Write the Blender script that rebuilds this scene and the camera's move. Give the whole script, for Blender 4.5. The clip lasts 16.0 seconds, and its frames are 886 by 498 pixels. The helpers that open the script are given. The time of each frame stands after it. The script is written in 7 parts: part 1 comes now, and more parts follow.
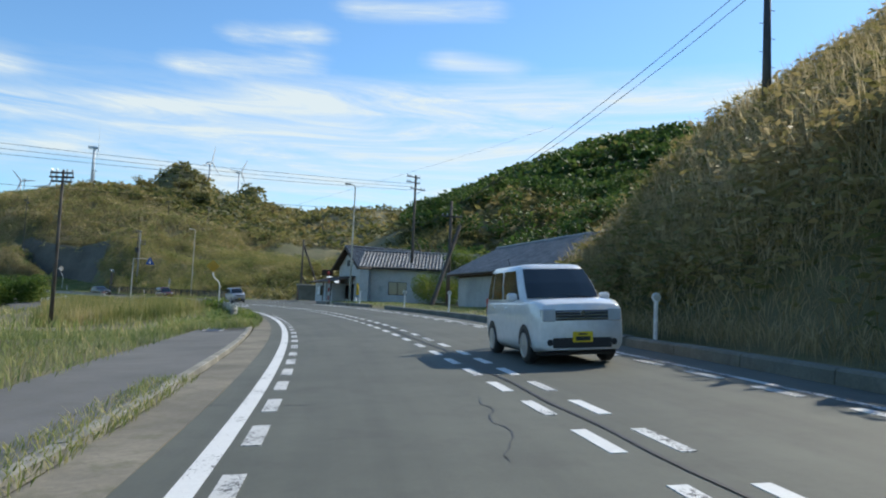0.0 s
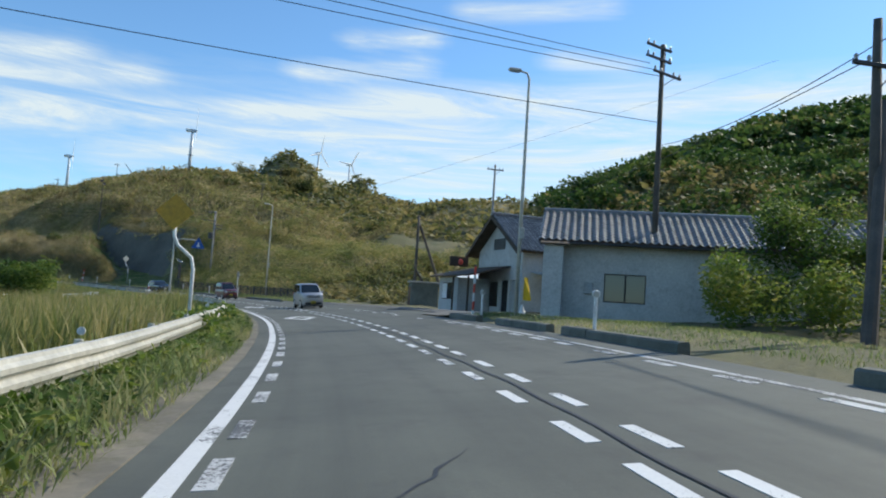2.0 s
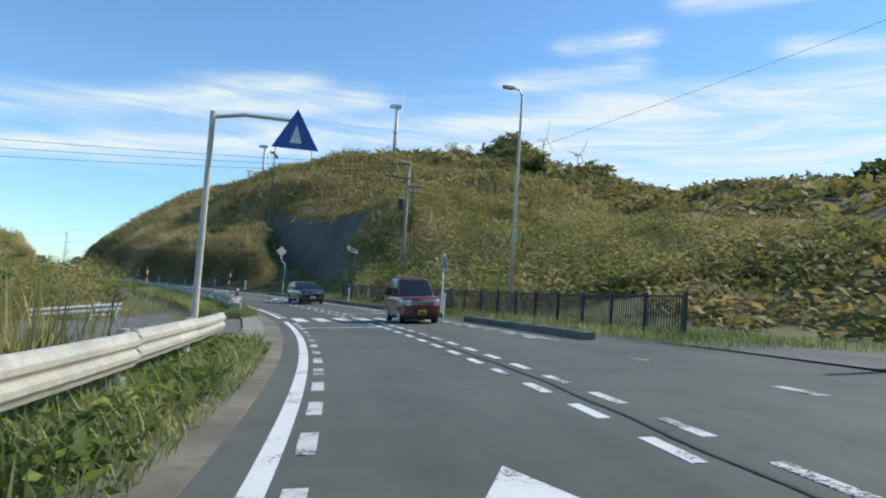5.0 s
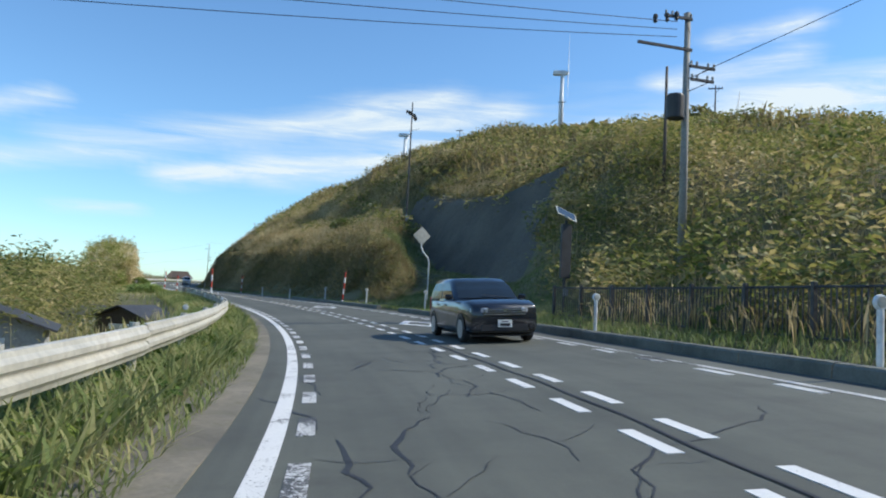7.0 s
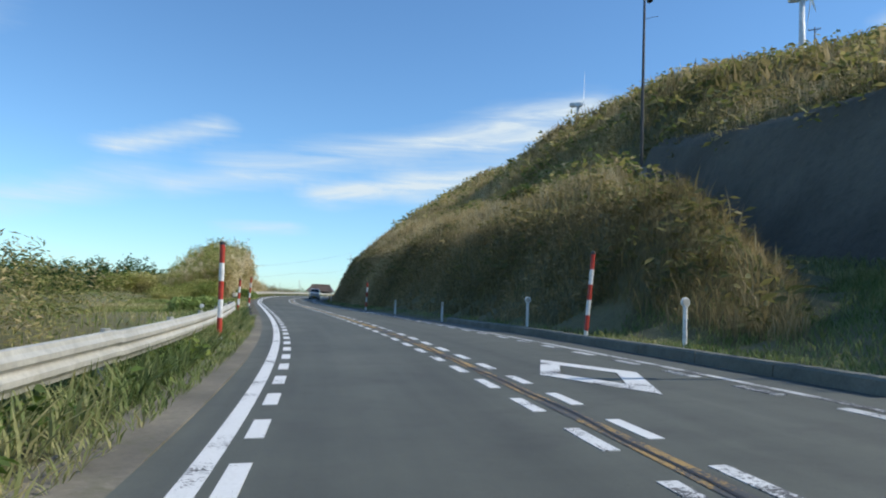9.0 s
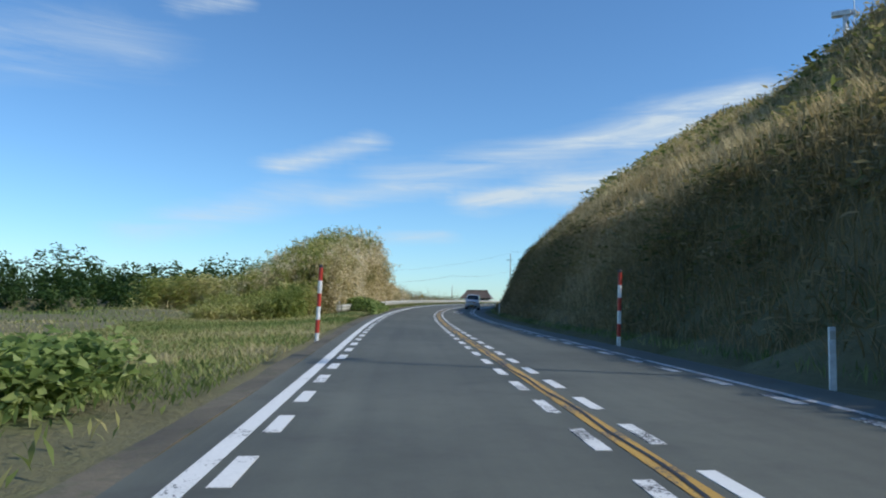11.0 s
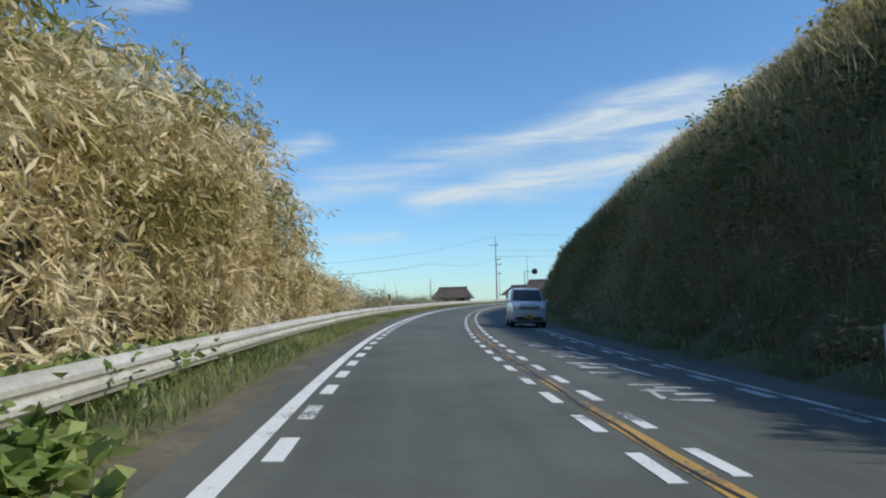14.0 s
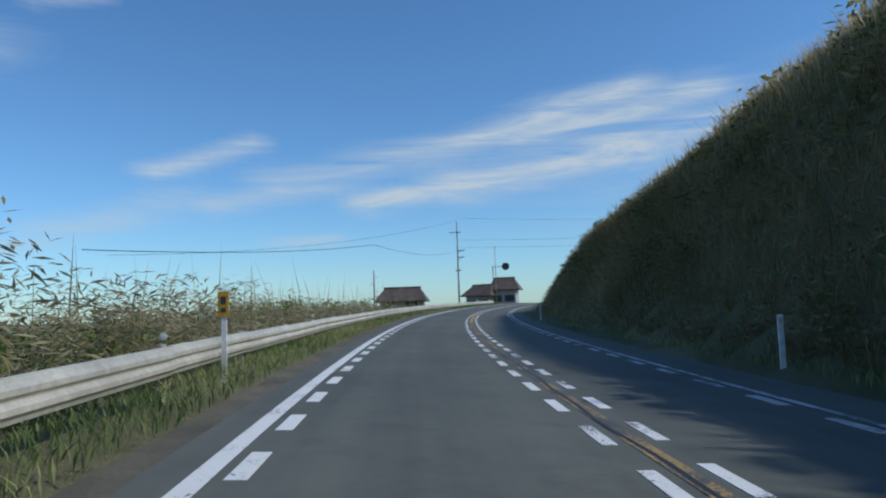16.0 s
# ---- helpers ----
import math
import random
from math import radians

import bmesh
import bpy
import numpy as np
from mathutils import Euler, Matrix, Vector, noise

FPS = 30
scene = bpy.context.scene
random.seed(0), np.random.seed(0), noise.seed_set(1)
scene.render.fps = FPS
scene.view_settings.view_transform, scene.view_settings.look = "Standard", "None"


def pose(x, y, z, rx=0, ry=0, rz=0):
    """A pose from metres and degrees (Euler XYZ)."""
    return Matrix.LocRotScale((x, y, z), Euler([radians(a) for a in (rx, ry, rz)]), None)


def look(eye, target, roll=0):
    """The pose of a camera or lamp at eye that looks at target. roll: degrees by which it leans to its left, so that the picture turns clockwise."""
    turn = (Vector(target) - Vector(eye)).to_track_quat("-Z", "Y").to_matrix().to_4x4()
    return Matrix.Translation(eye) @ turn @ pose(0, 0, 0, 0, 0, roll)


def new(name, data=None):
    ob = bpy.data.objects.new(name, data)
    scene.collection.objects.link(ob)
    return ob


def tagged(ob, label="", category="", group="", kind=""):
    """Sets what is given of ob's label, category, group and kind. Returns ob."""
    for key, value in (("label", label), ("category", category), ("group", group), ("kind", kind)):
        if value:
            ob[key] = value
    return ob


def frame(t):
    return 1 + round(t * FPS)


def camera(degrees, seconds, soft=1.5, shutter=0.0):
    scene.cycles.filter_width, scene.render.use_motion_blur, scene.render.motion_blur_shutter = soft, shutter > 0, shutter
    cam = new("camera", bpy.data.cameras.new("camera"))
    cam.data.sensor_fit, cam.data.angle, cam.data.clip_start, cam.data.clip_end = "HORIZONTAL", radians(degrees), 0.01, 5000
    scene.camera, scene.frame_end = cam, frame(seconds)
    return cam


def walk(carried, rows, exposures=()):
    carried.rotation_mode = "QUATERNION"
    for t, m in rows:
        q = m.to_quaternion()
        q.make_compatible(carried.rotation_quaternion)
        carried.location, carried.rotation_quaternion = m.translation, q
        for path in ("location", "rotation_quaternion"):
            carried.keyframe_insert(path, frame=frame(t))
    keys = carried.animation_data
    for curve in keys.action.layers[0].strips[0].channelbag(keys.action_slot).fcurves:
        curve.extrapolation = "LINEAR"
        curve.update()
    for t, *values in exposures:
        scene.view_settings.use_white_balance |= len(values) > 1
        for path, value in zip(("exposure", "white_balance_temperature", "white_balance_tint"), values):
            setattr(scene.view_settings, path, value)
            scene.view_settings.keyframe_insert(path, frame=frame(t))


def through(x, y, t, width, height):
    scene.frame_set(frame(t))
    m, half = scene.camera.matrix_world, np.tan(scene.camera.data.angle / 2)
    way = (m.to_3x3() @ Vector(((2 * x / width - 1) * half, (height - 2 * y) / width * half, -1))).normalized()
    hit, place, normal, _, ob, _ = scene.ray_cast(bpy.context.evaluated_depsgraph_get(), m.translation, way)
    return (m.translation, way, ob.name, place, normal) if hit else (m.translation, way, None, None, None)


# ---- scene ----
# ---------------------------------------------------------------- camera
cam = camera(64.0, 16.0, soft=2.0)
PATH = [
    (0.0, pose(0.044, 0.006, 1.191, 94.454, -2.530, -0.102)),
    (0.5, pose(-1.112, 8.801, 1.279, 94.474, -2.763, 0.578)),
    (1.0, pose(-2.646, 17.473, 1.342, 94.494, -2.969, 2.600)),
    (1.5, pose(-4.600, 26.003, 1.377, 94.393, -3.428, 5.659)),
    (2.0, pose(-6.964, 34.369, 1.386, 94.250, -3.820, 8.734)),
    (2.5, pose(-9.676, 42.566, 1.375, 94.082, -4.514, 11.775)),
    (3.0, pose(-12.681, 50.592, 1.350, 93.972, -4.966, 14.686)),
    (3.5, pose(-15.979, 58.429, 1.311, 93.978, -5.027, 17.561)),
    (4.0, pose(-19.582, 66.049, 1.260, 93.996, -4.797, 20.385)),
    (4.5, pose(-23.494, 73.430, 1.205, 94.002, -4.405, 23.173)),
    (5.0, pose(-27.709, 80.551, 1.153, 94.012, -3.944, 25.971)),
    (5.5, pose(-32.235, 87.390, 1.109, 94.039, -3.503, 28.840)),
    (6.0, pose(-37.072, 93.927, 1.071, 94.102, -3.170, 31.824)),
    (6.5, pose(-42.212, 100.146, 1.044, 94.177, -3.034, 34.859)),
    (7.0, pose(-47.664, 106.025, 1.031, 94.248, -2.966, 37.835)),
    (7.5, pose(-53.434, 111.527, 1.036, 94.313, -2.875, 40.739)),
    (8.0, pose(-59.471, 116.673, 1.068, 94.438, -2.770, 43.607)),
    (8.5, pose(-65.680, 121.571, 1.131, 94.583, -2.639, 46.512)),
    (9.0, pose(-72.066, 126.224, 1.221, 94.689, -2.429, 49.610)),
    (9.5, pose(-78.685, 130.532, 1.323, 94.738, -2.202, 53.075)),
    (10.0, pose(-85.516, 134.510, 1.437, 94.751, -1.925, 56.634)),
    (10.5, pose(-92.507, 138.225, 1.557, 94.746, -1.595, 59.778)),
    (11.0, pose(-99.627, 141.728, 1.683, 94.740, -1.226, 61.969)),
    (11.5, pose(-106.835, 145.077, 1.807, 94.755, -0.826, 62.816)),
    (12.0, pose(-114.080, 148.367, 1.928, 94.791, -0.453, 62.201)),
    (12.5, pose(-121.321, 151.673, 2.045, 94.783, -0.008, 60.908)),
    (13.0, pose(-128.536, 155.021, 2.160, 94.747, 0.487, 59.720)),
    (13.5, pose(-135.696, 158.448, 2.281, 94.738, 0.937, 58.896)),
    (14.0, pose(-142.749, 162.024, 2.408, 94.780, 1.285, 58.163)),
    (14.5, pose(-149.668, 165.773, 2.535, 94.821, 1.507, 57.274)),
    (15.0, pose(-156.461, 169.679, 2.663, 94.844, 1.666, 56.216)),
    (15.5, pose(-163.133, 173.742, 2.790, 94.854, 1.807, 54.996)),
    (16.0, pose(-169.678, 177.979, 2.916, 94.875, 1.953, 53.520)),
]
walk(cam, PATH, [(0.0, 0.35, 6600, 6), (3.0, 0.36, 6550, 6), (6.0, 0.44, 6550, 7), (8.0, 0.41, 6400, 8), (9.0, 0.28, 6350, 8), (11.5, 0.04, 6050, 8), (13.0, 0.02, 6200, 8), (14.0, 0.08, 6250, 8), (15.0, -0.05, 6000, 8), (16.0, -0.26, 5850, 8)])

# ---------------------------------------------------------------- light
SUN_HEADING, SUN_HEIGHT = -47.5, 41.0
world = bpy.data.worlds.new("sky")
scene.world = world
world.use_nodes = True
sky_node = world.node_tree.nodes.new("ShaderNodeTexSky")
sky_node.sky_type = "NISHITA"
sky_node.sun_disc = False
sky_node.sun_elevation = radians(SUN_HEIGHT)
sky_node.sun_rotation = radians(-SUN_HEADING)
sky_node.air_density, sky_node.dust_density, sky_node.ozone_density = 1.0, 0.25, 3.0
back = world.node_tree.nodes["Background"]
tint = world.node_tree.nodes.new("ShaderNodeMix")
tint.data_type, tint.blend_type = "RGBA", "MULTIPLY"
tint.inputs[0].default_value, tint.inputs[7].default_value = 1.0, (0.74, 0.97, 1.12, 1)
world.node_tree.links.new(sky_node.outputs[0], tint.inputs[6])
world.node_tree.links.new(tint.outputs[2], back.inputs[0])
back.inputs[1].default_value = 0.13
sun = new("sun", bpy.data.lights.new("sun", "SUN"))
sun.data.energy, sun.data.angle, sun.data.color = 3.6, radians(0.6), (1.0, 0.93, 0.82)
sun_way = Vector((math.sin(radians(-SUN_HEADING)), math.cos(radians(SUN_HEADING)), math.tan(radians(SUN_HEIGHT)))).normalized()
sun.matrix_world = look(sun_way * 300, (0, 0, 0))

# ---------------------------------------------------------------- materials


def nodes_of(name):
    m = bpy.data.materials.new(name)
    m.use_nodes = True
    t = m.node_tree
    return m, t, t.nodes["Principled BSDF"]


def ramp(t, fac, stops):
    r = t.nodes.new("ShaderNodeValToRGB")
    el = r.color_ramp.elements
    el[0].position, el[0].color = stops[0][0], (*stops[0][1], 1)
    el[1].position, el[1].color = stops[-1][0], (*stops[-1][1], 1)
    for p, c in stops[1:-1]:
        el.new(p).color = (*c, 1)
    t.links.new(fac, r.inputs[0])
    return r.outputs[0]


def noise_node(t, vec, scale, detail=4.0, rough=0.55):
    n = t.nodes.new("ShaderNodeTexNoise")
    n.inputs["Scale"].default_value, n.inputs["Detail"].default_value, n.inputs["Roughness"].default_value = scale, detail, rough
    t.links.new(vec, n.inputs["Vector"])
    return n.outputs["Fac"]


def mixed(t, fac, a, b, kind="MIX"):
    m = t.nodes.new("ShaderNodeMix")
    m.data_type, m.blend_type = "RGBA", kind
    for socket, v in ((m.inputs[0], fac), (m.inputs[6], a), (m.inputs[7], b)):
        if isinstance(v, (int, float)):
            socket.default_value = v
        elif isinstance(v, tuple):
            socket.default_value = (*v, 1)
        else:
            t.links.new(v, socket)
    return m.outputs[2]


def surface(name, dark, light, fine=20.0, coarse=0.6, rough=0.8, bump=0.3, depth=0.01, metal=0.0, stain=None, stain_amount=0.3, per_object=0.0, coat=0.0):
    """A surface with grain and larger patches between two base colours, stains and fine relief."""
    m, t, p = nodes_of(name)
    geo = t.nodes.new("ShaderNodeNewGeometry")
    pos = geo.outputs["Position"]
    big = noise_node(t, pos, coarse, 5)
    small = noise_node(t, pos, fine, 6, 0.65)
    mid = tuple((a + b) / 2 for a, b in zip(dark, light))
    c = ramp(t, big, [(0.32, dark), (0.5, mid), (0.68, light)])
    g = ramp(t, small, [(0.25, (0.55, 0.55, 0.55)), (0.75, (1.35, 1.35, 1.35))])
    c = mixed(t, 0.6, c, g, "MULTIPLY")
    if stain:
        sn = noise_node(t, pos, coarse * 3.7 + 0.3, 7, 0.7)
        f = ramp(t, sn, [(0.52, (0, 0, 0)), (0.72, (stain_amount,) * 3)])
        c = mixed(t, f, c, stain)
    if per_object:
        info = t.nodes.new("ShaderNodeObjectInfo")
        v = ramp(t, info.outputs["Random"], [(0, (1 - per_object,) * 3), (1, (1 + per_object,) * 3)])
        c = mixed(t, 1.0, c, v, "MULTIPLY")
    t.links.new(c, p.inputs["Base Color"])
    r = ramp(t, small, [(0.3, (rough * 0.85,) * 3), (0.7, (min(1, rough * 1.1),) * 3)])
    t.links.new(r, p.inputs["Roughness"])
    p.inputs["Metallic"].default_value = metal
    p.inputs["Coat Weight"].default_value = coat
    if bump:
        b = t.nodes.new("ShaderNodeBump")
        b.inputs["Strength"].default_value, b.inputs["Distance"].default_value = bump, depth
        t.links.new(small, b.inputs["Height"])
        t.links.new(b.outputs[0], p.inputs["Normal"])
    return m


def leafy(name, stops, patch=0.12, rough=0.6, through=0.45):
    """Leaves or blades: each its own shade, drifting in wide patches; light shines through a little."""
    m, t, p = nodes_of(name)
    geo = t.nodes.new("ShaderNodeNewGeometry")
    wide = noise_node(t, geo.outputs["Position"], patch, 4, 0.6)
    add = t.nodes.new("ShaderNodeMath")
    add.operation = "MULTIPLY_ADD"
    t.links.new(geo.outputs["Random Per Island"], add.inputs[0])
    add.inputs[1].default_value = 0.5
    sc = t.nodes.new("ShaderNodeMath")
    sc.operation = "MULTIPLY_ADD"
    t.links.new(wide, sc.inputs[0])
    sc.inputs[1].default_value, sc.inputs[2].default_value = 2.1, -0.8
    t.links.new(sc.outputs[0], add.inputs[2])
    c = ramp(t, add.outputs[0], stops)
    t.links.new(c, p.inputs["Base Color"])
    p.inputs["Roughness"].default_value = rough
    p.inputs["Specular IOR Level"].default_value = 0.3
    tr = t.nodes.new("ShaderNodeBsdfTranslucent")
    t.links.new(c, tr.inputs[0])
    mx = t.nodes.new("ShaderNodeMixShader")
    mx.inputs[0].default_value = through
    t.links.new(p.outputs[0], mx.inputs[1])
    t.links.new(tr.outputs[0], mx.inputs[2])
    t.links.new(mx.outputs[0], t.nodes["Material Output"].inputs[0])
    return m


def glossy(name, colour, rough=0.3, metal=0.0, coat=0.0):
    m, t, p = nodes_of(name)
    geo = t.nodes.new("ShaderNodeNewGeometry")
    n = noise_node(t, geo.outputs["Position"], 9.0, 5)
    c = ramp(t, n, [(0.3, tuple(v * 0.9 for v in colour)), (0.7, tuple(min(1, v * 1.06) for v in colour))])
    t.links.new(c, p.inputs["Base Color"])
    p.inputs["Roughness"].default_value, p.inputs["Metallic"].default_value, p.inputs["Coat Weight"].default_value = rough, metal, coat
    return m


def paint_mark(name, colour, wear):
    """Road paint, worn through to the asphalt in flakes."""
    m, t, p = nodes_of(name)
    geo = t.nodes.new("ShaderNodeNewGeometry")
    fine = noise_node(t, geo.outputs["Position"], 26.0, 8, 0.75)
    wide = noise_node(t, geo.outputs["Position"], 1.3, 3)
    mul = t.nodes.new("ShaderNodeMath")
    mul.operation = "MULTIPLY_ADD"
    t.links.new(wide, mul.inputs[0])
    mul.inputs[1].default_value = 0.7
    t.links.new(fine, mul.inputs[2])
    f = ramp(t, mul.outputs[0], [(wear, (0, 0, 0)), (wear + 0.07, (1, 1, 1))])
    dirt = ramp(t, fine, [(0.3, tuple(v * 0.8 for v in colour)), (0.7, colour)])
    c = mixed(t, f, dirt, (0.07, 0.07, 0.068))
    t.links.new(c, p.inputs["Base Color"])
    p.inputs["Roughness"].default_value = 0.65
    return m


def wheel_worn(m, amount=0.5):
    """Long streaks of wear along the lanes, laid out by the road's own measure."""
    t = m.node_tree
    p = t.nodes["Principled BSDF"]
    old = p.inputs["Base Color"].links[0].from_socket
    uv = t.nodes.new("ShaderNodeUVMap")
    uv.uv_map = "road_measure"
    mp = t.nodes.new("ShaderNodeMapping")
    mp.inputs["Scale"].default_value = (1.7, 0.045, 1)
    t.links.new(uv.outputs[0], mp.inputs["Vector"])
    n = t.nodes.new("ShaderNodeTexNoise")
    n.inputs["Scale"].default_value, n.inputs["Detail"].default_value, n.inputs["Roughness"].default_value = 1.0, 6.0, 0.6
    t.links.new(mp.outputs[0], n.inputs["Vector"])
    blot = noise_node(t, uv.outputs[0], 0.9, 6, 0.7)
    f = ramp(t, n.outputs["Fac"], [(0.3, (0.74, 0.74, 0.75)), (0.5, (1.0, 1.0, 1.0)), (0.7, (1.2, 1.2, 1.18))])
    g = ramp(t, blot, [(0.3, (0.82, 0.82, 0.82)), (0.5, (1.0, 1.0, 1.0)), (0.72, (1.12, 1.12, 1.1))])
    c = mixed(t, amount, old, f, "MULTIPLY")
    t.links.new(mixed(t, amount, c, g, "MULTIPLY"), p.inputs["Base Color"])
    return m


ASPHALT = surface("asphalt", (0.08, 0.085, 0.071), (0.112, 0.118, 0.097), fine=38, coarse=0.22, rough=0.82, bump=0.5, depth=0.006, stain=(0.06, 0.06, 0.054), stain_amount=0.6)
wheel_worn(ASPHALT, 0.75)
OLD_ASPHALT = surface("old_asphalt", (0.10, 0.10, 0.095), (0.16, 0.155, 0.145), fine=30, coarse=0.5, rough=0.9, bump=0.5, depth=0.006, stain=(0.09, 0.085, 0.06), stain_amount=0.5)
TAR = surface("tar", (0.022, 0.022, 0.022), (0.035, 0.034, 0.033), fine=25, rough=0.6)
WHITE_MARK = paint_mark("white_road_paint", (0.76, 0.76, 0.74), 0.95)
WORN_MARK = paint_mark("worn_road_paint", (0.62, 0.62, 0.6), 0.86)
CHIPPED_MARK = paint_mark("chipped_road_paint", (0.74, 0.74, 0.72), 0.87)
YELLOW_WORN = paint_mark("worn_yellow_paint", (0.42, 0.27, 0.09), 0.79)
YELLOW_MARK = paint_mark("yellow_road_paint", (0.50, 0.30, 0.06), 0.88)
CONCRETE = surface("concrete", (0.30, 0.29, 0.265), (0.44, 0.42, 0.38), fine=22, coarse=0.9, rough=0.9, bump=0.4, depth=0.008, stain=(0.16, 0.15, 0.12), stain_amount=0.7)
KERB_GREY = surface("kerb_concrete", (0.095, 0.1, 0.08), (0.18, 0.18, 0.15), fine=24, coarse=1.1, rough=0.9, bump=0.4, depth=0.008, stain=(0.08, 0.08, 0.065), stain_amount=0.7)
FADED_BLUE = surface("faded_blue_paint", (0.07, 0.10, 0.16), (0.10, 0.15, 0.25), fine=14, coarse=1.2, rough=0.85, bump=0.2, stain=(0.11, 0.11, 0.10), stain_amount=0.8)
BLUE = surface("sign_blue", (0.02, 0.08, 0.30), (0.03, 0.12, 0.42), fine=8, coarse=2, rough=0.45, bump=0.03)
GALVANISED = surface("galvanised_steel", (0.43, 0.415, 0.355), (0.60, 0.575, 0.50), fine=8, coarse=0.8, rough=0.5, bump=0.08, metal=0.15, stain=(0.33, 0.29, 0.22), stain_amount=0.55)
SOIL = surface("soil", (0.115, 0.112, 0.048), (0.205, 0.178, 0.09), fine=6, coarse=0.09, rough=0.95, bump=0.8, depth=0.12, stain=(0.09, 0.12, 0.035), stain_amount=0.8)
START = (2.392, 0.307)
ROAD = [
    (-40, 1.18, 0.12, 2.83),
    (-20, 4.18, 0.12, 2.83),
    (0, 7.18, 0.12, 2.83),
    (20, 11.95, 0.33, 3.86),
    (40, 17.57, 0.42, 4.97),
    (60, 23.18, 0.42, 5.84),
    (80, 29.35, 0.27, 5.13),
    (100, 36.52, 0.11, 4.1),
    (120, 44.62, 0.04, 3.77),
    (140, 52.83, 0.08, 3.52),
    (160, 59.68, 0.25, 2.9),
    (180, 64.8, 0.48, 1.8),
    (200, 65.6, 0.75, 0.48),
    (220, 64.08, 1, -1.02),
    (240, 61.19, 1.29, -1.91),
    (260, 57.09, 1.61, -2.38),
    (280, 54.58, 1.89, -2.45),
    (300, 51.38, 2.17, -2.45),
    (320, 48.18, 2.45, -2.45),
    (340, 44.98, 2.73, -2.45),
    (360, 41.78, 3.01, -2.45),
    (380, 38.58, 3.29, -2.45),
    (400, 35.38, 3.57, -2.45),
]


def road_line():
    """The road's middle seam: place, heading, height and bank, every half metre."""
    tab = np.array(ROAD)
    s = np.arange(tab[0, 0], tab[-1, 0], 0.5)
    cols = []
    for k in (1, 2, 3):
        v = np.interp(s, tab[:, 0], tab[:, k])
        cols.append(np.convolve(np.pad(v, 20, mode="edge"), np.ones(41) / 41, "valid"))
    h = np.radians(cols[0])
    x = np.concatenate([[0], np.cumsum(-np.sin((h[1:] + h[:-1]) / 2) * 0.5)])
    y = np.concatenate([[0], np.cumsum(np.cos((h[1:] + h[:-1]) / 2) * 0.5)])
    i = int(np.argmin(abs(s)))
    return s, x - x[i] + START[0], y - y[i] + START[1], h, cols[1], np.tan(np.radians(cols[2]))


RS, RX, RY, RH, RZ, RB = road_line()


def at(s, u=0.0, up=0.0):
    """World place: s metres along the road, u metres right of its seam, up metres over its banked surface."""
    x, y, h, z, b = (float(np.interp(s, RS, a)) for a in (RX, RY, RH, RZ, RB))
    return Vector((x + u * math.cos(h), y + u * math.sin(h), z + b * max(-5.5, min(6.5, u)) + up))


def head(s):
    return math.degrees(float(np.interp(s, RS, RH)))


# ---------------------------------------------------------------- mesh tools
def mesh_object(name, verts, faces, material, parent=None, label="", smooth=False):
    me = bpy.data.meshes.new(name)
    me.from_pydata([tuple(v) for v in verts], [], faces)
    if smooth:
        me.polygons.foreach_set("use_smooth", [True] * len(me.polygons))
    me.update()
    ob = new(name, me)
    if material:
        me.materials.append(material)
    if parent:
        ob.parent = parent
    if label:
        ob["label"] = label
    return ob


def quick_mesh(name, verts, tris, material, smooth=False):
    """A large mesh of triangles out of number arrays."""
    me = bpy.data.meshes.new(name)
    v, f = np.asarray(verts, np.float32), np.asarray(tris, np.int32)
    me.vertices.add(len(v))
    me.vertices.foreach_set("co", v.ravel())
    me.loops.add(f.size)
    me.loops.foreach_set("vertex_index", f.ravel())
    me.polygons.add(len(f))
    me.polygons.foreach_set("loop_start", np.arange(0, f.size, 3, dtype=np.int32))
    if smooth:
        me.polygons.foreach_set("use_smooth", np.ones(len(f), bool))
    me.materials.append(material)
    me.update(calc_edges=True)
    me.validate()
    return new(name, me)


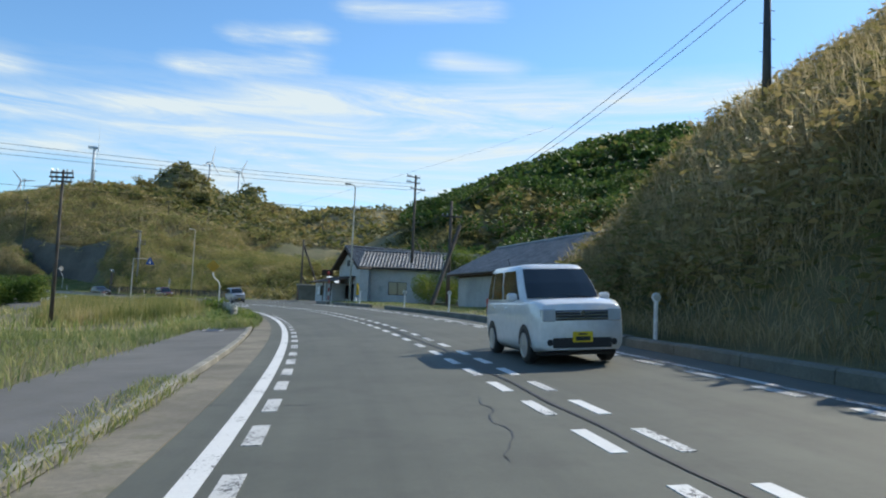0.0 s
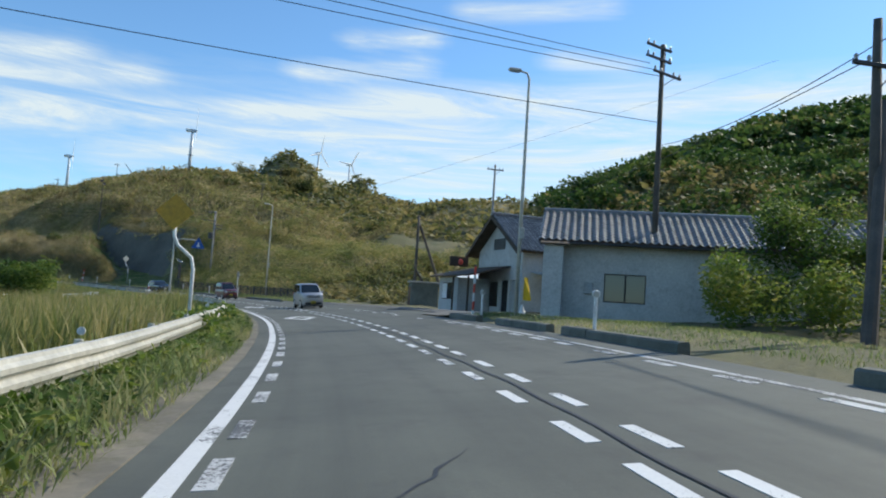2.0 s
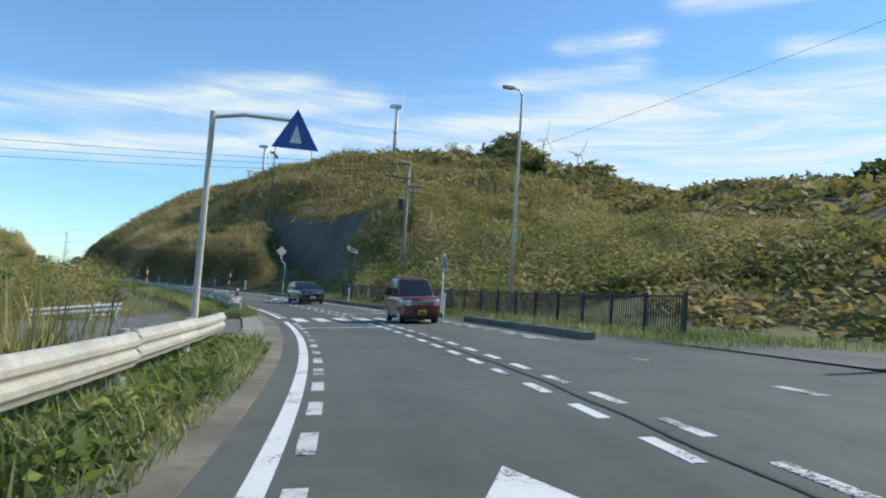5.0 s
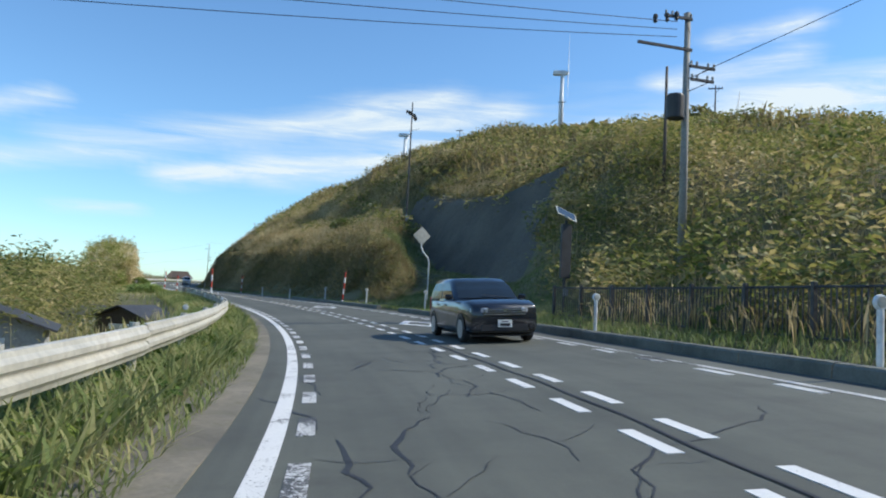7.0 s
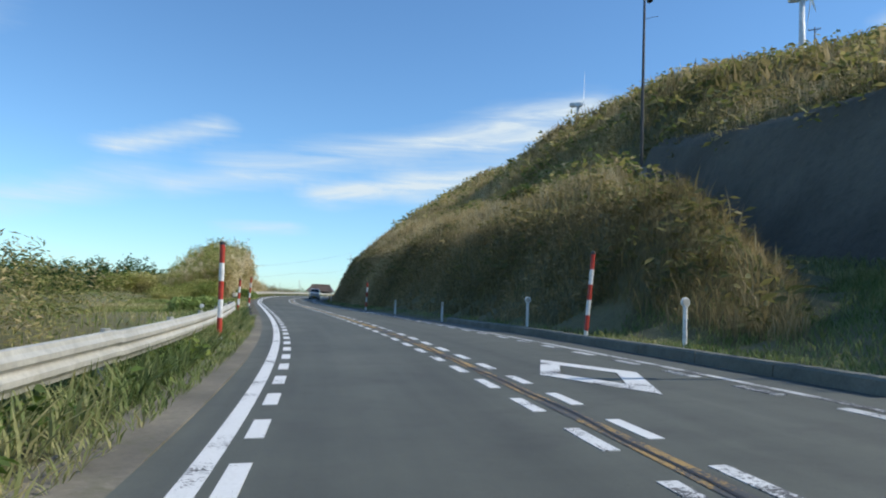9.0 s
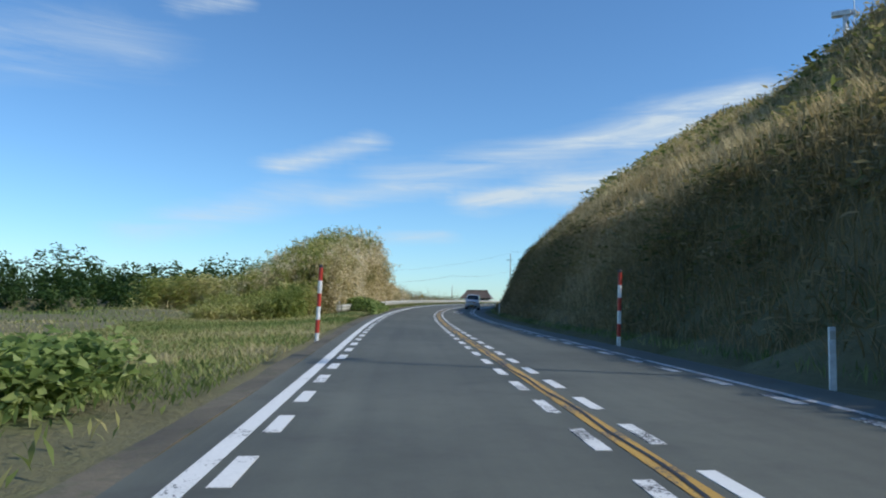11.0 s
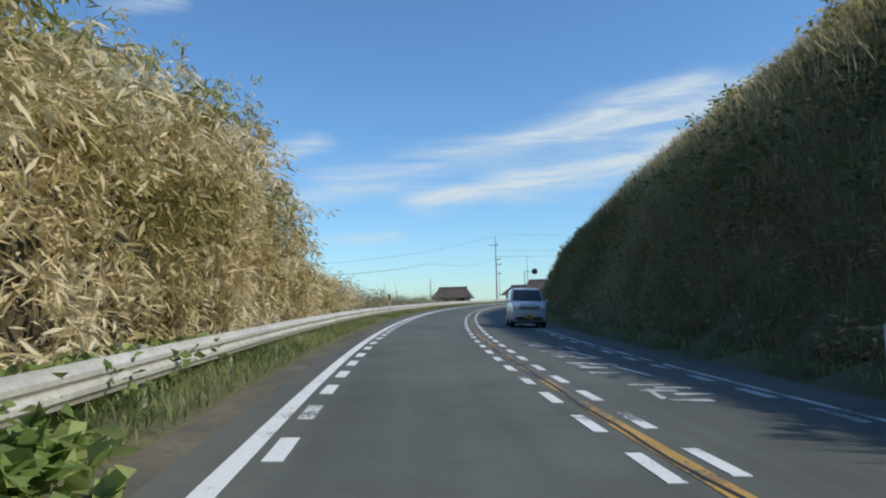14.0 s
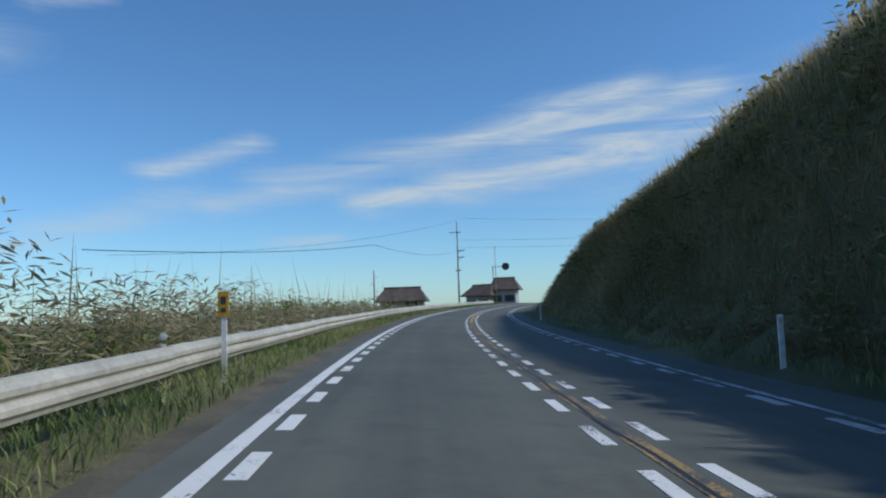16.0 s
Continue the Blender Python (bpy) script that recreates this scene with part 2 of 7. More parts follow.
class Geo:
    """Collects plain forms into one mesh."""

    def __init__(self):
        self.v, self.f = [], []

    def add(self, verts, faces):
        n = len(self.v)
        self.v += [tuple(p) for p in verts]
        self.f += [tuple(i + n for i in f) for f in faces]
        return self

    def box(self, x0, y0, z0, x1, y1, z1, c=0.0, m=None):
        """A box with its corners cut by c."""
        if c <= 0:
            pts = [(x, y, z) for z in (z0, z1) for y in (y0, y1) for x in (x0, x1)]
            fs = [(0, 2, 3, 1), (4, 5, 7, 6), (0, 1, 5, 4), (2, 6, 7, 3), (0, 4, 6, 2), (1, 3, 7, 5)]
        else:
            rings = []
            for z, k in ((z0, c), (z0 + c, 0), (z1 - c, 0), (z1, c)):
                e = c if k == 0 else c
                a0, a1, b0, b1 = x0 + k, x1 - k, y0 + k, y1 - k
                rings.append([(a0 + e, b0, z), (a1 - e, b0, z), (a1, b0 + e, z), (a1, b1 - e, z), (a1 - e, b1, z), (a0 + e, b1, z), (a0, b1 - e, z), (a0, b0 + e, z)])
            pts = [p for r in rings for p in r]
            fs = [tuple(range(7, -1, -1)), tuple(range(24, 32))]
            for r in range(3):
                fs += [(r * 8 + i, r * 8 + (i + 1) % 8, r * 8 + 8 + (i + 1) % 8, r * 8 + 8 + i) for i in range(8)]
        if m is not None:
            pts = [m @ Vector(p) for p in pts]
        return self.add(pts, fs)

    def tube(self, pts, radii, n=8, caps=True):
        """A round bar through the points."""
        pts = [Vector(p) for p in pts]
        if isinstance(radii, (int, float)):
            radii = [radii] * len(pts)
        rings = []
        side = None
        for i, p in enumerate(pts):
            d = (pts[min(i + 1, len(pts) - 1)] - pts[max(i - 1, 0)]).normalized()
            if side is None:
                side = d.cross(Vector((0, 0, 1)) if abs(d.z) < 0.9 else Vector((1, 0, 0))).normalized()
            side = (side - d * side.dot(d)).normalized()
            up = d.cross(side)
            rings += [p + radii[i] * (math.cos(a) * side + math.sin(a) * up) for a in (2 * math.pi * k / n for k in range(n))]
        fs = [(r * n + k, r * n + (k + 1) % n, (r + 1) * n + (k + 1) % n, (r + 1) * n + k) for r in range(len(pts) - 1) for k in range(n)]
        if caps:
            fs += [tuple(range(n - 1, -1, -1)), tuple(range((len(pts) - 1) * n, len(pts) * n))]
        return self.add(rings, fs)

    def lathe(self, profile, n=16, m=None):
        """A turned form about z from (radius, height) pairs."""
        pts = [(r * math.cos(2 * math.pi * k / n), r * math.sin(2 * math.pi * k / n), z) for r, z in profile for k in range(n)]
        fs = [(r * n + k, r * n + (k + 1) % n, (r + 1) * n + (k + 1) % n, (r + 1) * n + k) for r in range(len(profile) - 1) for k in range(n)]
        fs += [tuple(range(n - 1, -1, -1)), tuple(range((len(profile) - 1) * n, len(profile) * n))]
        if m is not None:
            pts = [m @ Vector(p) for p in pts]
        return self.add(pts, fs)

    def grid(self, rows, closed=False):
        """A skin over rows of points."""
        w = len(rows[0])
        fs = [(r * w + k, r * w + k + 1, (r + 1) * w + k + 1, (r + 1) * w + k) for r in range(len(rows) - 1) for k in range(w - 1)]
        if closed:
            fs += [(r * w + w - 1, r * w, (r + 1) * w, (r + 1) * w + w - 1) for r in range(len(rows) - 1)]
        return self.add([p for r in rows for p in r], fs)

    def sheet(self, pts, thick, normal):
        """A flat plate with thickness."""
        n = Vector(normal).normalized() * thick
        a = [Vector(p) for p in pts]
        k = len(a)
        fs = [tuple(range(k)), tuple(range(2 * k - 1, k - 1, -1))] + [((i + 1) % k, i, k + i, k + (i + 1) % k) for i in range(k)]
        return self.add([p + n for p in a] + a, fs)

    def make(self, name, material, parent=None, label="", smooth=False):
        return mesh_object(name, self.v, self.f, material, parent, label, smooth)


def part(name, geo, material, parent, label="", smooth=False):
    return geo.make(name, material, parent, label, smooth)


def thing(name, place, turn=0.0, label="", category="", group=""):
    """The empty base of a thing with parts."""
    ob = new(name)
    ob.matrix_world = Matrix.Translation(place) @ Matrix.Rotation(radians(turn), 4, "Z")
    return tagged(ob, label, category, group)


# ---------------------------------------------------------------- the lie of the land
# heights over the road at these distances right of its seam, by station
RIGHT_U = (5.5, 8, 11, 17, 26, 40, 62, 110)
RIGHT_NEAR = {
    -40: (0, 4, 6.5, 9.5, 14, 19, 25, 30),
    12: (0, 4.2, 6.3, 9.5, 14, 19, 25, 30),
    23: (0, 3, 6.5, 10.5, 16.4, 18, 24, 30),
    31: (0, 0.1, 0.2, 6, 11.5, 15, 21, 29),
    37: (0, 0.05, 0.1, 0.6, 2.5, 8, 16, 28),
    66: (0, 0, 0, -0, 0.4, 4, 14, 28),
    98: (0, 0, -0, 0.1, 0.6, 3, 11, 30),
    110: (0, 0, 0.2, 0.8, 2, 4, 9, 30),
    122: (0, 0.2, 0.9, 2.8, 4.6, 5, 7, 20.8),
    130: (0, 0.3, 1.5, 3.7, 6.3, 7, 7.5, 23.5),
}
RIGHT_FAR = {
    138: (0, 0.3, 2.4, 5.6, 5.4, 7.4, 9, 20.8),
    150: (0, 0.5, 1.4, 8.1, 7.7, 9.3, 14, 25.7),
    154: (0, 0.5, 3.2, 9.6, 10.8, 10.7, 14.9, 23.8),
    158: (0, 0.6, 1.8, 10, 12.4, 12.9, 13.3, 22),
    166: (0, 1.0, 5.0, 9.7, 13.6, 17.1, 15.2, 21.4),
    172: (0, 3.7, 6.1, 8.8, 12.2, 18.2, 17.8, 18.7),
    200: (0, 4.6, 6.4, 8.7, 17.3, 22.0, 26.8, 28.6),
    220: (0, 4.8, 6.9, 9.4, 18.2, 25.7, 29.9, 36.4),
    240: (0, 5.1, 7.5, 11.8, 16.6, 24.0, 32.3, 33.6),
    260: (0, 5.4, 8.1, 12.7, 18.7, 24, 28, 27.5),
    280: (0, 5.5, 8.3, 12.9, 19.0, 24.2, 26, 23.5),
    310: (0, 5, 6.6, 10.3, 16.2, 20, 20, 15.1),
    345: (0, 2.4, 3.8, 6, 8, 9, 8, 5),
    372: (0, 0.1, 0.1, 0, 0, 0, 0, 0),
}
LEFT_U = (-250, -90, -40, -18, -9, -6.2, -5.0)
LEFT = {
    -40: (-6, -4, -1.2, -0.4, -0.25, -0.1, 0),
    22: (-6, -4, -1.2, -0.5, -0.3, -0.1, 0),
    36: (-6, -4, -2.0, -1.2, -0.7, -0.1, 0),
    96: (-6, -4, -2.2, -1.4, -0.8, -0.1, 0),
    108: (-6, -4, -2.4, -0.8, -0.2, -0.1, 0),
    122: (-6, -4, -2.8, -1.4, -0.35, -0.1, 0),
    136: (-6, -4, -3.0, -2.0, -1.1, -0.1, 0),
    165: (-6, -4, -3.0, -2.2, -1.4, -0.1, 0),
    176: (-6, -4, -2.6, -2.2, -1.5, -0.1, 0),
    185: (-5, -3, -1.0, -0.4, -0.25, -0.1, 0),
    225: (-5, -3, -1.0, -0.4, -0.25, -0.1, 0),
    250: (-5, -3, -1.2, -0.8, -0.6, -0.15, 0),
    400: (-5, -3, -1.6, -1.0, -0.7, -0.15, 0),
}
HILLS = ((60, 138, 46, 28), (20, 178, 46, 29.5), (-28, 300, 85, 39), (-105, 310, 75, 32), (-108, 288, 27, 53), (-88, 318, 17, 50), (120, 200, 70, 38), (150, 60, 70, 36), (107, 312, 135, 76))


CUT_S = (153, 159, 168, 176.6, 184, 190, 195)


def cut_foot(s):
    """Where the foot of the dug face runs."""
    return np.interp(s, CUT_S, (11.8, 12.9, 13.9, 14.8, 16.6, 18.3, 19.6))


def cut_low(s):
    """Height of that foot over the road."""
    return np.interp(s, CUT_S, (0.8, 1.7, 2.2, 2.9, 5.4, 8.0, 10.0))


def cut_plane(s, u):
    """The steep plane dug into the hill beside the lay-by."""
    return cut_low(s) + np.interp(s, [160, 168, 176, 188], [1.4, 1.6, 2.0, 2.2]) * (u - cut_foot(s))


def cut_share(s, u):
    """How far the dug face has begun: its near edge leans back up the hill."""
    return np.clip((s - (157.5 + 0.8 * np.clip(u - 12.9, 0, 9))) / 1.5, 0, 1) * np.clip((195 - s) / 3, 0, 1)


def cut_floor(s, u):
    """The grass below the face: an even rise by the lay-by, then a trough behind the spur."""
    even = np.clip((u - 5.0) / (cut_foot(s) - 5.0), 0.05, 1) * cut_low(s)
    trough = cut_low(s) + 0.35 * (cut_foot(s) - u)
    w = np.clip((s - 164.5 - 1.3 * (u - 7)) / 5, 0, 1)
    return even * (1 - w) + trough * w


def station(x, y):
    """Nearest station of the road and distance to its right, for arrays of places."""
    x, y = np.atleast_1d(x), np.atleast_1d(y)
    best, s, u = np.full(x.shape, 1e18), np.zeros(x.shape), np.zeros(x.shape)
    idx = np.zeros(x.shape, int)
    for i in range(0, len(RS), 4):
        d = (x - RX[i]) ** 2 + (y - RY[i]) ** 2
        m = d < best
        best[m], idx[m] = d[m], i
    h = RH[idx]
    ex, ey = x - RX[idx], y - RY[idx]
    ahead = -ex * np.sin(h) + ey * np.cos(h)
    s = RS[idx] + np.clip(ahead, -3, 3)
    return s, ex * np.cos(h) + ey * np.sin(h)


def net(table, us, s, u):
    """Height out of a table of cross-sections."""
    keys = np.array(sorted(table))
    rows = np.array([table[k] for k in keys], float)
    cols = np.stack([np.interp(s, keys, rows[:, j]) for j in range(rows.shape[1])])
    us = np.array(us, float)
    out = np.zeros(s.shape)
    k = np.clip(np.searchsorted(us, u) - 1, 0, len(us) - 2)
    f = np.clip((u - us[k]) / (us[k + 1] - us[k]), 0, 1)
    ar = np.arange(len(s))
    flat = cols.reshape(len(us), -1)
    return flat[k, ar] * (1 - f) + flat[k + 1, ar] * f


def wobble(x, y, size, seed):
    """Smooth unevenness, about -1 to 1."""
    r = np.random.RandomState(seed)
    z = np.zeros(np.shape(x))
    for k in range(7):
        a, w, p = r.uniform(0, 6.28), r.uniform(0.7, 1.9) / size, r.uniform(0, 6.28)
        z = z + np.sin((x * np.cos(a) + y * np.sin(a)) * w * 6.28 + p + 0.7 * np.sin((y * np.cos(a) - x * np.sin(a)) * w * 4.1 + k))
    return z / 3.5


def ground_height(x, y):
    x, y = np.asarray(x, float).ravel(), np.asarray(y, float).ravel()
    s, u = station(x, y)
    base = np.interp(s, RS, RZ) + np.interp(s, RS, RB) * np.clip(u, -5.5, 6.5)
    right = {**RIGHT_NEAR, **RIGHT_FAR}
    h = np.where(u > 0, net(right, RIGHT_U, s, u), net(LEFT, LEFT_U, s, u))
    low = u < cut_foot(s)
    dug = np.where(low, np.clip((s - 153) / 3, 0, 1) * np.clip((195 - s) / 3, 0, 1), cut_share(s, u)) * (u > 5.5)
    h = h + (np.minimum(h, np.where(low, cut_floor(s, u), cut_plane(s, u - 0.9))) - h) * dug
    rough = np.clip((np.abs(u) - 7) / 25, 0, 1) * np.where(dug > 0.5, 0.15, 1.0)
    h = h + rough * (wobble(x, y, 23, 3) * 1.1 + wobble(x, y, 8, 4) * 0.35)
    far = np.hypot(x + 80, y - 120)
    h = h * np.clip(1 - (far - 330) / 300, 0, 1) + np.where(far > 330, np.clip((far - 330) / 300, 0, 1) * -5, 0)
    z = base + h
    for cx, cy, r, top in HILLS:
        bump = top * np.exp(-(((x - cx) ** 2 + (y - cy) ** 2) / (r * r))) + np.clip((u - 20) / 30, 0, 1) * wobble(x, y, 30, 9) * 0.8
        z = np.where(u > 30, np.maximum(z, np.where(np.clip((u - 30) / 12, 0, 1) > 0, z + (bump - z) * np.clip((u - 30) / 12, 0, 1), z)), z)
    return z


def axis(lo, hi, step, reach):
    """Even steps in the middle, growing ones out to the horizon."""
    a = list(np.arange(lo, hi + 0.1, step))
    d, left, right = step, [lo], [hi]
    while right[-1] < reach:
        d *= 1.35
        left.append(left[-1] - d)
        right.append(right[-1] + d)
    return np.array(left[:0:-1] + a + right[1:])


GX, GY = axis(-270, 85, 1.7, 3600), axis(-40, 300, 1.7, 3600)
gx, gy = np.meshgrid(GX, GY)
gz = ground_height(gx, gy)
gs, gu = station(gx.ravel(), gy.ravel())
gz = gz - np.where((gu > -5.6) & (gu < 6.6), 0.12, 0.0)
gz = gz - np.interp(gu, [4.6, 5.6, 8.5, 10.5], [0, 0.6, 0.6, 0]) * (np.interp(gs, [196, 204, 320, 335], [0, 1, 1, 0]) + np.interp(gs, [-6, 0, 22, 26], [0, 1, 1, 0]))
gz = gz - np.interp(gu, [6.5, 8, 14, 16], [0, 0.3, 0.3, 0]) * np.interp(gs, [143, 146, 160, 163], [0, 1, 1, 0])
gi = np.arange(gx.size).reshape(gx.shape)
q = np.stack([gi[:-1, :-1], gi[:-1, 1:], gi[1:, 1:], gi[1:, :-1]], -1).reshape(-1, 4)
ground = quick_mesh("ground", np.stack([gx.ravel(), gy.ravel(), gz], 1), np.concatenate([q[:, [0, 1, 2]], q[:, [0, 2, 3]]]), SOIL, True)
tagged(ground, "hilly ground of brown soil under rough grass", "ground", kind="structure")


# ---------------------------------------------------------------- road
def ribbon(name, s0, s1, u0, u1, up, material, thick=0.0, step=1.0, parent=None, label="", kind="", category=""):
    """A strip laid on the road; u0 and u1 may be functions of the station."""
    n = max(1, int(round((s1 - s0) / step)))
    ss = [s0 + (s1 - s0) * i / n for i in range(n + 1)]
    f0 = u0 if callable(u0) else (lambda s: u0)
    f1 = u1 if callable(u1) else (lambda s: u1)
    g = Geo()
    if thick:
        rows = [[at(s, f0(s), up - thick), at(s, f0(s), up), at(s, f1(s), up), at(s, f1(s), up - thick)] for s in ss]
        g.grid(rows)
        g.f += [(0, 1, 2, 3), tuple(len(g.v) - k for k in (1, 2, 3, 4))]
    else:
        g.grid([[at(s, f0(s), up), at(s, f1(s), up)] for s in ss])
    return tagged(g.make(name, material, parent), label, category, kind=kind)


def left_line(s):
    """Where the left edge line runs."""
    return float(np.interp(s, [0, 42, 60, 67, 109, 126, 158, 198, 214, 237, 260, 269], [-3.25, -3.31, -3.31, -3.25, -3.26, -3.20, -3.215, -3.27, -3.34, -3.26, -3.32, -3.36]))


def right_line(s):
    """Where the right edge line runs."""
    return float(np.interp(s, [60, 130, 165, 215, 260], [2.98, 2.98, 2.95, 2.82, 2.66]))


def right_edge(s):
    """Paved width right of the seam: wider before the houses."""
    return float(np.interp(s, [-40, 46, 50, 53, 56, 68, 70, 104, 112, 400], [3.72, 3.72, 3.72, 3.72, 3.72, 3.72, 5.2, 5.2, 3.72, 3.72]))


g = Geo()
g.grid([[at(s, right_edge(s) if k == 6 else left_line(s) - 0.43 if k == 0 else u, 0.0) for k, u in enumerate((-3.78, -3.3, -1.7, 0.0, 1.4, 2.8, 4))] for s in np.arange(-40, 399, 1.0)])
road = tagged(g.make("road", ASPHALT, smooth=True), "grey worn asphalt two-lane road with cracks and patches", "road", kind="structure")
measure_layer = road.data.uv_layers.new(name="road_measure")
ACROSS = (-3.78, -3.3, -1.7, 0.0, 1.4, 2.8, 4.0)
for loop in road.data.loops:
    measure_layer.data[loop.index].uv = (ACROSS[loop.vertex_index % 7], -40.0 + loop.vertex_index // 7)


# ---------------------------------------------------------------- road markings
def lay(s, u, up, turn=0.0):
    """The pose of a flat piece lying on the road."""
    h = float(np.interp(s, RS, RH))
    b = float(np.interp(s, RS, RB))
    ahead = (at(s + 0.5, u) - at(s - 0.5, u)).normalized()
    right = Vector((math.cos(h), math.sin(h), b)).normalized()
    right = (right - ahead * right.dot(ahead)).normalized()
    m = Matrix((right, ahead, right.cross(ahead))).transposed().to_4x4()
    return Matrix.Translation(at(s, u, up)) @ m @ Matrix.Rotation(radians(turn), 4, "Z")


def piece(name, mesh, m, parent):
    ob = new(name, mesh)
    ob.parent = parent
    ob.matrix_world = m
    return ob


def slab_mesh(name, w, l, t, material):
    g = Geo().box(-w / 2, -l / 2, -t, w / 2, l / 2, 0)
    me = bpy.data.meshes.new(name)
    me.from_pydata(g.v, [], g.f)
    me.materials.append(material)
    return me


for a, b in ((-40, 115.87), (118.45, 398)):
    ribbon("edge_line", a, b, lambda s: left_line(s) - 0.085, lambda s: left_line(s) + 0.085, 0.005, WHITE_MARK, label="worn white solid edge line painted on asphalt", kind="structure", category="road marking")
for a, b in ((-40, 62), (69.5, 73), (74.5, 79), (104, 115.4), (118.9, 398)):
    ribbon("edge_line", a, b, lambda s: right_line(s) - 0.06, lambda s: right_line(s) + 0.06, 0.005, WORN_MARK, label="faded white solid edge line painted on asphalt", kind="structure", category="road marking")
for a, b, m in ((155, 176, YELLOW_WORN), (176, 240, YELLOW_MARK), (240, 300, YELLOW_WORN), (300, 398, YELLOW_MARK)):
    ribbon("centre_line", a, b, -0.135, 0.04, 0.005, m, label="chipped yellow-brown solid centre line painted on asphalt", kind="structure", category="road marking")
dash = slab_mesh("lane_dash", 0.135, 0.9, 0.006, WHITE_MARK)
patchy = slab_mesh("lane_dash", 0.135, 0.9, 0.006, CHIPPED_MARK)
edge_bright = slab_mesh("edge_dash", 0.155, 0.86, 0.006, WHITE_MARK)
worn = slab_mesh("edge_dash", 0.155, 0.86, 0.006, WORN_MARK)
BEAT_I = (-1, 4, 9, 14, 19, 23, 30, 34, 57, 63, 66, 71, 75, 79, 84, 106, 111, 115, 120, 125, 128, 133, 137, 141, 146)
BEAT_S = (5.52, 13.77, 23.65, 33.28, 41.28, 49.31, 60.73, 68.48, 110.32, 119.75, 125.36, 134.49, 141.88, 148.97, 157.84, 197.37, 206.48, 213.43, 222.44, 231.31, 236.77, 245.61, 253.11, 260.32, 269.24)
MIDDLE = -0.05


def beat(i):
    """Station of the i-th lane dash."""
    if i < -1:
        return BEAT_S[0] + 1.79 * (i + 1)
    if i > 146:
        return BEAT_S[-1] + 1.79 * (i - 146)
    return float(np.interp(i, BEAT_I, BEAT_S))


wear = random.Random(17)
for i in range(-4, 214):
    s = beat(i)
    if not 114.6 < s < 119:
        piece("lane_dash", patchy if wear.random() < 0.3 else dash, lay(s, MIDDLE - 0.258, 0.006), road)
    s += float(np.interp(s, [5, 24, 42, 51, 67, 109, 120, 126, 150, 198, 214, 260], [-0.05, -0.18, -0.33, -0.64, -0.68, -1.16, -1.3, -1.4, -1.43, -1.6, -1.62, -1.58]))
    if not 114.6 < s < 119:
        piece("lane_dash", patchy if wear.random() < 0.3 else dash, lay(s, MIDDLE + 0.258, 0.006), road)
for i in range(-4, 214):
    s = beat(i)
    e = s + (float(np.interp(s, [24, 60, 109], [0.77, 0.93, 0.61])) if s < 116 else float(np.interp(s, [119, 134, 143, 158, 198, 214, 230], [1.22, 1.24, 1.1, 0.97, 0.8, 0.75, 0.64])))
    if not 115.4 < e < 118.6:
        piece("edge_dash", edge_bright if e > 150 else worn, lay(e, left_line(e) + 0.25, 0.006), road)
    e = s + 0.5
    if not (60 < e < 105 or 115 < e < 119):
        piece("edge_dash", worn, lay(e, right_line(e) - 0.26, 0.006), road)
# the lane marks go on, faint and worn, past the house front
for i in range(9):
    piece("edge_dash", worn, lay(64 + 4.4 * i, 2.62, 0.006), road)


def diamond(s, u):
    g = Geo()
    out = [(0, 2.2), (0.74, 0), (0, -2.2), (-0.74, 0)]
    inn = [(0, 1.25), (0.43, 0), (0, -1.25), (-0.43, 0)]
    for k in range(4):
        a, b, c, d = out[k], out[(k + 1) % 4], inn[(k + 1) % 4], inn[k]
        g.sheet([(*a, 0), (*d, 0), (*c, 0), (*b, 0)], 0.003, (0, 0, 1))
    ob = g.make("diamond_mark", WHITE_MARK)
    ob.matrix_world = lay(s, u, 0.006)
    tagged(ob, "white hollow diamond road marking on grey asphalt", "road marking", "diamond marks")


for s, u in ((69.4, -1.65), (89.6, -1.67), (144.6, 1.6), (162.2, 1.4)):
    diamond(s, u)
crossing = thing("crosswalk", at(117.2, 0, 0.004), head(117), "white striped crosswalk with cracked paint on asphalt", "crosswalk")
stripe = slab_mesh("stripe", 0.45, 2.8, 0.006, WHITE_MARK)
bpy.context.view_layer.update()
for i in range(7):
    ob = new("stripe", stripe)
    ob.parent = crossing
    ob.matrix_parent_inverse = crossing.matrix_world.inverted()
    ob.matrix_world = lay(117.1 - 0.05 * i, -2.56 + 0.86 * i, 0.008)
for s, u0, u1 in ((111.28, -3.1, -0.03), (122.6, 0.2, 2.85)):
    ribbon("stop_line", s - 0.09, s + 0.09, u0, u1, 0.006, WHITE_MARK, label="white stop line painted across the lane", category="road marking")
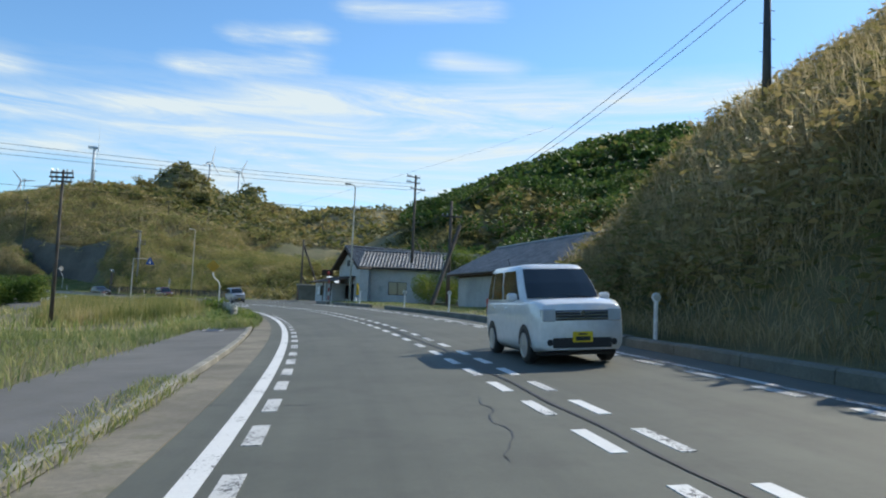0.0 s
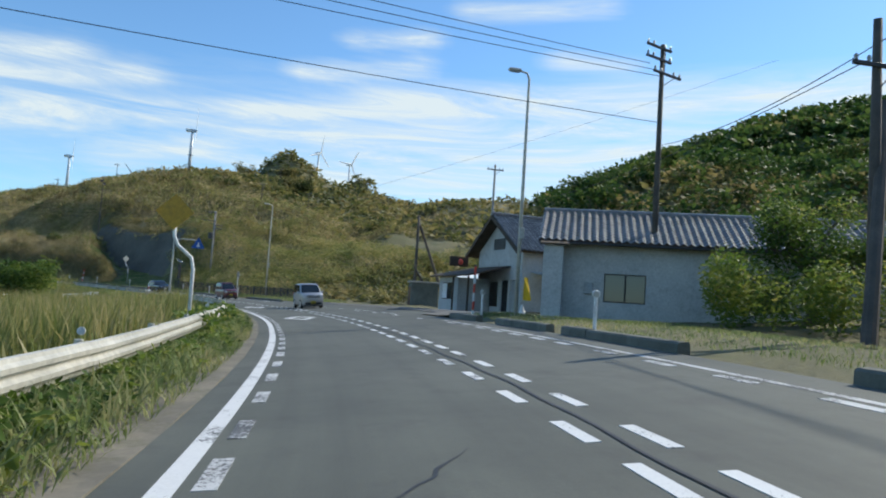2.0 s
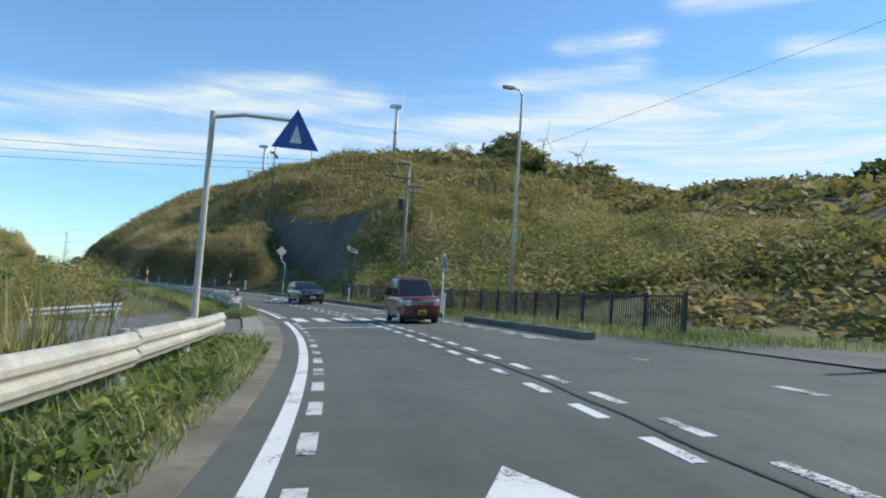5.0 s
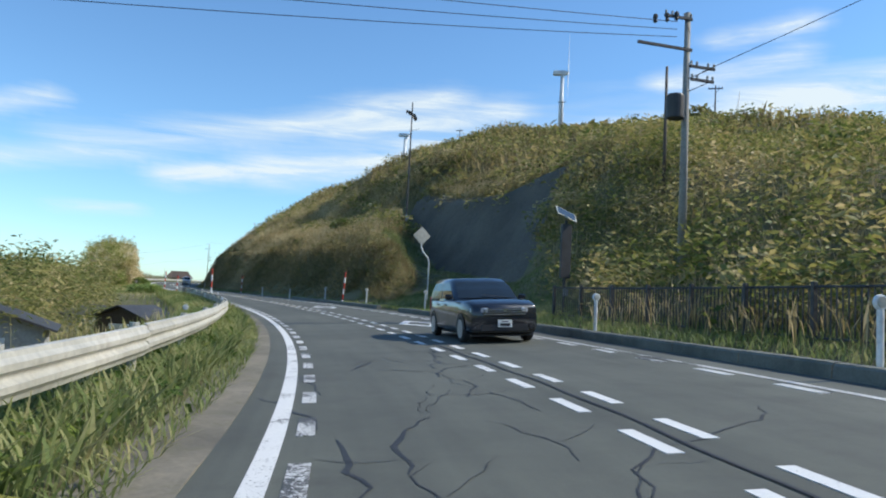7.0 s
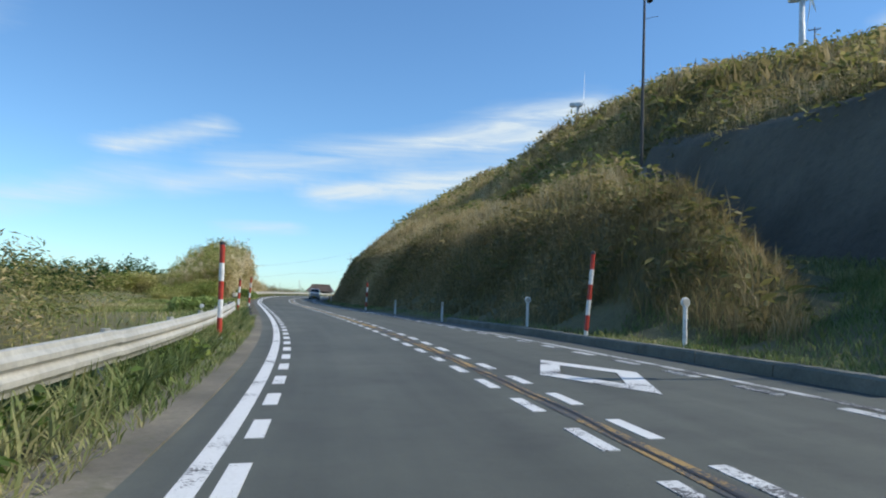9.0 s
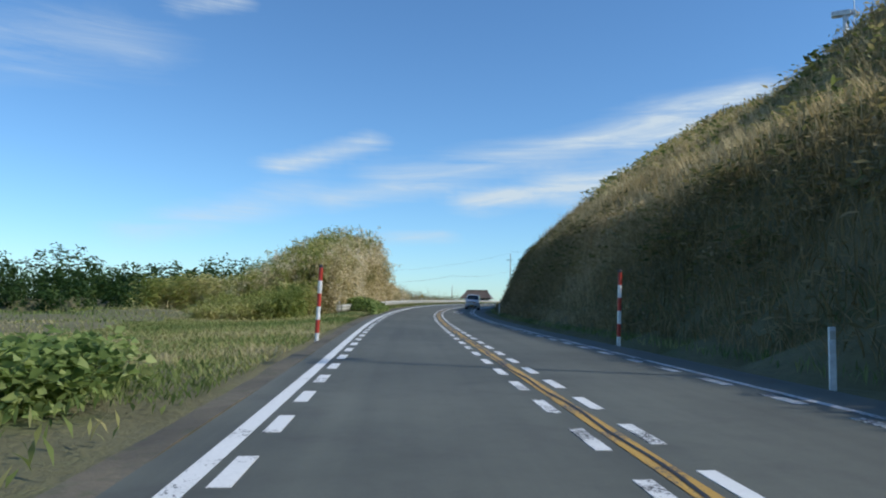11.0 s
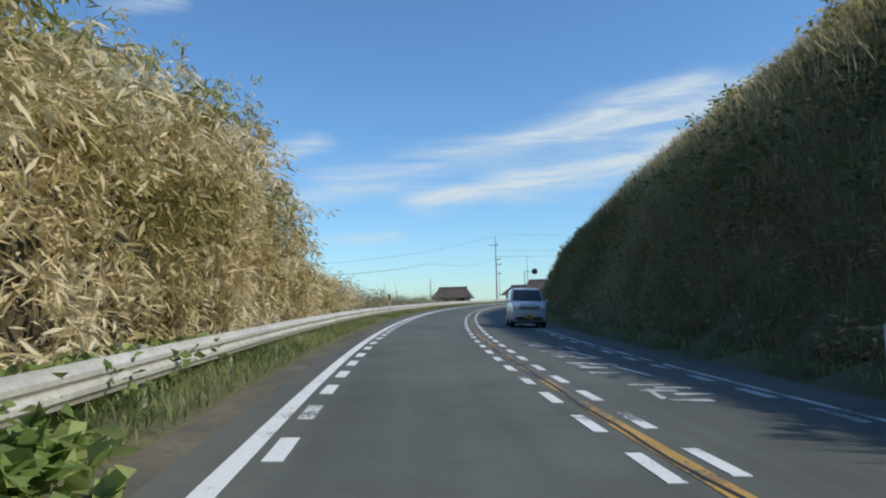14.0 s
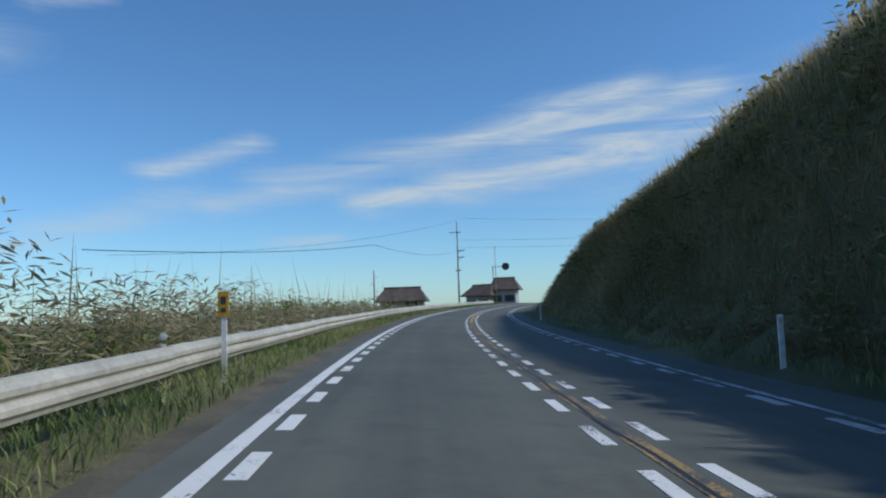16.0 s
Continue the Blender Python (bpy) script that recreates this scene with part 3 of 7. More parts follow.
# writing on the far lane, too worn to read: plain bars
word = thing("lane_writing", at(248, 1.4, 0.004), head(248), "worn white road writing as bars on shaded asphalt", "road marking")
bpy.context.view_layer.update()
flat, upright, slant = (slab_mesh("bar", w, l, 0.006, WORN_MARK) for w, l in ((0.5, 0.16), (0.09, 1.0), (0.09, 1.7)))
for me, s, u, turn in ((flat, 250.75, 1.12, 0), (flat, 250.1, 1.2, 0), (flat, 249.7, 1.15, 0), (flat, 249.3, 1.3, 0), (slant, 249.5, 1.79, 3), (upright, 249.5, 1.5, 8),
                       (flat, 247.9, 1.15, 0), (flat, 247.85, 1.5, 0), (flat, 247.2, 1.25, 0), (slant, 247.1, 1.68, 6), (flat, 246.55, 1.15, 0), (flat, 246.15, 1.6, 0), (upright, 246.7, 1.1, -4),
                       (flat, 244.95, 1.15, 0), (flat, 244.75, 1.55, 0), (upright, 244.5, 1.05, 10), (flat, 244.1, 1.2, 0), (slant, 243.6, 1.7, 5), (flat, 243.2, 1.15, 0),
                       (flat, 241.6, 1.3, 0), (flat, 241.3, 1.55, 0), (flat, 241.0, 1.25, 0), (flat, 240.65, 1.6, 0), (upright, 240.7, 1.1, -6), (flat, 240.1, 1.35, 0)):
    ob = new("bar", me)
    ob.parent = word
    ob.matrix_parent_inverse = word.matrix_world.inverted()
    ob.matrix_world = lay(s, u, 0.007, turn)
# seam, joint and cracks
rnd = random.Random(7)


def crack(s0, u0, way, length, width, name="crack"):
    g, s, u, a = Geo(), s0, u0, way
    left, right = [], []
    n = max(4, int(length / 0.22))
    for k in range(n + 1):
        w = width * (0.35 + 0.65 * math.sin(math.pi * (k + 0.4) / (n + 0.8))) * rnd.uniform(0.6, 1.3)
        left.append(at(s - math.sin(a) * w, u - math.cos(a) * w, 0.0035))
        right.append(at(s + math.sin(a) * w, u + math.cos(a) * w, 0.0035))
        s += math.cos(a) * 0.22
        u -= math.sin(a) * 0.22
        a += rnd.uniform(-0.75, 0.75)
        a += (way - a) * 0.3
    g.grid([[p, q] for p, q in zip(left, right)])
    return g


seam = Geo()
line = [(s, 0.03 * math.sin(s * 0.6) + 0.02 * math.sin(s * 2.3)) for s in np.arange(-40, 300, 0.5)]
seam.grid([[at(s, u - 0.08, 0.009), at(s, u - 0.04, 0.009)] for s, u in line])
part("seam", seam, TAR, road)
cracks = Geo()
for _ in range(30):
    s = rnd.choice((rnd.uniform(4, 45), rnd.uniform(105, 142), rnd.uniform(105, 142)))
    g = crack(s, rnd.uniform(-2.6, -0.5), rnd.choice((0, 0.4, 1.5, -0.5)), rnd.uniform(1.0, 4.5), rnd.uniform(0.006, 0.018))
    cracks.add(g.v, g.f)
for _ in range(12):
    g = crack(rnd.uniform(180, 222), rnd.uniform(-2.6, 2.6), rnd.choice((0, 0.3, 1.5)), rnd.uniform(1, 4), 0.008)
    cracks.add(g.v, g.f)
for s, w in ((23.5, 0.02), (58.0, 0.02), (118.5, 0.02), (146.2, 0.03), (146.6, 0.02)):
    g = crack(s, -3.6, -1.57, 7.2, w)
    cracks.add(g.v, g.f)
part("cracks", cracks, TAR, road)
# dark cracks that wander along the lane and branch
for s0, s1, u0 in ((107, 113, -1.0), (109, 114, -2.5), (119, 128, -1.9), (121, 133, -0.75), (124, 131, -2.55), (128, 140, -1.2), (131, 136, -0.5), (20, 34, -2.2), (28, 33, -1.0), (131, 137, 2.1)):
    s, u = s0, u0
    while s < s1:
        mend = Geo()
        l = rnd.uniform(1.4, 2.6)
        thick = rnd.choice((0.008, 0.014, 0.024))
        g = crack(s, u, rnd.uniform(-0.25, 0.25), l, thick)
        mend.add(g.v, g.f)
        for k in range(rnd.randint(0, 2)):
            g = crack(s + rnd.uniform(0, l), u + rnd.uniform(-0.1, 0.1), rnd.choice((-1.3, -0.8, 0.8, 1.3)) + rnd.uniform(-0.3, 0.3), rnd.uniform(0.4, 1.3), thick * rnd.uniform(0.4, 0.9))
            mend.add([(x, y, z + 0.0012 * (k + 1)) for x, y, z in g.v], g.f)
        part("tar_patch", mend, TAR, road)
        s += l * rnd.uniform(0.7, 1.2)
        u = u0 + rnd.uniform(-0.35, 0.35)

# ---------------------------------------------------------------- kerbs, gutter, side paths
GUTTER_PROFILE = ((-3.78, -0.06), (-3.78, 0.012), (-4.45, 0.03), (-4.47, -0.15))


def strip(name, s0, s1, profile, material, label, category, step=1.0, jitter=0.0):
    """A long moulded strip with a cross-section of (u, height) pairs, with its ends closed."""
    g = Geo()
    n = max(1, int((s1 - s0) / step))
    rows = []
    for i in range(n + 1):
        s = s0 + (s1 - s0) * i / n
        rows.append([at(s, u + (left_line(s) + 3.35 if u < 0 else 0), h + (rnd.uniform(-jitter, jitter) if k in (1, 2) else 0)) for k, (u, h) in enumerate(profile)])
    g.grid(rows)
    k = len(profile)
    g.f += [tuple(range(k)), tuple(len(g.v) - 1 - i for i in range(k))]
    return tagged(g.make(name, material), label, category, kind="structure")


EARTH = surface("verge_earth", (0.075, 0.066, 0.048), (0.155, 0.132, 0.092), fine=14, coarse=0.9, rough=0.95, bump=0.8, depth=0.02, stain=(0.06, 0.075, 0.03), stain_amount=0.8)
SAND = surface("sandy_gutter", (0.13, 0.118, 0.092), (0.25, 0.222, 0.17), fine=14, coarse=0.7, rough=0.95, bump=0.6, depth=0.012, stain=(0.10, 0.10, 0.05), stain_amount=0.8)
strip("gutter", 33, 104, GUTTER_PROFILE, SAND, "dirty concrete road gutter covered with sand", "gutter", jitter=0.02)
strip("gutter", 121, 186, GUTTER_PROFILE, SAND, "dirty concrete road gutter covered with sand", "gutter", jitter=0.02)
strip("gutter", 186, 398, ((-3.78, -0.06), (-3.78, 0.004), (-4.12, 0.0), (-4.4, -0.2)), EARTH, "strip of bare sandy earth beside the asphalt", "verge", jitter=0.02)
strip("gutter", -40, 33, ((-3.78, -0.06), (-3.78, 0.008), (-4.36, 0.014), (-4.38, -0.2)), SAND, "dirty concrete road gutter covered with sand", "gutter", jitter=0.012)
strip("gutter", 104, 121, ((-3.78, -0.06), (-3.78, 0.012), (-4.3, 0.02), (-4.32, -0.1)), SAND, "dirty concrete road gutter covered with sand", "gutter", jitter=0.01)
KERB = ((3.7, -0.1), (3.715, 0.165), (3.75, 0.2), (3.92, 0.2), (3.95, 0.165), (3.97, -0.15))


def kerb_run(s0, s1, profile=KERB, material=None, length=2.0, name="kerb", label="weathered grey concrete kerb beside the road"):
    """A row of kerb stones with open joints."""
    run = thing(name, at((s0 + s1) / 2, profile[2][0]), head((s0 + s1) / 2), label, "kerb", "kerbs")
    run["kind"] = "structure"
    bpy.context.view_layer.update()
    s, n = s0, len(profile)
    while s < s1 - 0.3:
        e = min(s + length, s1)
        g = Geo()
        tilt = rnd.uniform(-0.012, 0.012)
        rows = [[at(x, u, h + (tilt if h > 0 else 0)) for u, h in profile] for x in (s + 0.012, (s + e) / 2, e - 0.012)]
        g.grid(rows)
        g.f += [tuple(range(n)), tuple(len(g.v) - 1 - i for i in range(n))]
        ob = part("kerb_stone", g, material or KERB_GREY, None)
        ob.parent = run
        ob.matrix_parent_inverse = run.matrix_world.inverted()
        s = e
    return run


for a, b in ((-6, 43), (47, 52.5), (53.5, 57.9), (60, 63.5), (104, 114.9), (118.4, 155.4), (159.3, 181)):
    kerb_run(a, b)

# side paths on the left
g = Geo()
g.grid([[at(s, -4.45, 0.0), at(s, -5.4, -0.01), at(s, -6.25 - 0.35 * math.sin(s * 0.11) ** 2, -0.04)] for s in np.arange(-30, 29.5, 1.0)])
tagged(g.make("side_path", OLD_ASPHALT), "pale grey asphalt side path along the road", "path", kind="structure")
g = Geo()
rows = []
for i in range(15):
    u = -4.9 - 1.05 * i
    row = []
    for k in range(13):
        p = at(101.5 + (1.33 - 0.02 * i) * k, u, 0.035)
        if i > 1:
            p.z = float(ground_height(np.array([p.x]), np.array([p.y]))[0]) + 0.07
        row.append(p)
    rows.append(row)
g.grid(rows)
tagged(g.make("driveway", OLD_ASPHALT), "cracked grey asphalt driveway sloping down from the road", "driveway", kind="structure")
g = Geo()
rows = []
for i in range(13):
    s = 116 + 1.7 * i
    row = []
    for u in (-7.3, -8.2, -9.4):
        p = at(s, u - 0.09 * i)
        row.append((p.x, p.y, float(ground_height(np.array([p.x]), np.array([p.y]))[0]) + 0.05))
    rows.append(row)
g.grid(rows)
tagged(g.make("lane", OLD_ASPHALT), "pale grey lane running down beside the road", "lane", kind="structure")
BROKEN = surface("broken_concrete", (0.20, 0.19, 0.16), (0.36, 0.34, 0.29), fine=16, coarse=1.3, rough=0.92, bump=0.6, depth=0.015, stain=(0.10, 0.105, 0.06), stain_amount=0.9)
strip("apron", 105, 120, ((-4.3, -0.05), (-4.3, 0.03), (-4.95, 0.05), (-4.97, -0.15)), BROKEN, "broken pale concrete apron strip beside the road", "apron", jitter=0.02)
kerb_run(-30, 29, ((-4.37, -0.05), (-4.375, 0.05), (-4.40, 0.06), (-4.52, 0.055), (-4.53, -0.1)), BROKEN, 3.0, "path_edging", "pale worn concrete edging beside the side path")
# a faded blue bay with white edges at the end of the side path
for u0, u1, m in ((-5.85, -5.43, FADED_BLUE), (-5.42, -5.3, WORN_MARK), (-5.98, -5.86, WORN_MARK)):
    ribbon("bay_mark", 25.4, 28.2, u0, u1, 0.004, m, label="faded blue painted bay with white edges on the path", category="road marking", kind="structure")
# forecourt of the houses
g = Geo()
g.grid([[at(s, u, 0.012 if u < 5 else 0.03) for u in (4.0 if s < 69.5 else 5.1, 6.5, 9.0, 12.5)] for s in np.arange(66, 104, 1.0)])
tagged(g.make("forecourt", OLD_ASPHALT), "worn grey paved forecourt in front of the houses", "forecourt", kind="structure")

# ---------------------------------------------------------------- guard rails
RAIL_S = (33, 45, 60, 103, 121, 141, 150, 181, 222, 236, 262, 400)


def rail_u(s):
    """Where the face of the guard rail runs."""
    return float(np.interp(s, RAIL_S, (-5.1, -5.15, -5.0, -5.0, -5.0, -5.0, -4.85, -4.75, -5.75, -5.05, -5.1, -5.1)))


def rail_lift(s):
    return float(np.interp(s, RAIL_S, (-0.06, -0.05, 0.12, 0.06, 0.08, 0.1, 0.03, 0.0, -0.18, -0.17, -0.18, -0.16)))


W_PROFILE = [(0.0, 0.36), (0.035, 0.37), (0.05, 0.41), (0.085, 0.45), (0.085, 0.50), (0.045, 0.535), (0.04, 0.55), (0.045, 0.565), (0.085, 0.60), (0.085, 0.65), (0.05, 0.69), (0.035, 0.73), (0.0, 0.74)]


def guard_rail(s0, s1, lift=0.0, label="weathered pale steel guard rail on posts above the verge"):
    rail = thing("guard_rail", at((s0 + s1) / 2, rail_u((s0 + s1) / 2)), head((s0 + s1) / 2), label, "guard rail", "guard rails")
    bpy.context.view_layer.update()
    inv = rail.matrix_world.inverted()

    def under(ob):
        ob.parent = rail
        ob.matrix_parent_inverse = inv

    n = max(1, round((s1 - s0) / 4.0))
    for i in range(n):
        a, b = s0 + (s1 - s0) * i / n, s0 + (s1 - s0) * (i + 1) / n
        k = 4
        dz = rnd.uniform(-0.012, 0.012)
        cut = [a + (b - a) * j / k for j in range(k + 1)]
        front = [[at(x, rail_u(x) + du, h + rail_lift(x) + lift + dz) for du, h in W_PROFILE] for x in cut]
        back = [[at(x, rail_u(x) + du - 0.012, h + rail_lift(x) + lift + dz) for du, h in W_PROFILE] for x in cut]
        g = Geo().grid(front)
        g.grid([r[::-1] for r in back])
        w = len(W_PROFILE)
        top = Geo()
        for j in range(k):
            g.add([front[j][-1], front[j + 1][-1], back[j + 1][-1], back[j][-1]], [(0, 1, 2, 3)])
            g.add([front[j][0], front[j + 1][0], back[j + 1][0], back[j][0]], [(3, 2, 1, 0)])
        under(part("beam", g, GALVANISED, None, smooth=False))
        p = Geo()
        mid = (a + 0.06)
        ru, rl = rail_u(mid), lift + rail_lift(mid)
        p.tube([at(mid, ru - 0.12, -0.9), at(mid, ru - 0.12, 0.76 + rl)], 0.057, 10)
        under(part("post", p, GALVANISED, None))
        c = Geo().box(-0.05, -0.05, -0.06, 0.05, 0.08, 0.06)
        ob = part("bracket", c, GALVANISED, None)
        under(ob)
        ob.matrix_world = lay(mid, ru - 0.04, 0.55 + rl)
        if i % 3 == 0:
            e = Geo().lathe([(0.0, 0), (0.05, 0.0), (0.05, 0.02), (0.0, 0.025)], 12, lay(mid, ru - 0.1, 0.86 + rl) @ Matrix.Rotation(radians(90), 4, "X"))
            under(part("reflector", e, PLASTIC_WHITE, None, "round white reflector disc"))
    # turned end
    for s, sign in ((s0, -1), (s1, 1)):
        rows = []
        for j in range(6):
            a = j / 5 * 1.5
            rows.append([at(s + sign * 0.28 * math.sin(a), rail_u(s) - 0.28 * (1 - math.cos(a)) + du * 0.5, h + lift + rail_lift(s)) for du, h in W_PROFILE])
        g = Geo().grid(rows)
        g.grid([[p + Vector((0, 0, 0.0)) for p in r[::-1]] for r in rows])
        under(part("end_piece", g, GALVANISED, None))
    return rail


PLASTIC_WHITE = surface("white_plastic", (0.68, 0.68, 0.66), (0.80, 0.80, 0.78), fine=9, coarse=2.0, rough=0.5, bump=0.05, stain=(0.4, 0.38, 0.33), stain_amount=0.4)
guard_rail(33, 103)
guard_rail(121.5, 181)
guard_rail(224.4, 380, label="weathered pale steel guard rail beside grass and bamboo")


# ---------------------------------------------------------------- posts along the road
RED = surface("red_paint", (0.42, 0.035, 0.02), (0.55, 0.06, 0.035), fine=9, coarse=2, rough=0.5, bump=0.05, stain=(0.3, 0.1, 0.07), stain_amount=0.4)
DARK_STEEL = surface("dark_steel", (0.03, 0.03, 0.032), (0.06, 0.06, 0.062), fine=14, coarse=2, rough=0.6, bump=0.1)


def delineator(s, u, h=1.0):
    z = float(ground_height(np.array([at(s, u).x]), np.array([at(s, u).y]))[0])
    p = at(s, u)
    d = thing("delineator", (p.x, p.y, z - 0.1), head(s), "white roadside delineator post with round reflector", "delineator", "delineators")
    part("post", Geo().tube([(0, 0, 0), (0, 0, h)], 0.045, 12), PLASTIC_WHITE, d)
    m = Matrix.Translation((0, 0.03, h + 0.09)) @ Matrix.Rotation(radians(90), 4, "X")
    part("rim", Geo().lathe([(0.0, 0.0), (0.095, 0.0), (0.1, 0.01), (0.1, 0.05), (0.09, 0.06), (0.0, 0.06)], 18, m), PLASTIC_WHITE, d)
    m = Matrix.Translation((0, -0.032, h + 0.09)) @ Matrix.Rotation(radians(90), 4, "X")
    part("lens", Geo().lathe([(0.0, 0.0), (0.075, 0.0), (0.07, 0.008), (0.0, 0.012)], 18, m), GALVANISED, d, "round glass reflector")


for s, u in ((14.3, 4.55), (32.6, 4.5), (41.1, 4.45), (51.6, 4.2), (63.0, 4.9), (119.1, 4.2), (128.1, 4.15), (137.3, 4.5), (155.9, 5.3), (165.8, 5.0), (173.4, 4.3)):
    delineator(s, u)


def thin_post(s, u, h, name="marker_post"):
    p = at(s, u)
    z = float(ground_height(np.array([p.x]), np.array([p.y]))[0])
    d = thing(name, (p.x, p.y, z - 0.1), head(s), "slim white marker post at the foot of the slope", "marker post", "marker posts")
    part("post", Geo().box(-0.05, -0.02, 0, 0.05, 0.02, h, 0.006), PLASTIC_WHITE, d)
    part("reflector", Geo().box(-0.035, -0.024, h - 0.18, 0.035, -0.02, h - 0.06), GALVANISED, d, "small reflector plate")


for s, u, h in ((183.6, 4.2, 0.9), (194.0, 4.2, 0.9), (147.0, 5.1, 1.1), (241.4, 4.7, 1.0), (275.0, 4.4, 1.1), (310, 4.4, 1.0)):
    thin_post(s, u, h)


def snow_pole(s, u, h=2.0, lean=0.0, group="snow poles"):
    p = at(s, u)
    z = float(ground_height(np.array([p.x]), np.array([p.y]))[0])
    d = thing("snow_pole", (p.x, p.y, z - 0.15), head(s), "red and white banded snow marker pole beside the road", "snow pole", group)
    d.rotation_euler = (radians(rnd.uniform(-1, 1)), radians(lean), radians(head(s)))
    n = 6
    for i in range(n):
        z0, z1 = (h + 0.15) * i / n, (h + 0.15) * (i + 1) / n
        part("band", Geo().tube([(0, 0, z0), (0, 0, z1)], 0.055, 12), PLASTIC_WHITE if i % 2 == 0 else RED, d, "white band" if i % 2 == 0 else "red band")
    part("cap", Geo().lathe([(0.06, h + 0.15), (0.06, h + 0.2), (0.02, h + 0.23)], 12), DARK_STEEL, d)


for s, u, h, lean in ((65, 5.2, 2.1, 0), (169.4, 4.4, 2.2, 4), (203.3, 4.0, 1.95, 1), (168.4, -4.4, 2.2, -1.5), (187.7, -4.7, 1.6, 1), (203.0, -4.1, 1.9, 1.5)):
    snow_pole(s, u, h, lean)


# ---------------------------------------------------------------- plants
def blades(places, height, width, lean, seed, droop=0.35):
    """Bent blades of grass, as number arrays: one blade at each place."""
    r = np.random.RandomState(seed)
    n = len(places)
    a = r.uniform(0, 6.2832, n)
    h = height * r.uniform(0.55, 1.25, n)
    w = width * r.uniform(0.6, 1.3, n)
    out = np.stack([np.cos(a), np.sin(a), np.zeros(n)], 1)
    side = np.stack([-np.sin(a), np.cos(a), np.zeros(n)], 1)
    reach = (lean * r.uniform(0.2, 1.2, n) * h)[:, None]
    top = places + out * reach + np.array([0, 0, 1]) * (h * (1 - droop * 0.3))[:, None]
    mid = places + out * reach * 0.3 + np.array([0, 0, 1]) * (h * 0.5)[:, None]
    wv = side * w[:, None] * 0.5
    v = np.stack([places, mid + wv, top, mid - wv], 1).reshape(-1, 3)
    b = np.arange(n)[:, None] * 4
    t = np.concatenate([b + [0, 1, 3], b + [1, 2, 3]])
    return v, t


def leaves(places, size, seed, aspect=0.45, flat=0.5, hang=0.0):
    """Folded leaves of any bearing, as number arrays."""
    r = np.random.RandomState(seed)
    n = len(places)
    a, e = r.uniform(0, 6.2832, n), r.uniform(-0.5, 1.0, n) * flat - hang
    l = size * r.uniform(0.55, 1.3, n)
    d = np.stack([np.cos(a) * np.cos(e), np.sin(a) * np.cos(e), np.sin(e)], 1)
    roll = r.uniform(-1.1, 1.1, n)
    s0 = np.stack([-np.sin(a), np.cos(a), np.zeros(n)], 1)
    u0 = np.cross(d, s0)
    side = s0 * np.cos(roll)[:, None] + u0 * np.sin(roll)[:, None]
    up = np.cross(d, side)
    w = (l * aspect * 0.5)[:, None]
    ln = l[:, None]
    v = np.stack([places, places + d * ln * 0.45 + side * w + up * w * 0.35, places + d * ln, places + d * ln * 0.45 - side * w + up * w * 0.35], 1).reshape(-1, 3)
    b = np.arange(n)[:, None] * 4
    return v, np.concatenate([b + [0, 1, 2], b + [0, 2, 3]])


def joined(*sets):
    vs, ts, n = [], [], 0
    for v, t in sets:
        vs.append(v)
        ts.append(t + n)
        n += len(v)
    return np.concatenate(vs), np.concatenate(ts)


def spots(s0, s1, u0, u1, count, seed, lift=0.0, power=1.0):
    """Places strewn over the ground between stations and distances from the seam."""
    r = np.random.RandomState(seed)
    s = r.uniform(s0, s1, count)
    u = u0 + (u1 - u0) * r.uniform(0, 1, count) ** power
    x, y, h = np.interp(s, RS, RX), np.interp(s, RS, RY), np.interp(s, RS, RH)
    px, py = x + u * np.cos(h), y + u * np.sin(h)
    return np.stack([px, py, ground_height(px, py) + lift], 1), s, u


def clumped(centres, spread, rise, per, seed, squash=1.0):
    """Several places round each centre, as in a bush."""
    r = np.random.RandomState(seed)
    n = len(centres)
    d = r.normal(0, 1, (n, per, 3))
    d /= np.linalg.norm(d, axis=2)[:, :, None] + 1e-6
    d *= (r.uniform(0.25, 1, (n, per)) ** 0.45)[:, :, None]
    d[:, :, 2] = d[:, :, 2] * rise * squash
    d[:, :, :2] *= spread
    return (centres[:, None, :] + d).reshape(-1, 3)


HILL_GRASS = leafy("hill_grass", [(0.05, (0.120, 0.105, 0.045)), (0.3, (0.215, 0.175, 0.078)), (0.55, (0.345, 0.270, 0.132)), (0.78, (0.500, 0.395, 0.215)), (1.0, (0.640, 0.520, 0.320))], 0.05)
HILL_LEAF = leafy("hill_leaf", [(0.05, (0.058, 0.074, 0.024)), (0.35, (0.135, 0.145, 0.045)), (0.6, (0.245, 0.215, 0.078)), (0.85, (0.380, 0.300, 0.125)), (1.0, (0.500, 0.385, 0.190))], 0.06)
VERGE = leafy("verge_grass", [(0.05, (0.088, 0.132, 0.038)), (0.4, (0.195, 0.248, 0.080)), (0.75, (0.340, 0.345, 0.145)), (1.0, (0.500, 0.430, 0.210))], 0.25)
FIELD = leafy("field_grass", [(0.05, (0.125, 0.180, 0.045)), (0.4, (0.260, 0.305, 0.085)), (0.65, (0.430, 0.385, 0.160)), (1.0, (0.600, 0.500, 0.290))], 0.16)
BAMBOO = leafy("bamboo_leaf", [(0.05, (0.170, 0.175, 0.045)), (0.22, (0.340, 0.285, 0.095)), (0.42, (0.600, 0.490, 0.250)), (0.65, (0.800, 0.690, 0.440)), (1.0, (0.880, 0.810, 0.610))], 0.3)
YOUNG_BAMBOO = leafy("young_bamboo", [(0.05, (0.130, 0.180, 0.035)), (0.4, (0.300, 0.325, 0.075)), (0.7, (0.500, 0.450, 0.165)), (1.0, (0.680, 0.580, 0.320))], 0.2)
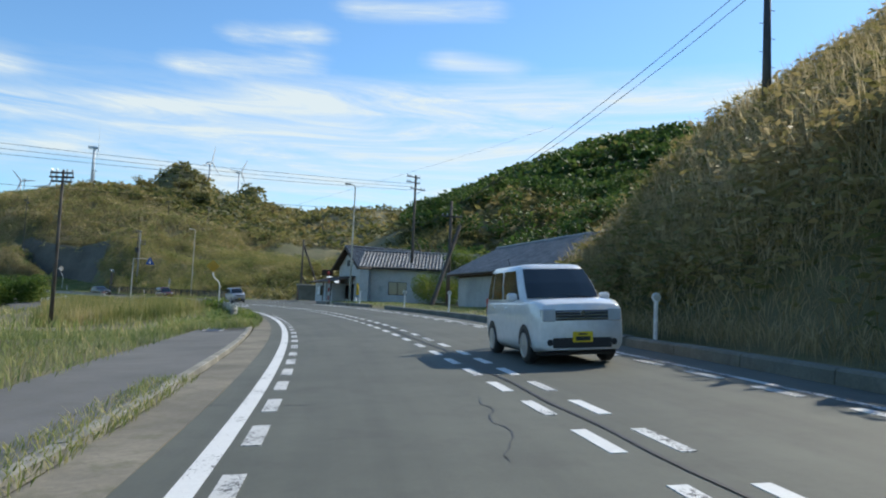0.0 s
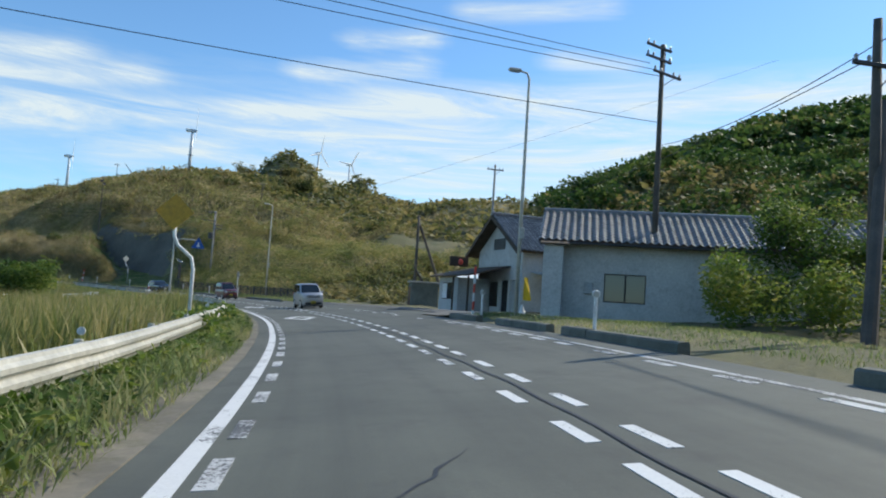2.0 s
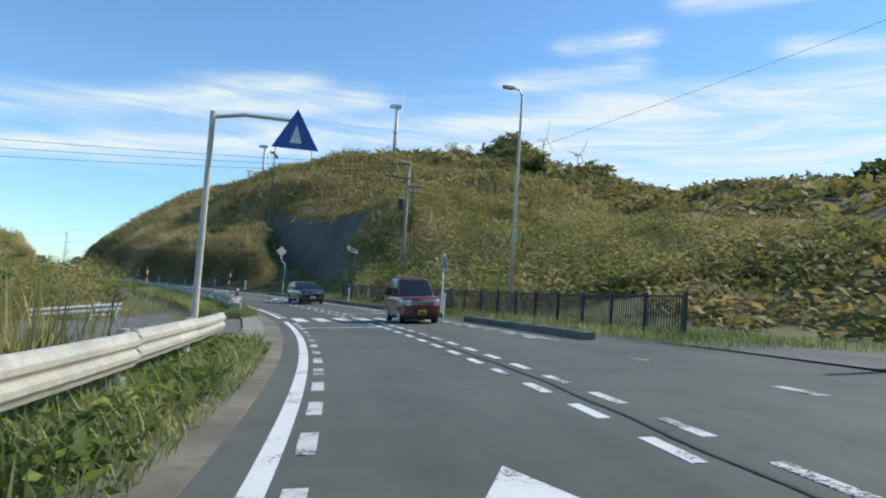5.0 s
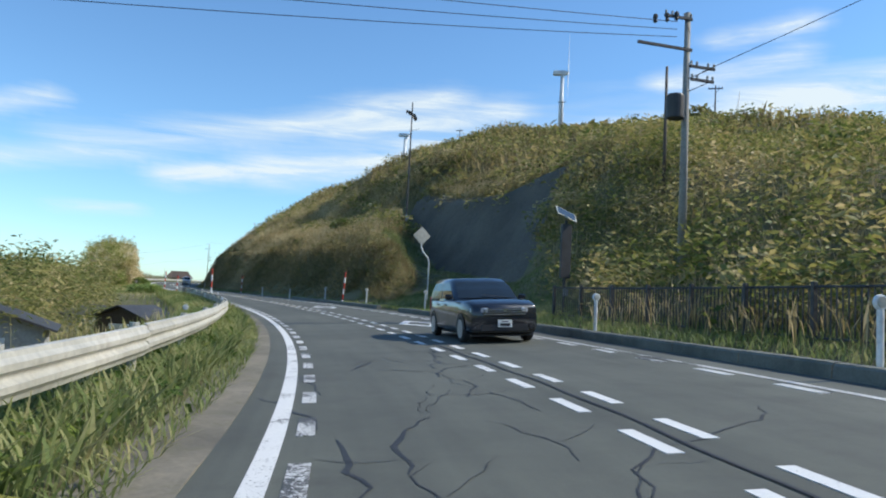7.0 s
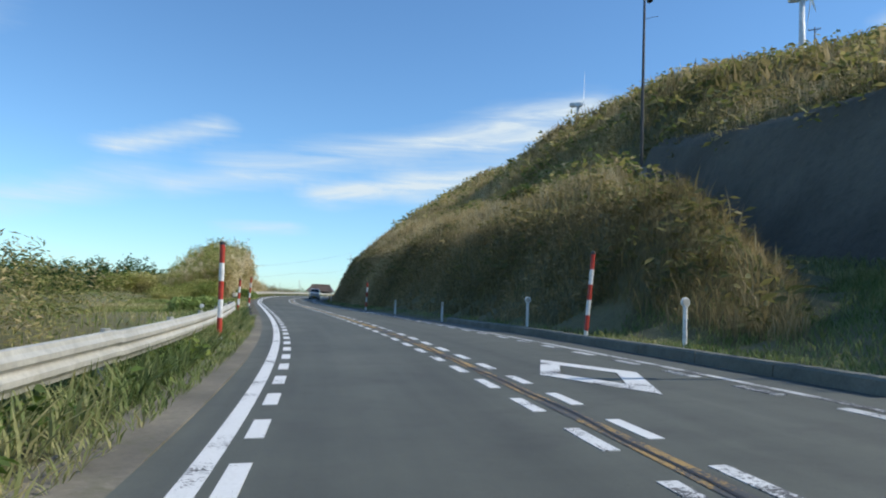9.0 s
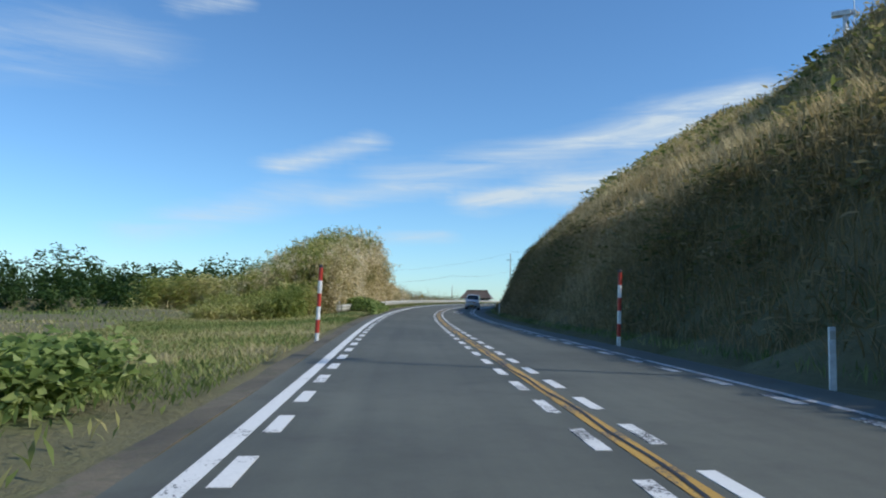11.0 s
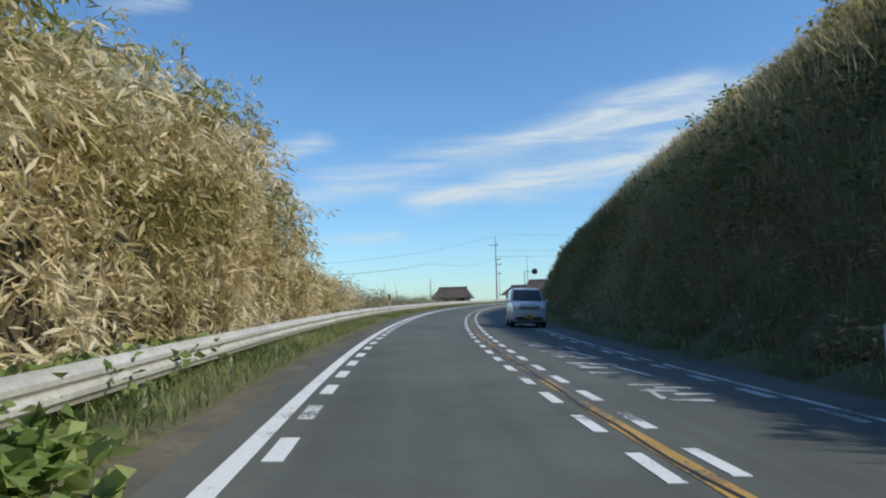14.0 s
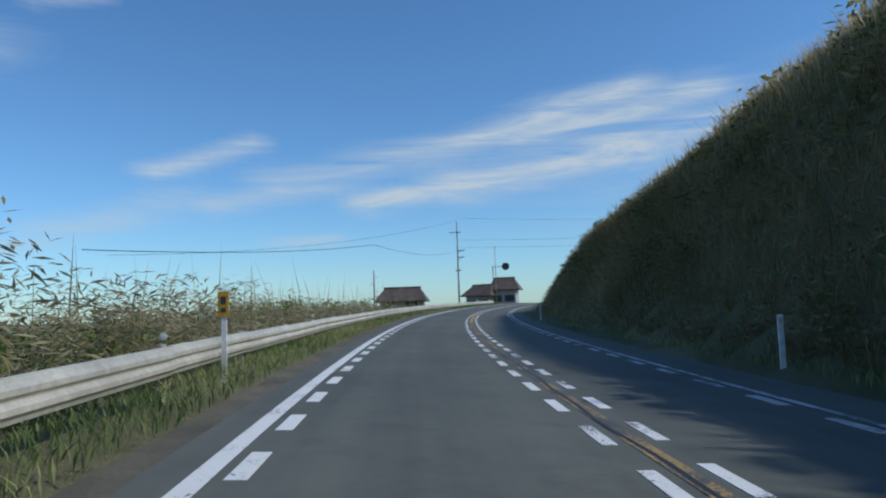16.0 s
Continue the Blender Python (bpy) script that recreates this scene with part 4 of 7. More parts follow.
BUSH = leafy("bush_leaf", [(0.05, (0.038, 0.075, 0.015)), (0.5, (0.105, 0.173, 0.030)), (0.85, (0.255, 0.300, 0.053)), (1.0, (0.405, 0.360, 0.105))], 0.3)
WOOD_LEAF = leafy("wood_leaf", [(0.05, (0.020, 0.048, 0.014)), (0.5, (0.054, 0.105, 0.024)), (0.85, (0.128, 0.170, 0.041)), (1.0, (0.255, 0.204, 0.085))], 0.06)
PALE_STALK = leafy("pale_stalk", [(0.05, (0.22, 0.18, 0.09)), (0.6, (0.38, 0.32, 0.18)), (1.0, (0.50, 0.44, 0.28))], 0.4)
# straw brightened in colour to stand for sunlight on the upper slope
SUNLIT_STRAW = leafy("sunlit_straw_grass", [(0.05, (0.30, 0.225, 0.10)), (0.4, (0.47, 0.37, 0.19)), (0.75, (0.62, 0.51, 0.29)), (1.0, (0.72, 0.62, 0.40))], 0.12, through=0.6)
KUDZU = leafy("creeper_leaf", [(0.05, (0.110, 0.170, 0.040)), (0.5, (0.250, 0.330, 0.092)), (1.0, (0.450, 0.490, 0.190))], 0.9)


def stuff(name, sets, material, label, category):
    v, t = joined(*sets)
    return tagged(quick_mesh(name, v, t, material), label, category, kind="stuff")


def free_of_cut(p, s, u):
    """Keeps plants off the bare cut face and its grass apron."""
    full = net({**RIGHT_NEAR, **RIGHT_FAR}, RIGHT_U, s, np.maximum(u, 0.0))
    face = (cut_share(s, u) > 0.3) & (u > cut_foot(s) - 0.6) & (full > cut_plane(s, u) + 0.2)
    apron = (s > 154) & (s < 184) & (u < cut_foot(s)) & ((s < 165.3 + 1.3 * (u - 7)) | (full > cut_floor(s, u) + 0.4))
    apron |= (s > 141) & (s <= 156) & (u < np.interp(s, [141, 146, 151, 156], [7.4, 8.4, 10.0, 11.5]))
    return p[~(face | apron)]


HILL_BUSH = leafy("hill_bush", [(0.05, (0.085, 0.122, 0.030)), (0.35, (0.190, 0.215, 0.058)), (0.6, (0.345, 0.310, 0.105)), (0.85, (0.500, 0.405, 0.190)), (1.0, (0.620, 0.490, 0.275))], 0.22)
# the big hill: leafy shrubs and dry tall grass, denser and finer near the road
lower, ls, lu = spots(118, 345, 6.6, 24, 5600, 11, 0.25)
keep = free_of_cut(np.column_stack([lower, ls]), ls, lu)
lower = keep[keep[:, 3] > 156][::2, :3]
mound, ms, mu = spots(118, 158, 7.2, 46, 1500, 111, 0.55)
mound = free_of_cut(mound, ms, mu)
upper, us_, uu = spots(150, 345, 22, 75, 3400, 12, 0.3)
clump, ks_, ku_ = spots(156, 300, 13, 75, 1500, 112, 0.5)
clump = free_of_cut(clump, ks_, ku_)
stuff("hill_bushes", [leaves(clumped(clump, 1.5, 1.2, 60, 115), 0.5, 116, 0.4, 0.8, 0.2)], HILL_BUSH, "rounded olive bushes among the dry grass of the hill", "bushes")
stuff("mound_bushes", [leaves(clumped(mound, 1.35, 1.35, 104, 113), 0.3, 114, 0.4, 0.8, 0.2)], HILL_BUSH, "rounded olive green bushes covering the near hill", "bushes")
stuff("hillside_shrubs", [leaves(clumped(lower, 0.75, 0.6, 38, 13), 0.36, 14, 0.34, 0.7, 0.25), leaves(clumped(upper, 1.2, 0.8, 16, 15), 0.8, 16, 0.4, 0.7, 0.2)], HILL_LEAF, "olive green shrubs covering the roadside hill", "shrubs")
g1, s1_, u1_ = spots(120, 345, 5.8, 26, 120000, 17)
thin = np.random.RandomState(5).uniform(0, 1, len(s1_)) < np.where(s1_ < 156, 0.5, np.where((s1_ < 174) & (u1_ < 10), 0.3, 1.0))
g1 = free_of_cut(g1[thin], s1_[thin], u1_[thin])
bank, bs, bu = spots(172, 330, 4.9, 8.4, 34000, 117)
bankw, _, _ = spots(172, 330, 5.2, 8.2, 1500, 118, 0.2)
bank[:, 2] += np.interp(bu, [4.9, 6.0, 8.4], [0.1, 0.35, 0.2])
bankw[:, 2] += 0.25
g2, _, _ = spots(152, 345, 24, 70, 30000, 18)
stuff("hillside_grass", [blades(g1, 1.0, 0.042, 0.6, 19), blades(g2, 1.5, 0.18, 0.5, 20), blades(bank, 0.65, 0.032, 0.9, 119), leaves(clumped(bankw, 0.6, 0.5, 30, 120), 0.24, 121, 0.3, 0.7, 0.3)], HILL_GRASS, "tall dry yellow-brown grass on the hill", "grass")
# slope before the houses
n1, ns, nu = spots(-6, 36, 5.9, 30, 2900, 21, 0.3)
n1 = n1[ns < np.interp(nu, [6, 8, 12, 17], [25, 26.5, 32, 35])]
n2, ns, nu = spots(-6, 37, 6.5, 34, 62000, 22)
n2 = n2[ns < np.interp(nu, [6, 8, 12, 17], [25, 27, 33, 36])]
stuff("slope_shrubs", [leaves(clumped(n1, 0.8, 0.7, 42, 23), 0.32, 24, 0.38, 0.7, 0.25)], HILL_LEAF, "green and brown shrubs on the shaded road cutting", "shrubs")
n3, ns, nu = spots(4, 30, 4.7, 9.0, 16000, 122)
n3[:, 2] += np.interp(nu, [4.7, 6.0, 8.5], [0.05, 0.35, 0.15])
n3 = n3[(ns < np.interp(nu, [6, 8, 12, 17], [25, 27, 33, 36]))]
stuff("slope_grass", [blades(n3, 0.5, 0.022, 0.9, 123), blades(n2, 1.2, 0.034, 0.5, 25)], HILL_GRASS, "tall dry grass along the top of the cutting", "grass")
# crest stalks that stand out against the sky
c1, cs, cu = spots(150, 335, 8, 40, 15000, 26)
c1 = free_of_cut(c1, cs, cu)
# extra pale blades high on the slope, sunlight put into their colour
c2, cs, cu = spots(196, 335, 9.5, 27, 56000, 126)
c2 = c2[cu > 9.5 + 2.5 * wobble(c2[:, 0], c2[:, 1], 4.0, 3)]
stuff("sunlit_straw_grass", [blades(c2, 1.4, 0.045, 0.6, 127)], SUNLIT_STRAW, "straw grass on the upper slope, coloured paler to look sunlit", "grass")
stuff("dry_stalks", [blades(c1, 1.5, 0.045, 0.35, 27)], PALE_STALK, "pale dry reed stalks standing out of the hill", "reeds")

# wooded hills behind
r = np.random.RandomState(31)
tree_xy = []
while len(tree_xy) < 1000:
    x, y = r.uniform(-130, 200), r.uniform(20, 340)
    s, u = station(np.array([x]), np.array([y]))
    if x < 0.66 * y + 8 and ((u[0] > 46 and s[0] < 112) or (x > -8 and y > 150 and u[0] > 50) or (u[0] > 95 and y > 255 and x > -12) and math.hypot(x + 20, y - 60) < 330):
        tree_xy.append((x, y))
tree_xy = np.array(tree_xy)
tree_z = ground_height(tree_xy[:, 0], tree_xy[:, 1])
crowns = np.column_stack([tree_xy, tree_z + 2.6])
back = crowns[:, 1] > 190
stuff("far_woods", [leaves(clumped(crowns[~back], 2.8, 2.1, 120, 32), 0.95, 33, 0.6, 0.8), leaves(clumped(crowns[~back] + [1.2, 0.8, 1.2], 1.6, 1.3, 36, 34), 0.8, 35, 0.6, 0.8), leaves(clumped(crowns[back] + [0, 0, 0.6], 5.2, 3.2, 90, 132), 1.9, 133, 0.7, 0.8), leaves(clumped(crowns[back] + [2.2, 1.8, 2.6], 2.8, 2.0, 26, 134), 1.5, 135, 0.7, 0.8)], WOOD_LEAF, "dark green wooded hillside with rounded crowns", "woods")
h1, _, _ = spots(42, 122, 24, 100, 2200, 36, 0.5)
h2, _, _ = spots(100, 126, 12, 62, 1100, 39, 0.3)
h3, _, _ = spots(112, 330, 60, 165, 3800, 40, 0.5)
stuff("hill_scrub", [leaves(clumped(h1, 1.5, 1.1, 16, 37), 1.05, 38, 0.45, 0.7), leaves(clumped(h2, 1.0, 0.7, 24, 371), 0.6, 381, 0.45, 0.7), leaves(clumped(h3, 2.2, 1.3, 9, 372), 1.95, 382, 0.45, 0.7)], HILL_LEAF, "olive scrub covering the slopes behind the houses", "shrubs")

# verges
v1, _, _ = spots(26, 104, -6.4, -4.15, 24000, 41)
v2, _, _ = spots(118.6, 184, -6.7, -4.3, 24000, 42)
v5, _, _ = spots(121, 184, -4.5, -3.95, 5200, 142, 0.0, 0.6)
v6, _, _ = spots(33, 104, -4.5, -3.95, 5200, 143, 0.0, 0.6)
v3, _, _ = spots(221, 300, -6.2, -4.1, 24000, 43)
v4, _, _ = spots(300, 385, -6.4, -4.1, 8000, 44)
v7, _, _ = spots(-2, 37, -15, -6.35, 26000, 146, 0.0, 1.5)
stuff("verge_grass", [blades(v7, 0.32, 0.02, 0.8, 147), blades(v1, 0.42, 0.026, 0.9, 45), blades(v2, 0.5, 0.03, 1.0, 46), blades(v3, 0.22, 0.02, 0.9, 47), blades(v4, 0.25, 0.03, 0.9, 48), blades(v5, 0.2, 0.02, 1.3, 144), blades(v6, 0.2, 0.02, 1.3, 145)], VERGE, "long green grass under the guard rail", "grass")
w1, _, _ = spots(28, 103, -6.2, -4.3, 900, 49, 0.15)
w2, _, _ = spots(121, 182, -6.2, -4.4, 420, 50, 0.15)
w3, _, _ = spots(53, 66, -5.6, -4.85, 46, 149, 0.62)
stuff("verge_weeds", [leaves(clumped(w1, 0.3, 0.25, 22, 51), 0.16, 52, 0.5, 0.7), leaves(clumped(w2, 0.3, 0.25, 22, 53), 0.16, 54, 0.45, 0.7), leaves(clumped(w3, 0.4, 0.3, 26, 153), 0.18, 154, 0.6, 0.7)], BUSH, "broad-leaved weeds among the verge grass", "weeds")
# open land on the left
f1, _, _ = spots(-20, 36, -60, -6.5, 16000, 55, 0.0, 1.9)
f7, _, _ = spots(-4, 10.5, -4.85, -4.2, 3200, 355)
f8, _, _ = spots(28, 37, -7.5, -4.5, 5000, 356)
f2, _, _ = spots(27, 101, -80, -6.0, 20000, 56, 0.0, 1.7)
f3, _, _ = spots(183, 232, -45, -4.25, 50000, 57, 0.0, 1.7)
f6, _, _ = spots(192, 230, -13, -4.2, 70000, 157, 0.0, 1.3)
f4, _, _ = spots(136, 184, -60, -6.5, 14000, 58, 0.0, 1.5)
f5, _, _ = spots(224, 392, -60, -6.0, 12000, 59, 0.0, 1.8)
f9, fs, fu = spots(52, 101.5, -17, -6.5, 17000, 359, 0.0, 1.2)
stuff("tall_field_grass", [blades(f9, 1.55, 0.03, 0.35, 360), blades(f9[::3] + [0.2, 0.1, 0], 1.0, 0.05, 0.6, 361)], HILL_BUSH, "tall brown-green grass in the field behind the guard rail", "grass")
stuff("field_grass", [blades(f1, 0.34, 0.04, 0.7, 60), blades(f7, 0.13, 0.012, 1.1, 357), blades(f8, 0.4, 0.025, 0.9, 358), blades(f2, 0.7, 0.06, 0.5, 61), blades(f3, 0.2, 0.045, 1.0, 62), blades(f6, 0.15, 0.022, 1.2, 162), blades(f4, 0.8, 0.05, 0.5, 63), blades(f5, 0.7, 0.05, 0.5, 64)], FIELD, "rough green and yellow field grass beside the road", "grass")
a1, _, _ = spots(143.5, 170, 4.3, 13.0, 36000, 65)
a5, _, _ = spots(165, 186, 9.0, 16.0, 16000, 365)
over, os_, ou = spots(164, 174, 6.0, 10.0, 9000, 165)
over = over[os_ > 164.8 + 1.3 * (ou - 7)]
stuff("overhanging_grass", [blades(over, 0.62, 0.016, 1.0, 166)], HILL_GRASS, "long dry grass hanging over the bank", "grass")
a2, _, _ = spots(26, 66, 4.5, 10, 16000, 66)
a3, _, _ = spots(100, 144, 4.6, 9, 15000, 67)
a4, _, _ = spots(168, 300, 4.4, 6.4, 12000, 68)
stuff("kerbside_grass", [blades(a1, 0.2, 0.028, 0.9, 69), blades(a5, 0.3, 0.03, 0.8, 169), blades(a2, 0.12, 0.02, 0.8, 70), blades(a3, 0.32, 0.025, 0.7, 71), blades(a4, 0.3, 0.03, 0.7, 72)], VERGE, "short green grass behind the kerb", "grass")


def thicket(name, s0, s1, u0, u1, tall, count, seed, leaf, size, material, label, category, aspect=0.25, per=70):
    """A dense wall of foliage: leaves thickest in its outer skin, ragged on top."""
    base, s, u = spots(s0, s1, u0, u1, count, seed)
    r = np.random.RandomState(seed + 1)
    h = tall(s, u)
    n = len(base)
    up = r.uniform(0.02, 1, (n, per)) ** 0.8
    p = np.repeat(base[:, None, :], per, 1)
    p[:, :, :2] += r.normal(0, 0.35, (n, per, 2)) * (1.15 - 0.5 * up[:, :, None])
    p[:, :, 2] += up * (h * r.uniform(0.75, 1.12, n))[:, None]
    return stuff(name, [leaves(p.reshape(-1, 3), leaf, seed + 2, aspect, 0.9, 0.35)] + ([blades(base[::3], size, 0.028, 0.22, seed + 3)] if size else []), material, label, category)


def hedge_height(s, u):
    back = s + 1.55 * (u + 6.5)
    along = np.minimum(np.interp(back, [213, 219, 224, 229, 235, 242, 248], [0.9, 2.1, 3.1, 4.2, 5.2, 6.0, 6.9]), np.interp(s, [253, 257, 259, 268, 285], [6.9, 5.0, 2.7, 2.2, 1.5]))
    return along * np.interp(u, [-16, -11, -7.5, -6.2], [1.05, 1.08, 1.0, 0.8]) + 0.1


def hanging(name, s0, s1, u0, u1, tall, count, per, seed, leaf, material, label, lo=0.02, hi=1.05, aspect=0.17, power=0.7):
    """Canes with narrow leaves that droop from them, thickest towards the road."""
    base, s, u = spots(s0, s1, u0, u1, count, seed, 0.0, power)
    r = np.random.RandomState(seed + 1)
    n = len(base)
    lump = wobble(base[:, 0], base[:, 1], 3.2, seed)
    h = tall(s, u) * (0.94 + 0.1 * lump) * r.uniform(0.9, 1.06, n)
    sprays = max(3, per // 9)
    level = r.uniform(lo, hi, (n, sprays)) ** 0.85
    sway = r.normal(0, 0.24, (n, sprays, 2))
    pick = r.randint(0, sprays, (n, per))
    rows = np.arange(n)[:, None]
    up = level[rows, pick]
    a, d = r.uniform(0, 6.2832, n), r.uniform(0.1, 0.5, n)
    lean = np.stack([np.cos(a) * d, np.sin(a) * d], 1)
    p = np.repeat(base[:, None, :], per, 1)
    p[:, :, :2] += lean[:, None, :] * up[:, :, None] ** 2 + sway[rows, pick] + r.normal(0, 0.09, (n, per, 2))
    p[:, :, 2] += up * h[:, None] + r.normal(0, 0.09, (n, per))
    return stuff(name, [leaves(p.reshape(-1, 3), leaf, seed + 2, aspect, 0.7, 0.75), blades(base[::2] + [0, 0, 1.0], 1.0, 0.02, 0.2, seed + 3)], material, label, "bamboo")


# added hull closes gaps in the bamboo; its dark brown paints inner shade
THICKET_CORE = surface("dark_thicket_core", (0.06, 0.05, 0.026), (0.13, 0.105, 0.055), fine=9, coarse=0.8, rough=0.95, bump=0.8, depth=0.05)
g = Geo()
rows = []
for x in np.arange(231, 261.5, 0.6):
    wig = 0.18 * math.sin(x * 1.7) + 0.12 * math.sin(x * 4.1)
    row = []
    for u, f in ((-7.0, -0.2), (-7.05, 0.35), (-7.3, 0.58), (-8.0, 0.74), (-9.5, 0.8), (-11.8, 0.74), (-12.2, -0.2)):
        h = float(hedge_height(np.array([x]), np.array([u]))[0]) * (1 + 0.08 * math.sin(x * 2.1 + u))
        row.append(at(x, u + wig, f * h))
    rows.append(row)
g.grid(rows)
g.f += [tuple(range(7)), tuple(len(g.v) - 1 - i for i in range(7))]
tagged(g.make("bamboo_core", THICKET_CORE, smooth=True), "added dark brown hull in the bamboo, coloured as shade between leaves", "bamboo", kind="stuff")
hanging("bamboo_thicket", 226, 262, -12.6, -6.1, hedge_height, 2300, 78, 81, 0.33, BAMBOO, "sunlit straw-coloured bamboo thicket behind the guard rail")
hanging("bamboo_tops", 226, 259, -12.8, -6.6, hedge_height, 1500, 40, 381, 0.27, YOUNG_BAMBOO, "olive green tops of the bamboo thicket", 0.6, 1.12, 0.2, 0.9)
hanging("young_bamboo", 219, 235, -13, -7.4, lambda s, u: 0.72 * hedge_height(s, u), 900, 60, 187, 0.27, YOUNG_BAMBOO, "low yellow-green bamboo before the tall thicket", aspect=0.2)
hanging("low_bamboo", 256, 270, -11, -6.0, lambda s, u: np.interp(s, [256, 262, 268, 270], [2.6, 2.3, 1.9, 1.2]), 700, 46, 487, 0.26, BAMBOO, "low pale bamboo and reeds behind the guard rail")
thicket("bamboo_stand", 228, 240, -19, -13, lambda s, u: 2.2 + 0 * s, 420, 84, 0.4, 0, YOUNG_BAMBOO, "low yellow-green bamboo at the edge of the field", "bamboo", 0.22, 60)
thicket("reed_bed", 262, 330, -11, -6.2, lambda s, u: np.interp(s, [262, 270, 280, 300, 330], [2.5, 2.4, 1.8, 1.3, 0.9]), 1100, 87, 0.27, 2.7, PALE_STALK, "tall pale dry reeds behind the guard rail", "reeds", 0.14, 28)
thicket("low_bushes", 280, 332, -17, -9.5, lambda s, u: 1.5 + 0.5 * np.sin(s * 0.5) + 0 * u, 340, 187, 0.24, 0, BUSH, "low green bushes behind the reeds", "bushes", 0.5, 60)
thicket("roadside_bushes", 126, 190, -26, -10, lambda s, u: np.interp(s, [126, 140, 160, 176, 190], [2.6, 3.4, 4.2, 4.0, 1.6]), 900, 90, 0.27, 2.0, HILL_BUSH, "yellow-brown bushes and reeds below the road", "bushes", 0.24, 76)
thicket("lane_bushes", 108, 128, -24, -15, lambda s, u: 3.4 + 0 * s, 260, 93, 0.3, 0, BUSH, "bright green bushes beside the driveway", "bushes", 0.5, 110)
thicket("field_bushes", 60, 100, -60, -22, lambda s, u: 2.0 + 0 * s, 420, 96, 0.4, 0, HILL_LEAF, "low brown-green bushes in the field", "bushes", 0.45, 60)
thicket("path_bush", 13, 22, -21, -13.5, lambda s, u: 4.8 + 0 * s, 130, 99, 0.26, 0, BUSH, "yellow-green bush at the edge of the side path", "bush", 0.5, 130)
thicket("far_trees", 239, 272, -46, -18.5, lambda s, u: 3.6 + 1.0 * np.sin(s * 0.7) + 0.6 * np.sin(u * 0.9 + s), 560, 102, 0.42, 0, WOOD_LEAF, "dark green trees at the far edge of the field", "trees", 0.5, 80)
k1, ks, ku = spots(227.0, 236, -5.5, -3.95, 300, 105, 0.15)
k1[:, 2] += np.interp(ku, [-5.9, -4.9, -4.5, -3.95], [0.5, 0.55, 0.42, 0.02]) * np.interp(ks, [227, 228, 233, 236], [0.5, 0.95, 0.8, 0.3])
k2, _, _ = spots(191.5, 194.5, -8.0, -5.6, 120, 106, 0.3)
k3, _, _ = spots(227, 243, -6.3, -5.1, 170, 206, 0.3)
stuff("creeper", [leaves(clumped(k1, 0.33, 0.3, 20, 107), 0.21, 108, 0.8, 0.7), leaves(clumped(k2, 0.4, 0.5, 26, 109), 0.17, 110, 0.85, 0.6), leaves(clumped(k3, 0.35, 0.3, 22, 207), 0.16, 208, 0.85, 0.6)], KUDZU, "large-leaved green creeper over the rail end", "creeper")


# ---------------------------------------------------------------- the bare cut face
ROCK = surface("netted_rock", (0.088, 0.08, 0.062), (0.14, 0.127, 0.098), fine=3.0, coarse=0.25, rough=0.95, bump=0.9, depth=0.15, stain=(0.05, 0.055, 0.04), stain_amount=0.6)
g = Geo()
hill = {**RIGHT_NEAR, **RIGHT_FAR}


def hill_over(s, u):
    return float(net(hill, RIGHT_U, np.array([float(s)]), np.array([float(u)]))[0])


rows = []
for i in range(48):
    v = i / 47
    row = []
    for j in range(18):
        f = j / 17
        s = 157.3 + 34.7 * v + 6.0 * f * (1 - v)
        low = float(cut_foot(s)) - 0.5
        reach = np.arange(low, 24, 0.05)
        over = np.nonzero(cut_plane(s, reach) >= net(hill, RIGHT_U, np.full(reach.shape, s), reach))[0]
        top = float(reach[over[0]]) if len(over) else 24.0
        u = low + (top - low) * f
        p = at(s, u)
        ripple = 0.16 * noise.noise(Vector((p.x, p.y, 3)) * 0.7) + 0.07 * noise.noise(Vector((p.x, p.y, 9)) * 2.1)
        row.append((p.x, p.y, at(s, 6.5).z + float(cut_plane(s, u)) + ripple))
    for du, sink in ((1.0, 0.05), (2.6, -0.5)):
        p = at(s, top + du)
        row.append((p.x, p.y, at(s, 6.5).z + hill_over(s, top + du) + sink))
    rows.append(row)
g.grid(rows)
tagged(g.make("cut_slope", ROCK, smooth=True), "dark grey bare cut slope under netting above grass", "cut slope", kind="structure")

# ---------------------------------------------------------------- buildings
PLASTER = surface("grey_white_plaster", (0.42, 0.43, 0.42), (0.55, 0.55, 0.53), fine=12, coarse=0.5, rough=0.9, bump=0.25, stain=(0.30, 0.29, 0.26), stain_amount=0.6)
SIDING = surface("pale_siding", (0.30, 0.31, 0.305), (0.41, 0.415, 0.40), fine=10, coarse=0.6, rough=0.75, bump=0.15, stain=(0.27, 0.25, 0.22), stain_amount=0.6, per_object=0.1)
TILE = surface("glazed_roof_tile", (0.12, 0.12, 0.12), (0.21, 0.205, 0.2), fine=16, coarse=1.4, rough=0.32, bump=0.15, stain=(0.19, 0.19, 0.18), stain_amount=0.5, per_object=0.25)
TIMBER = surface("dark_timber", (0.05, 0.035, 0.022), (0.10, 0.07, 0.045), fine=18, coarse=1.5, rough=0.8, bump=0.3)
# near-black colour that paints the shade of unlit rooms
ROOM_SHADE = surface("room_shade", (0.012, 0.012, 0.013), (0.024, 0.023, 0.022), fine=5, rough=0.9, bump=0)
GLASS, gt, gp = nodes_of("window_glass")
gp.inputs["Base Color"].default_value, gp.inputs["Roughness"].default_value, gp.inputs["Metallic"].default_value = (0.03, 0.04, 0.045, 1), 0.06, 0.0
gp.inputs["Specular IOR Level"].default_value = 0.8
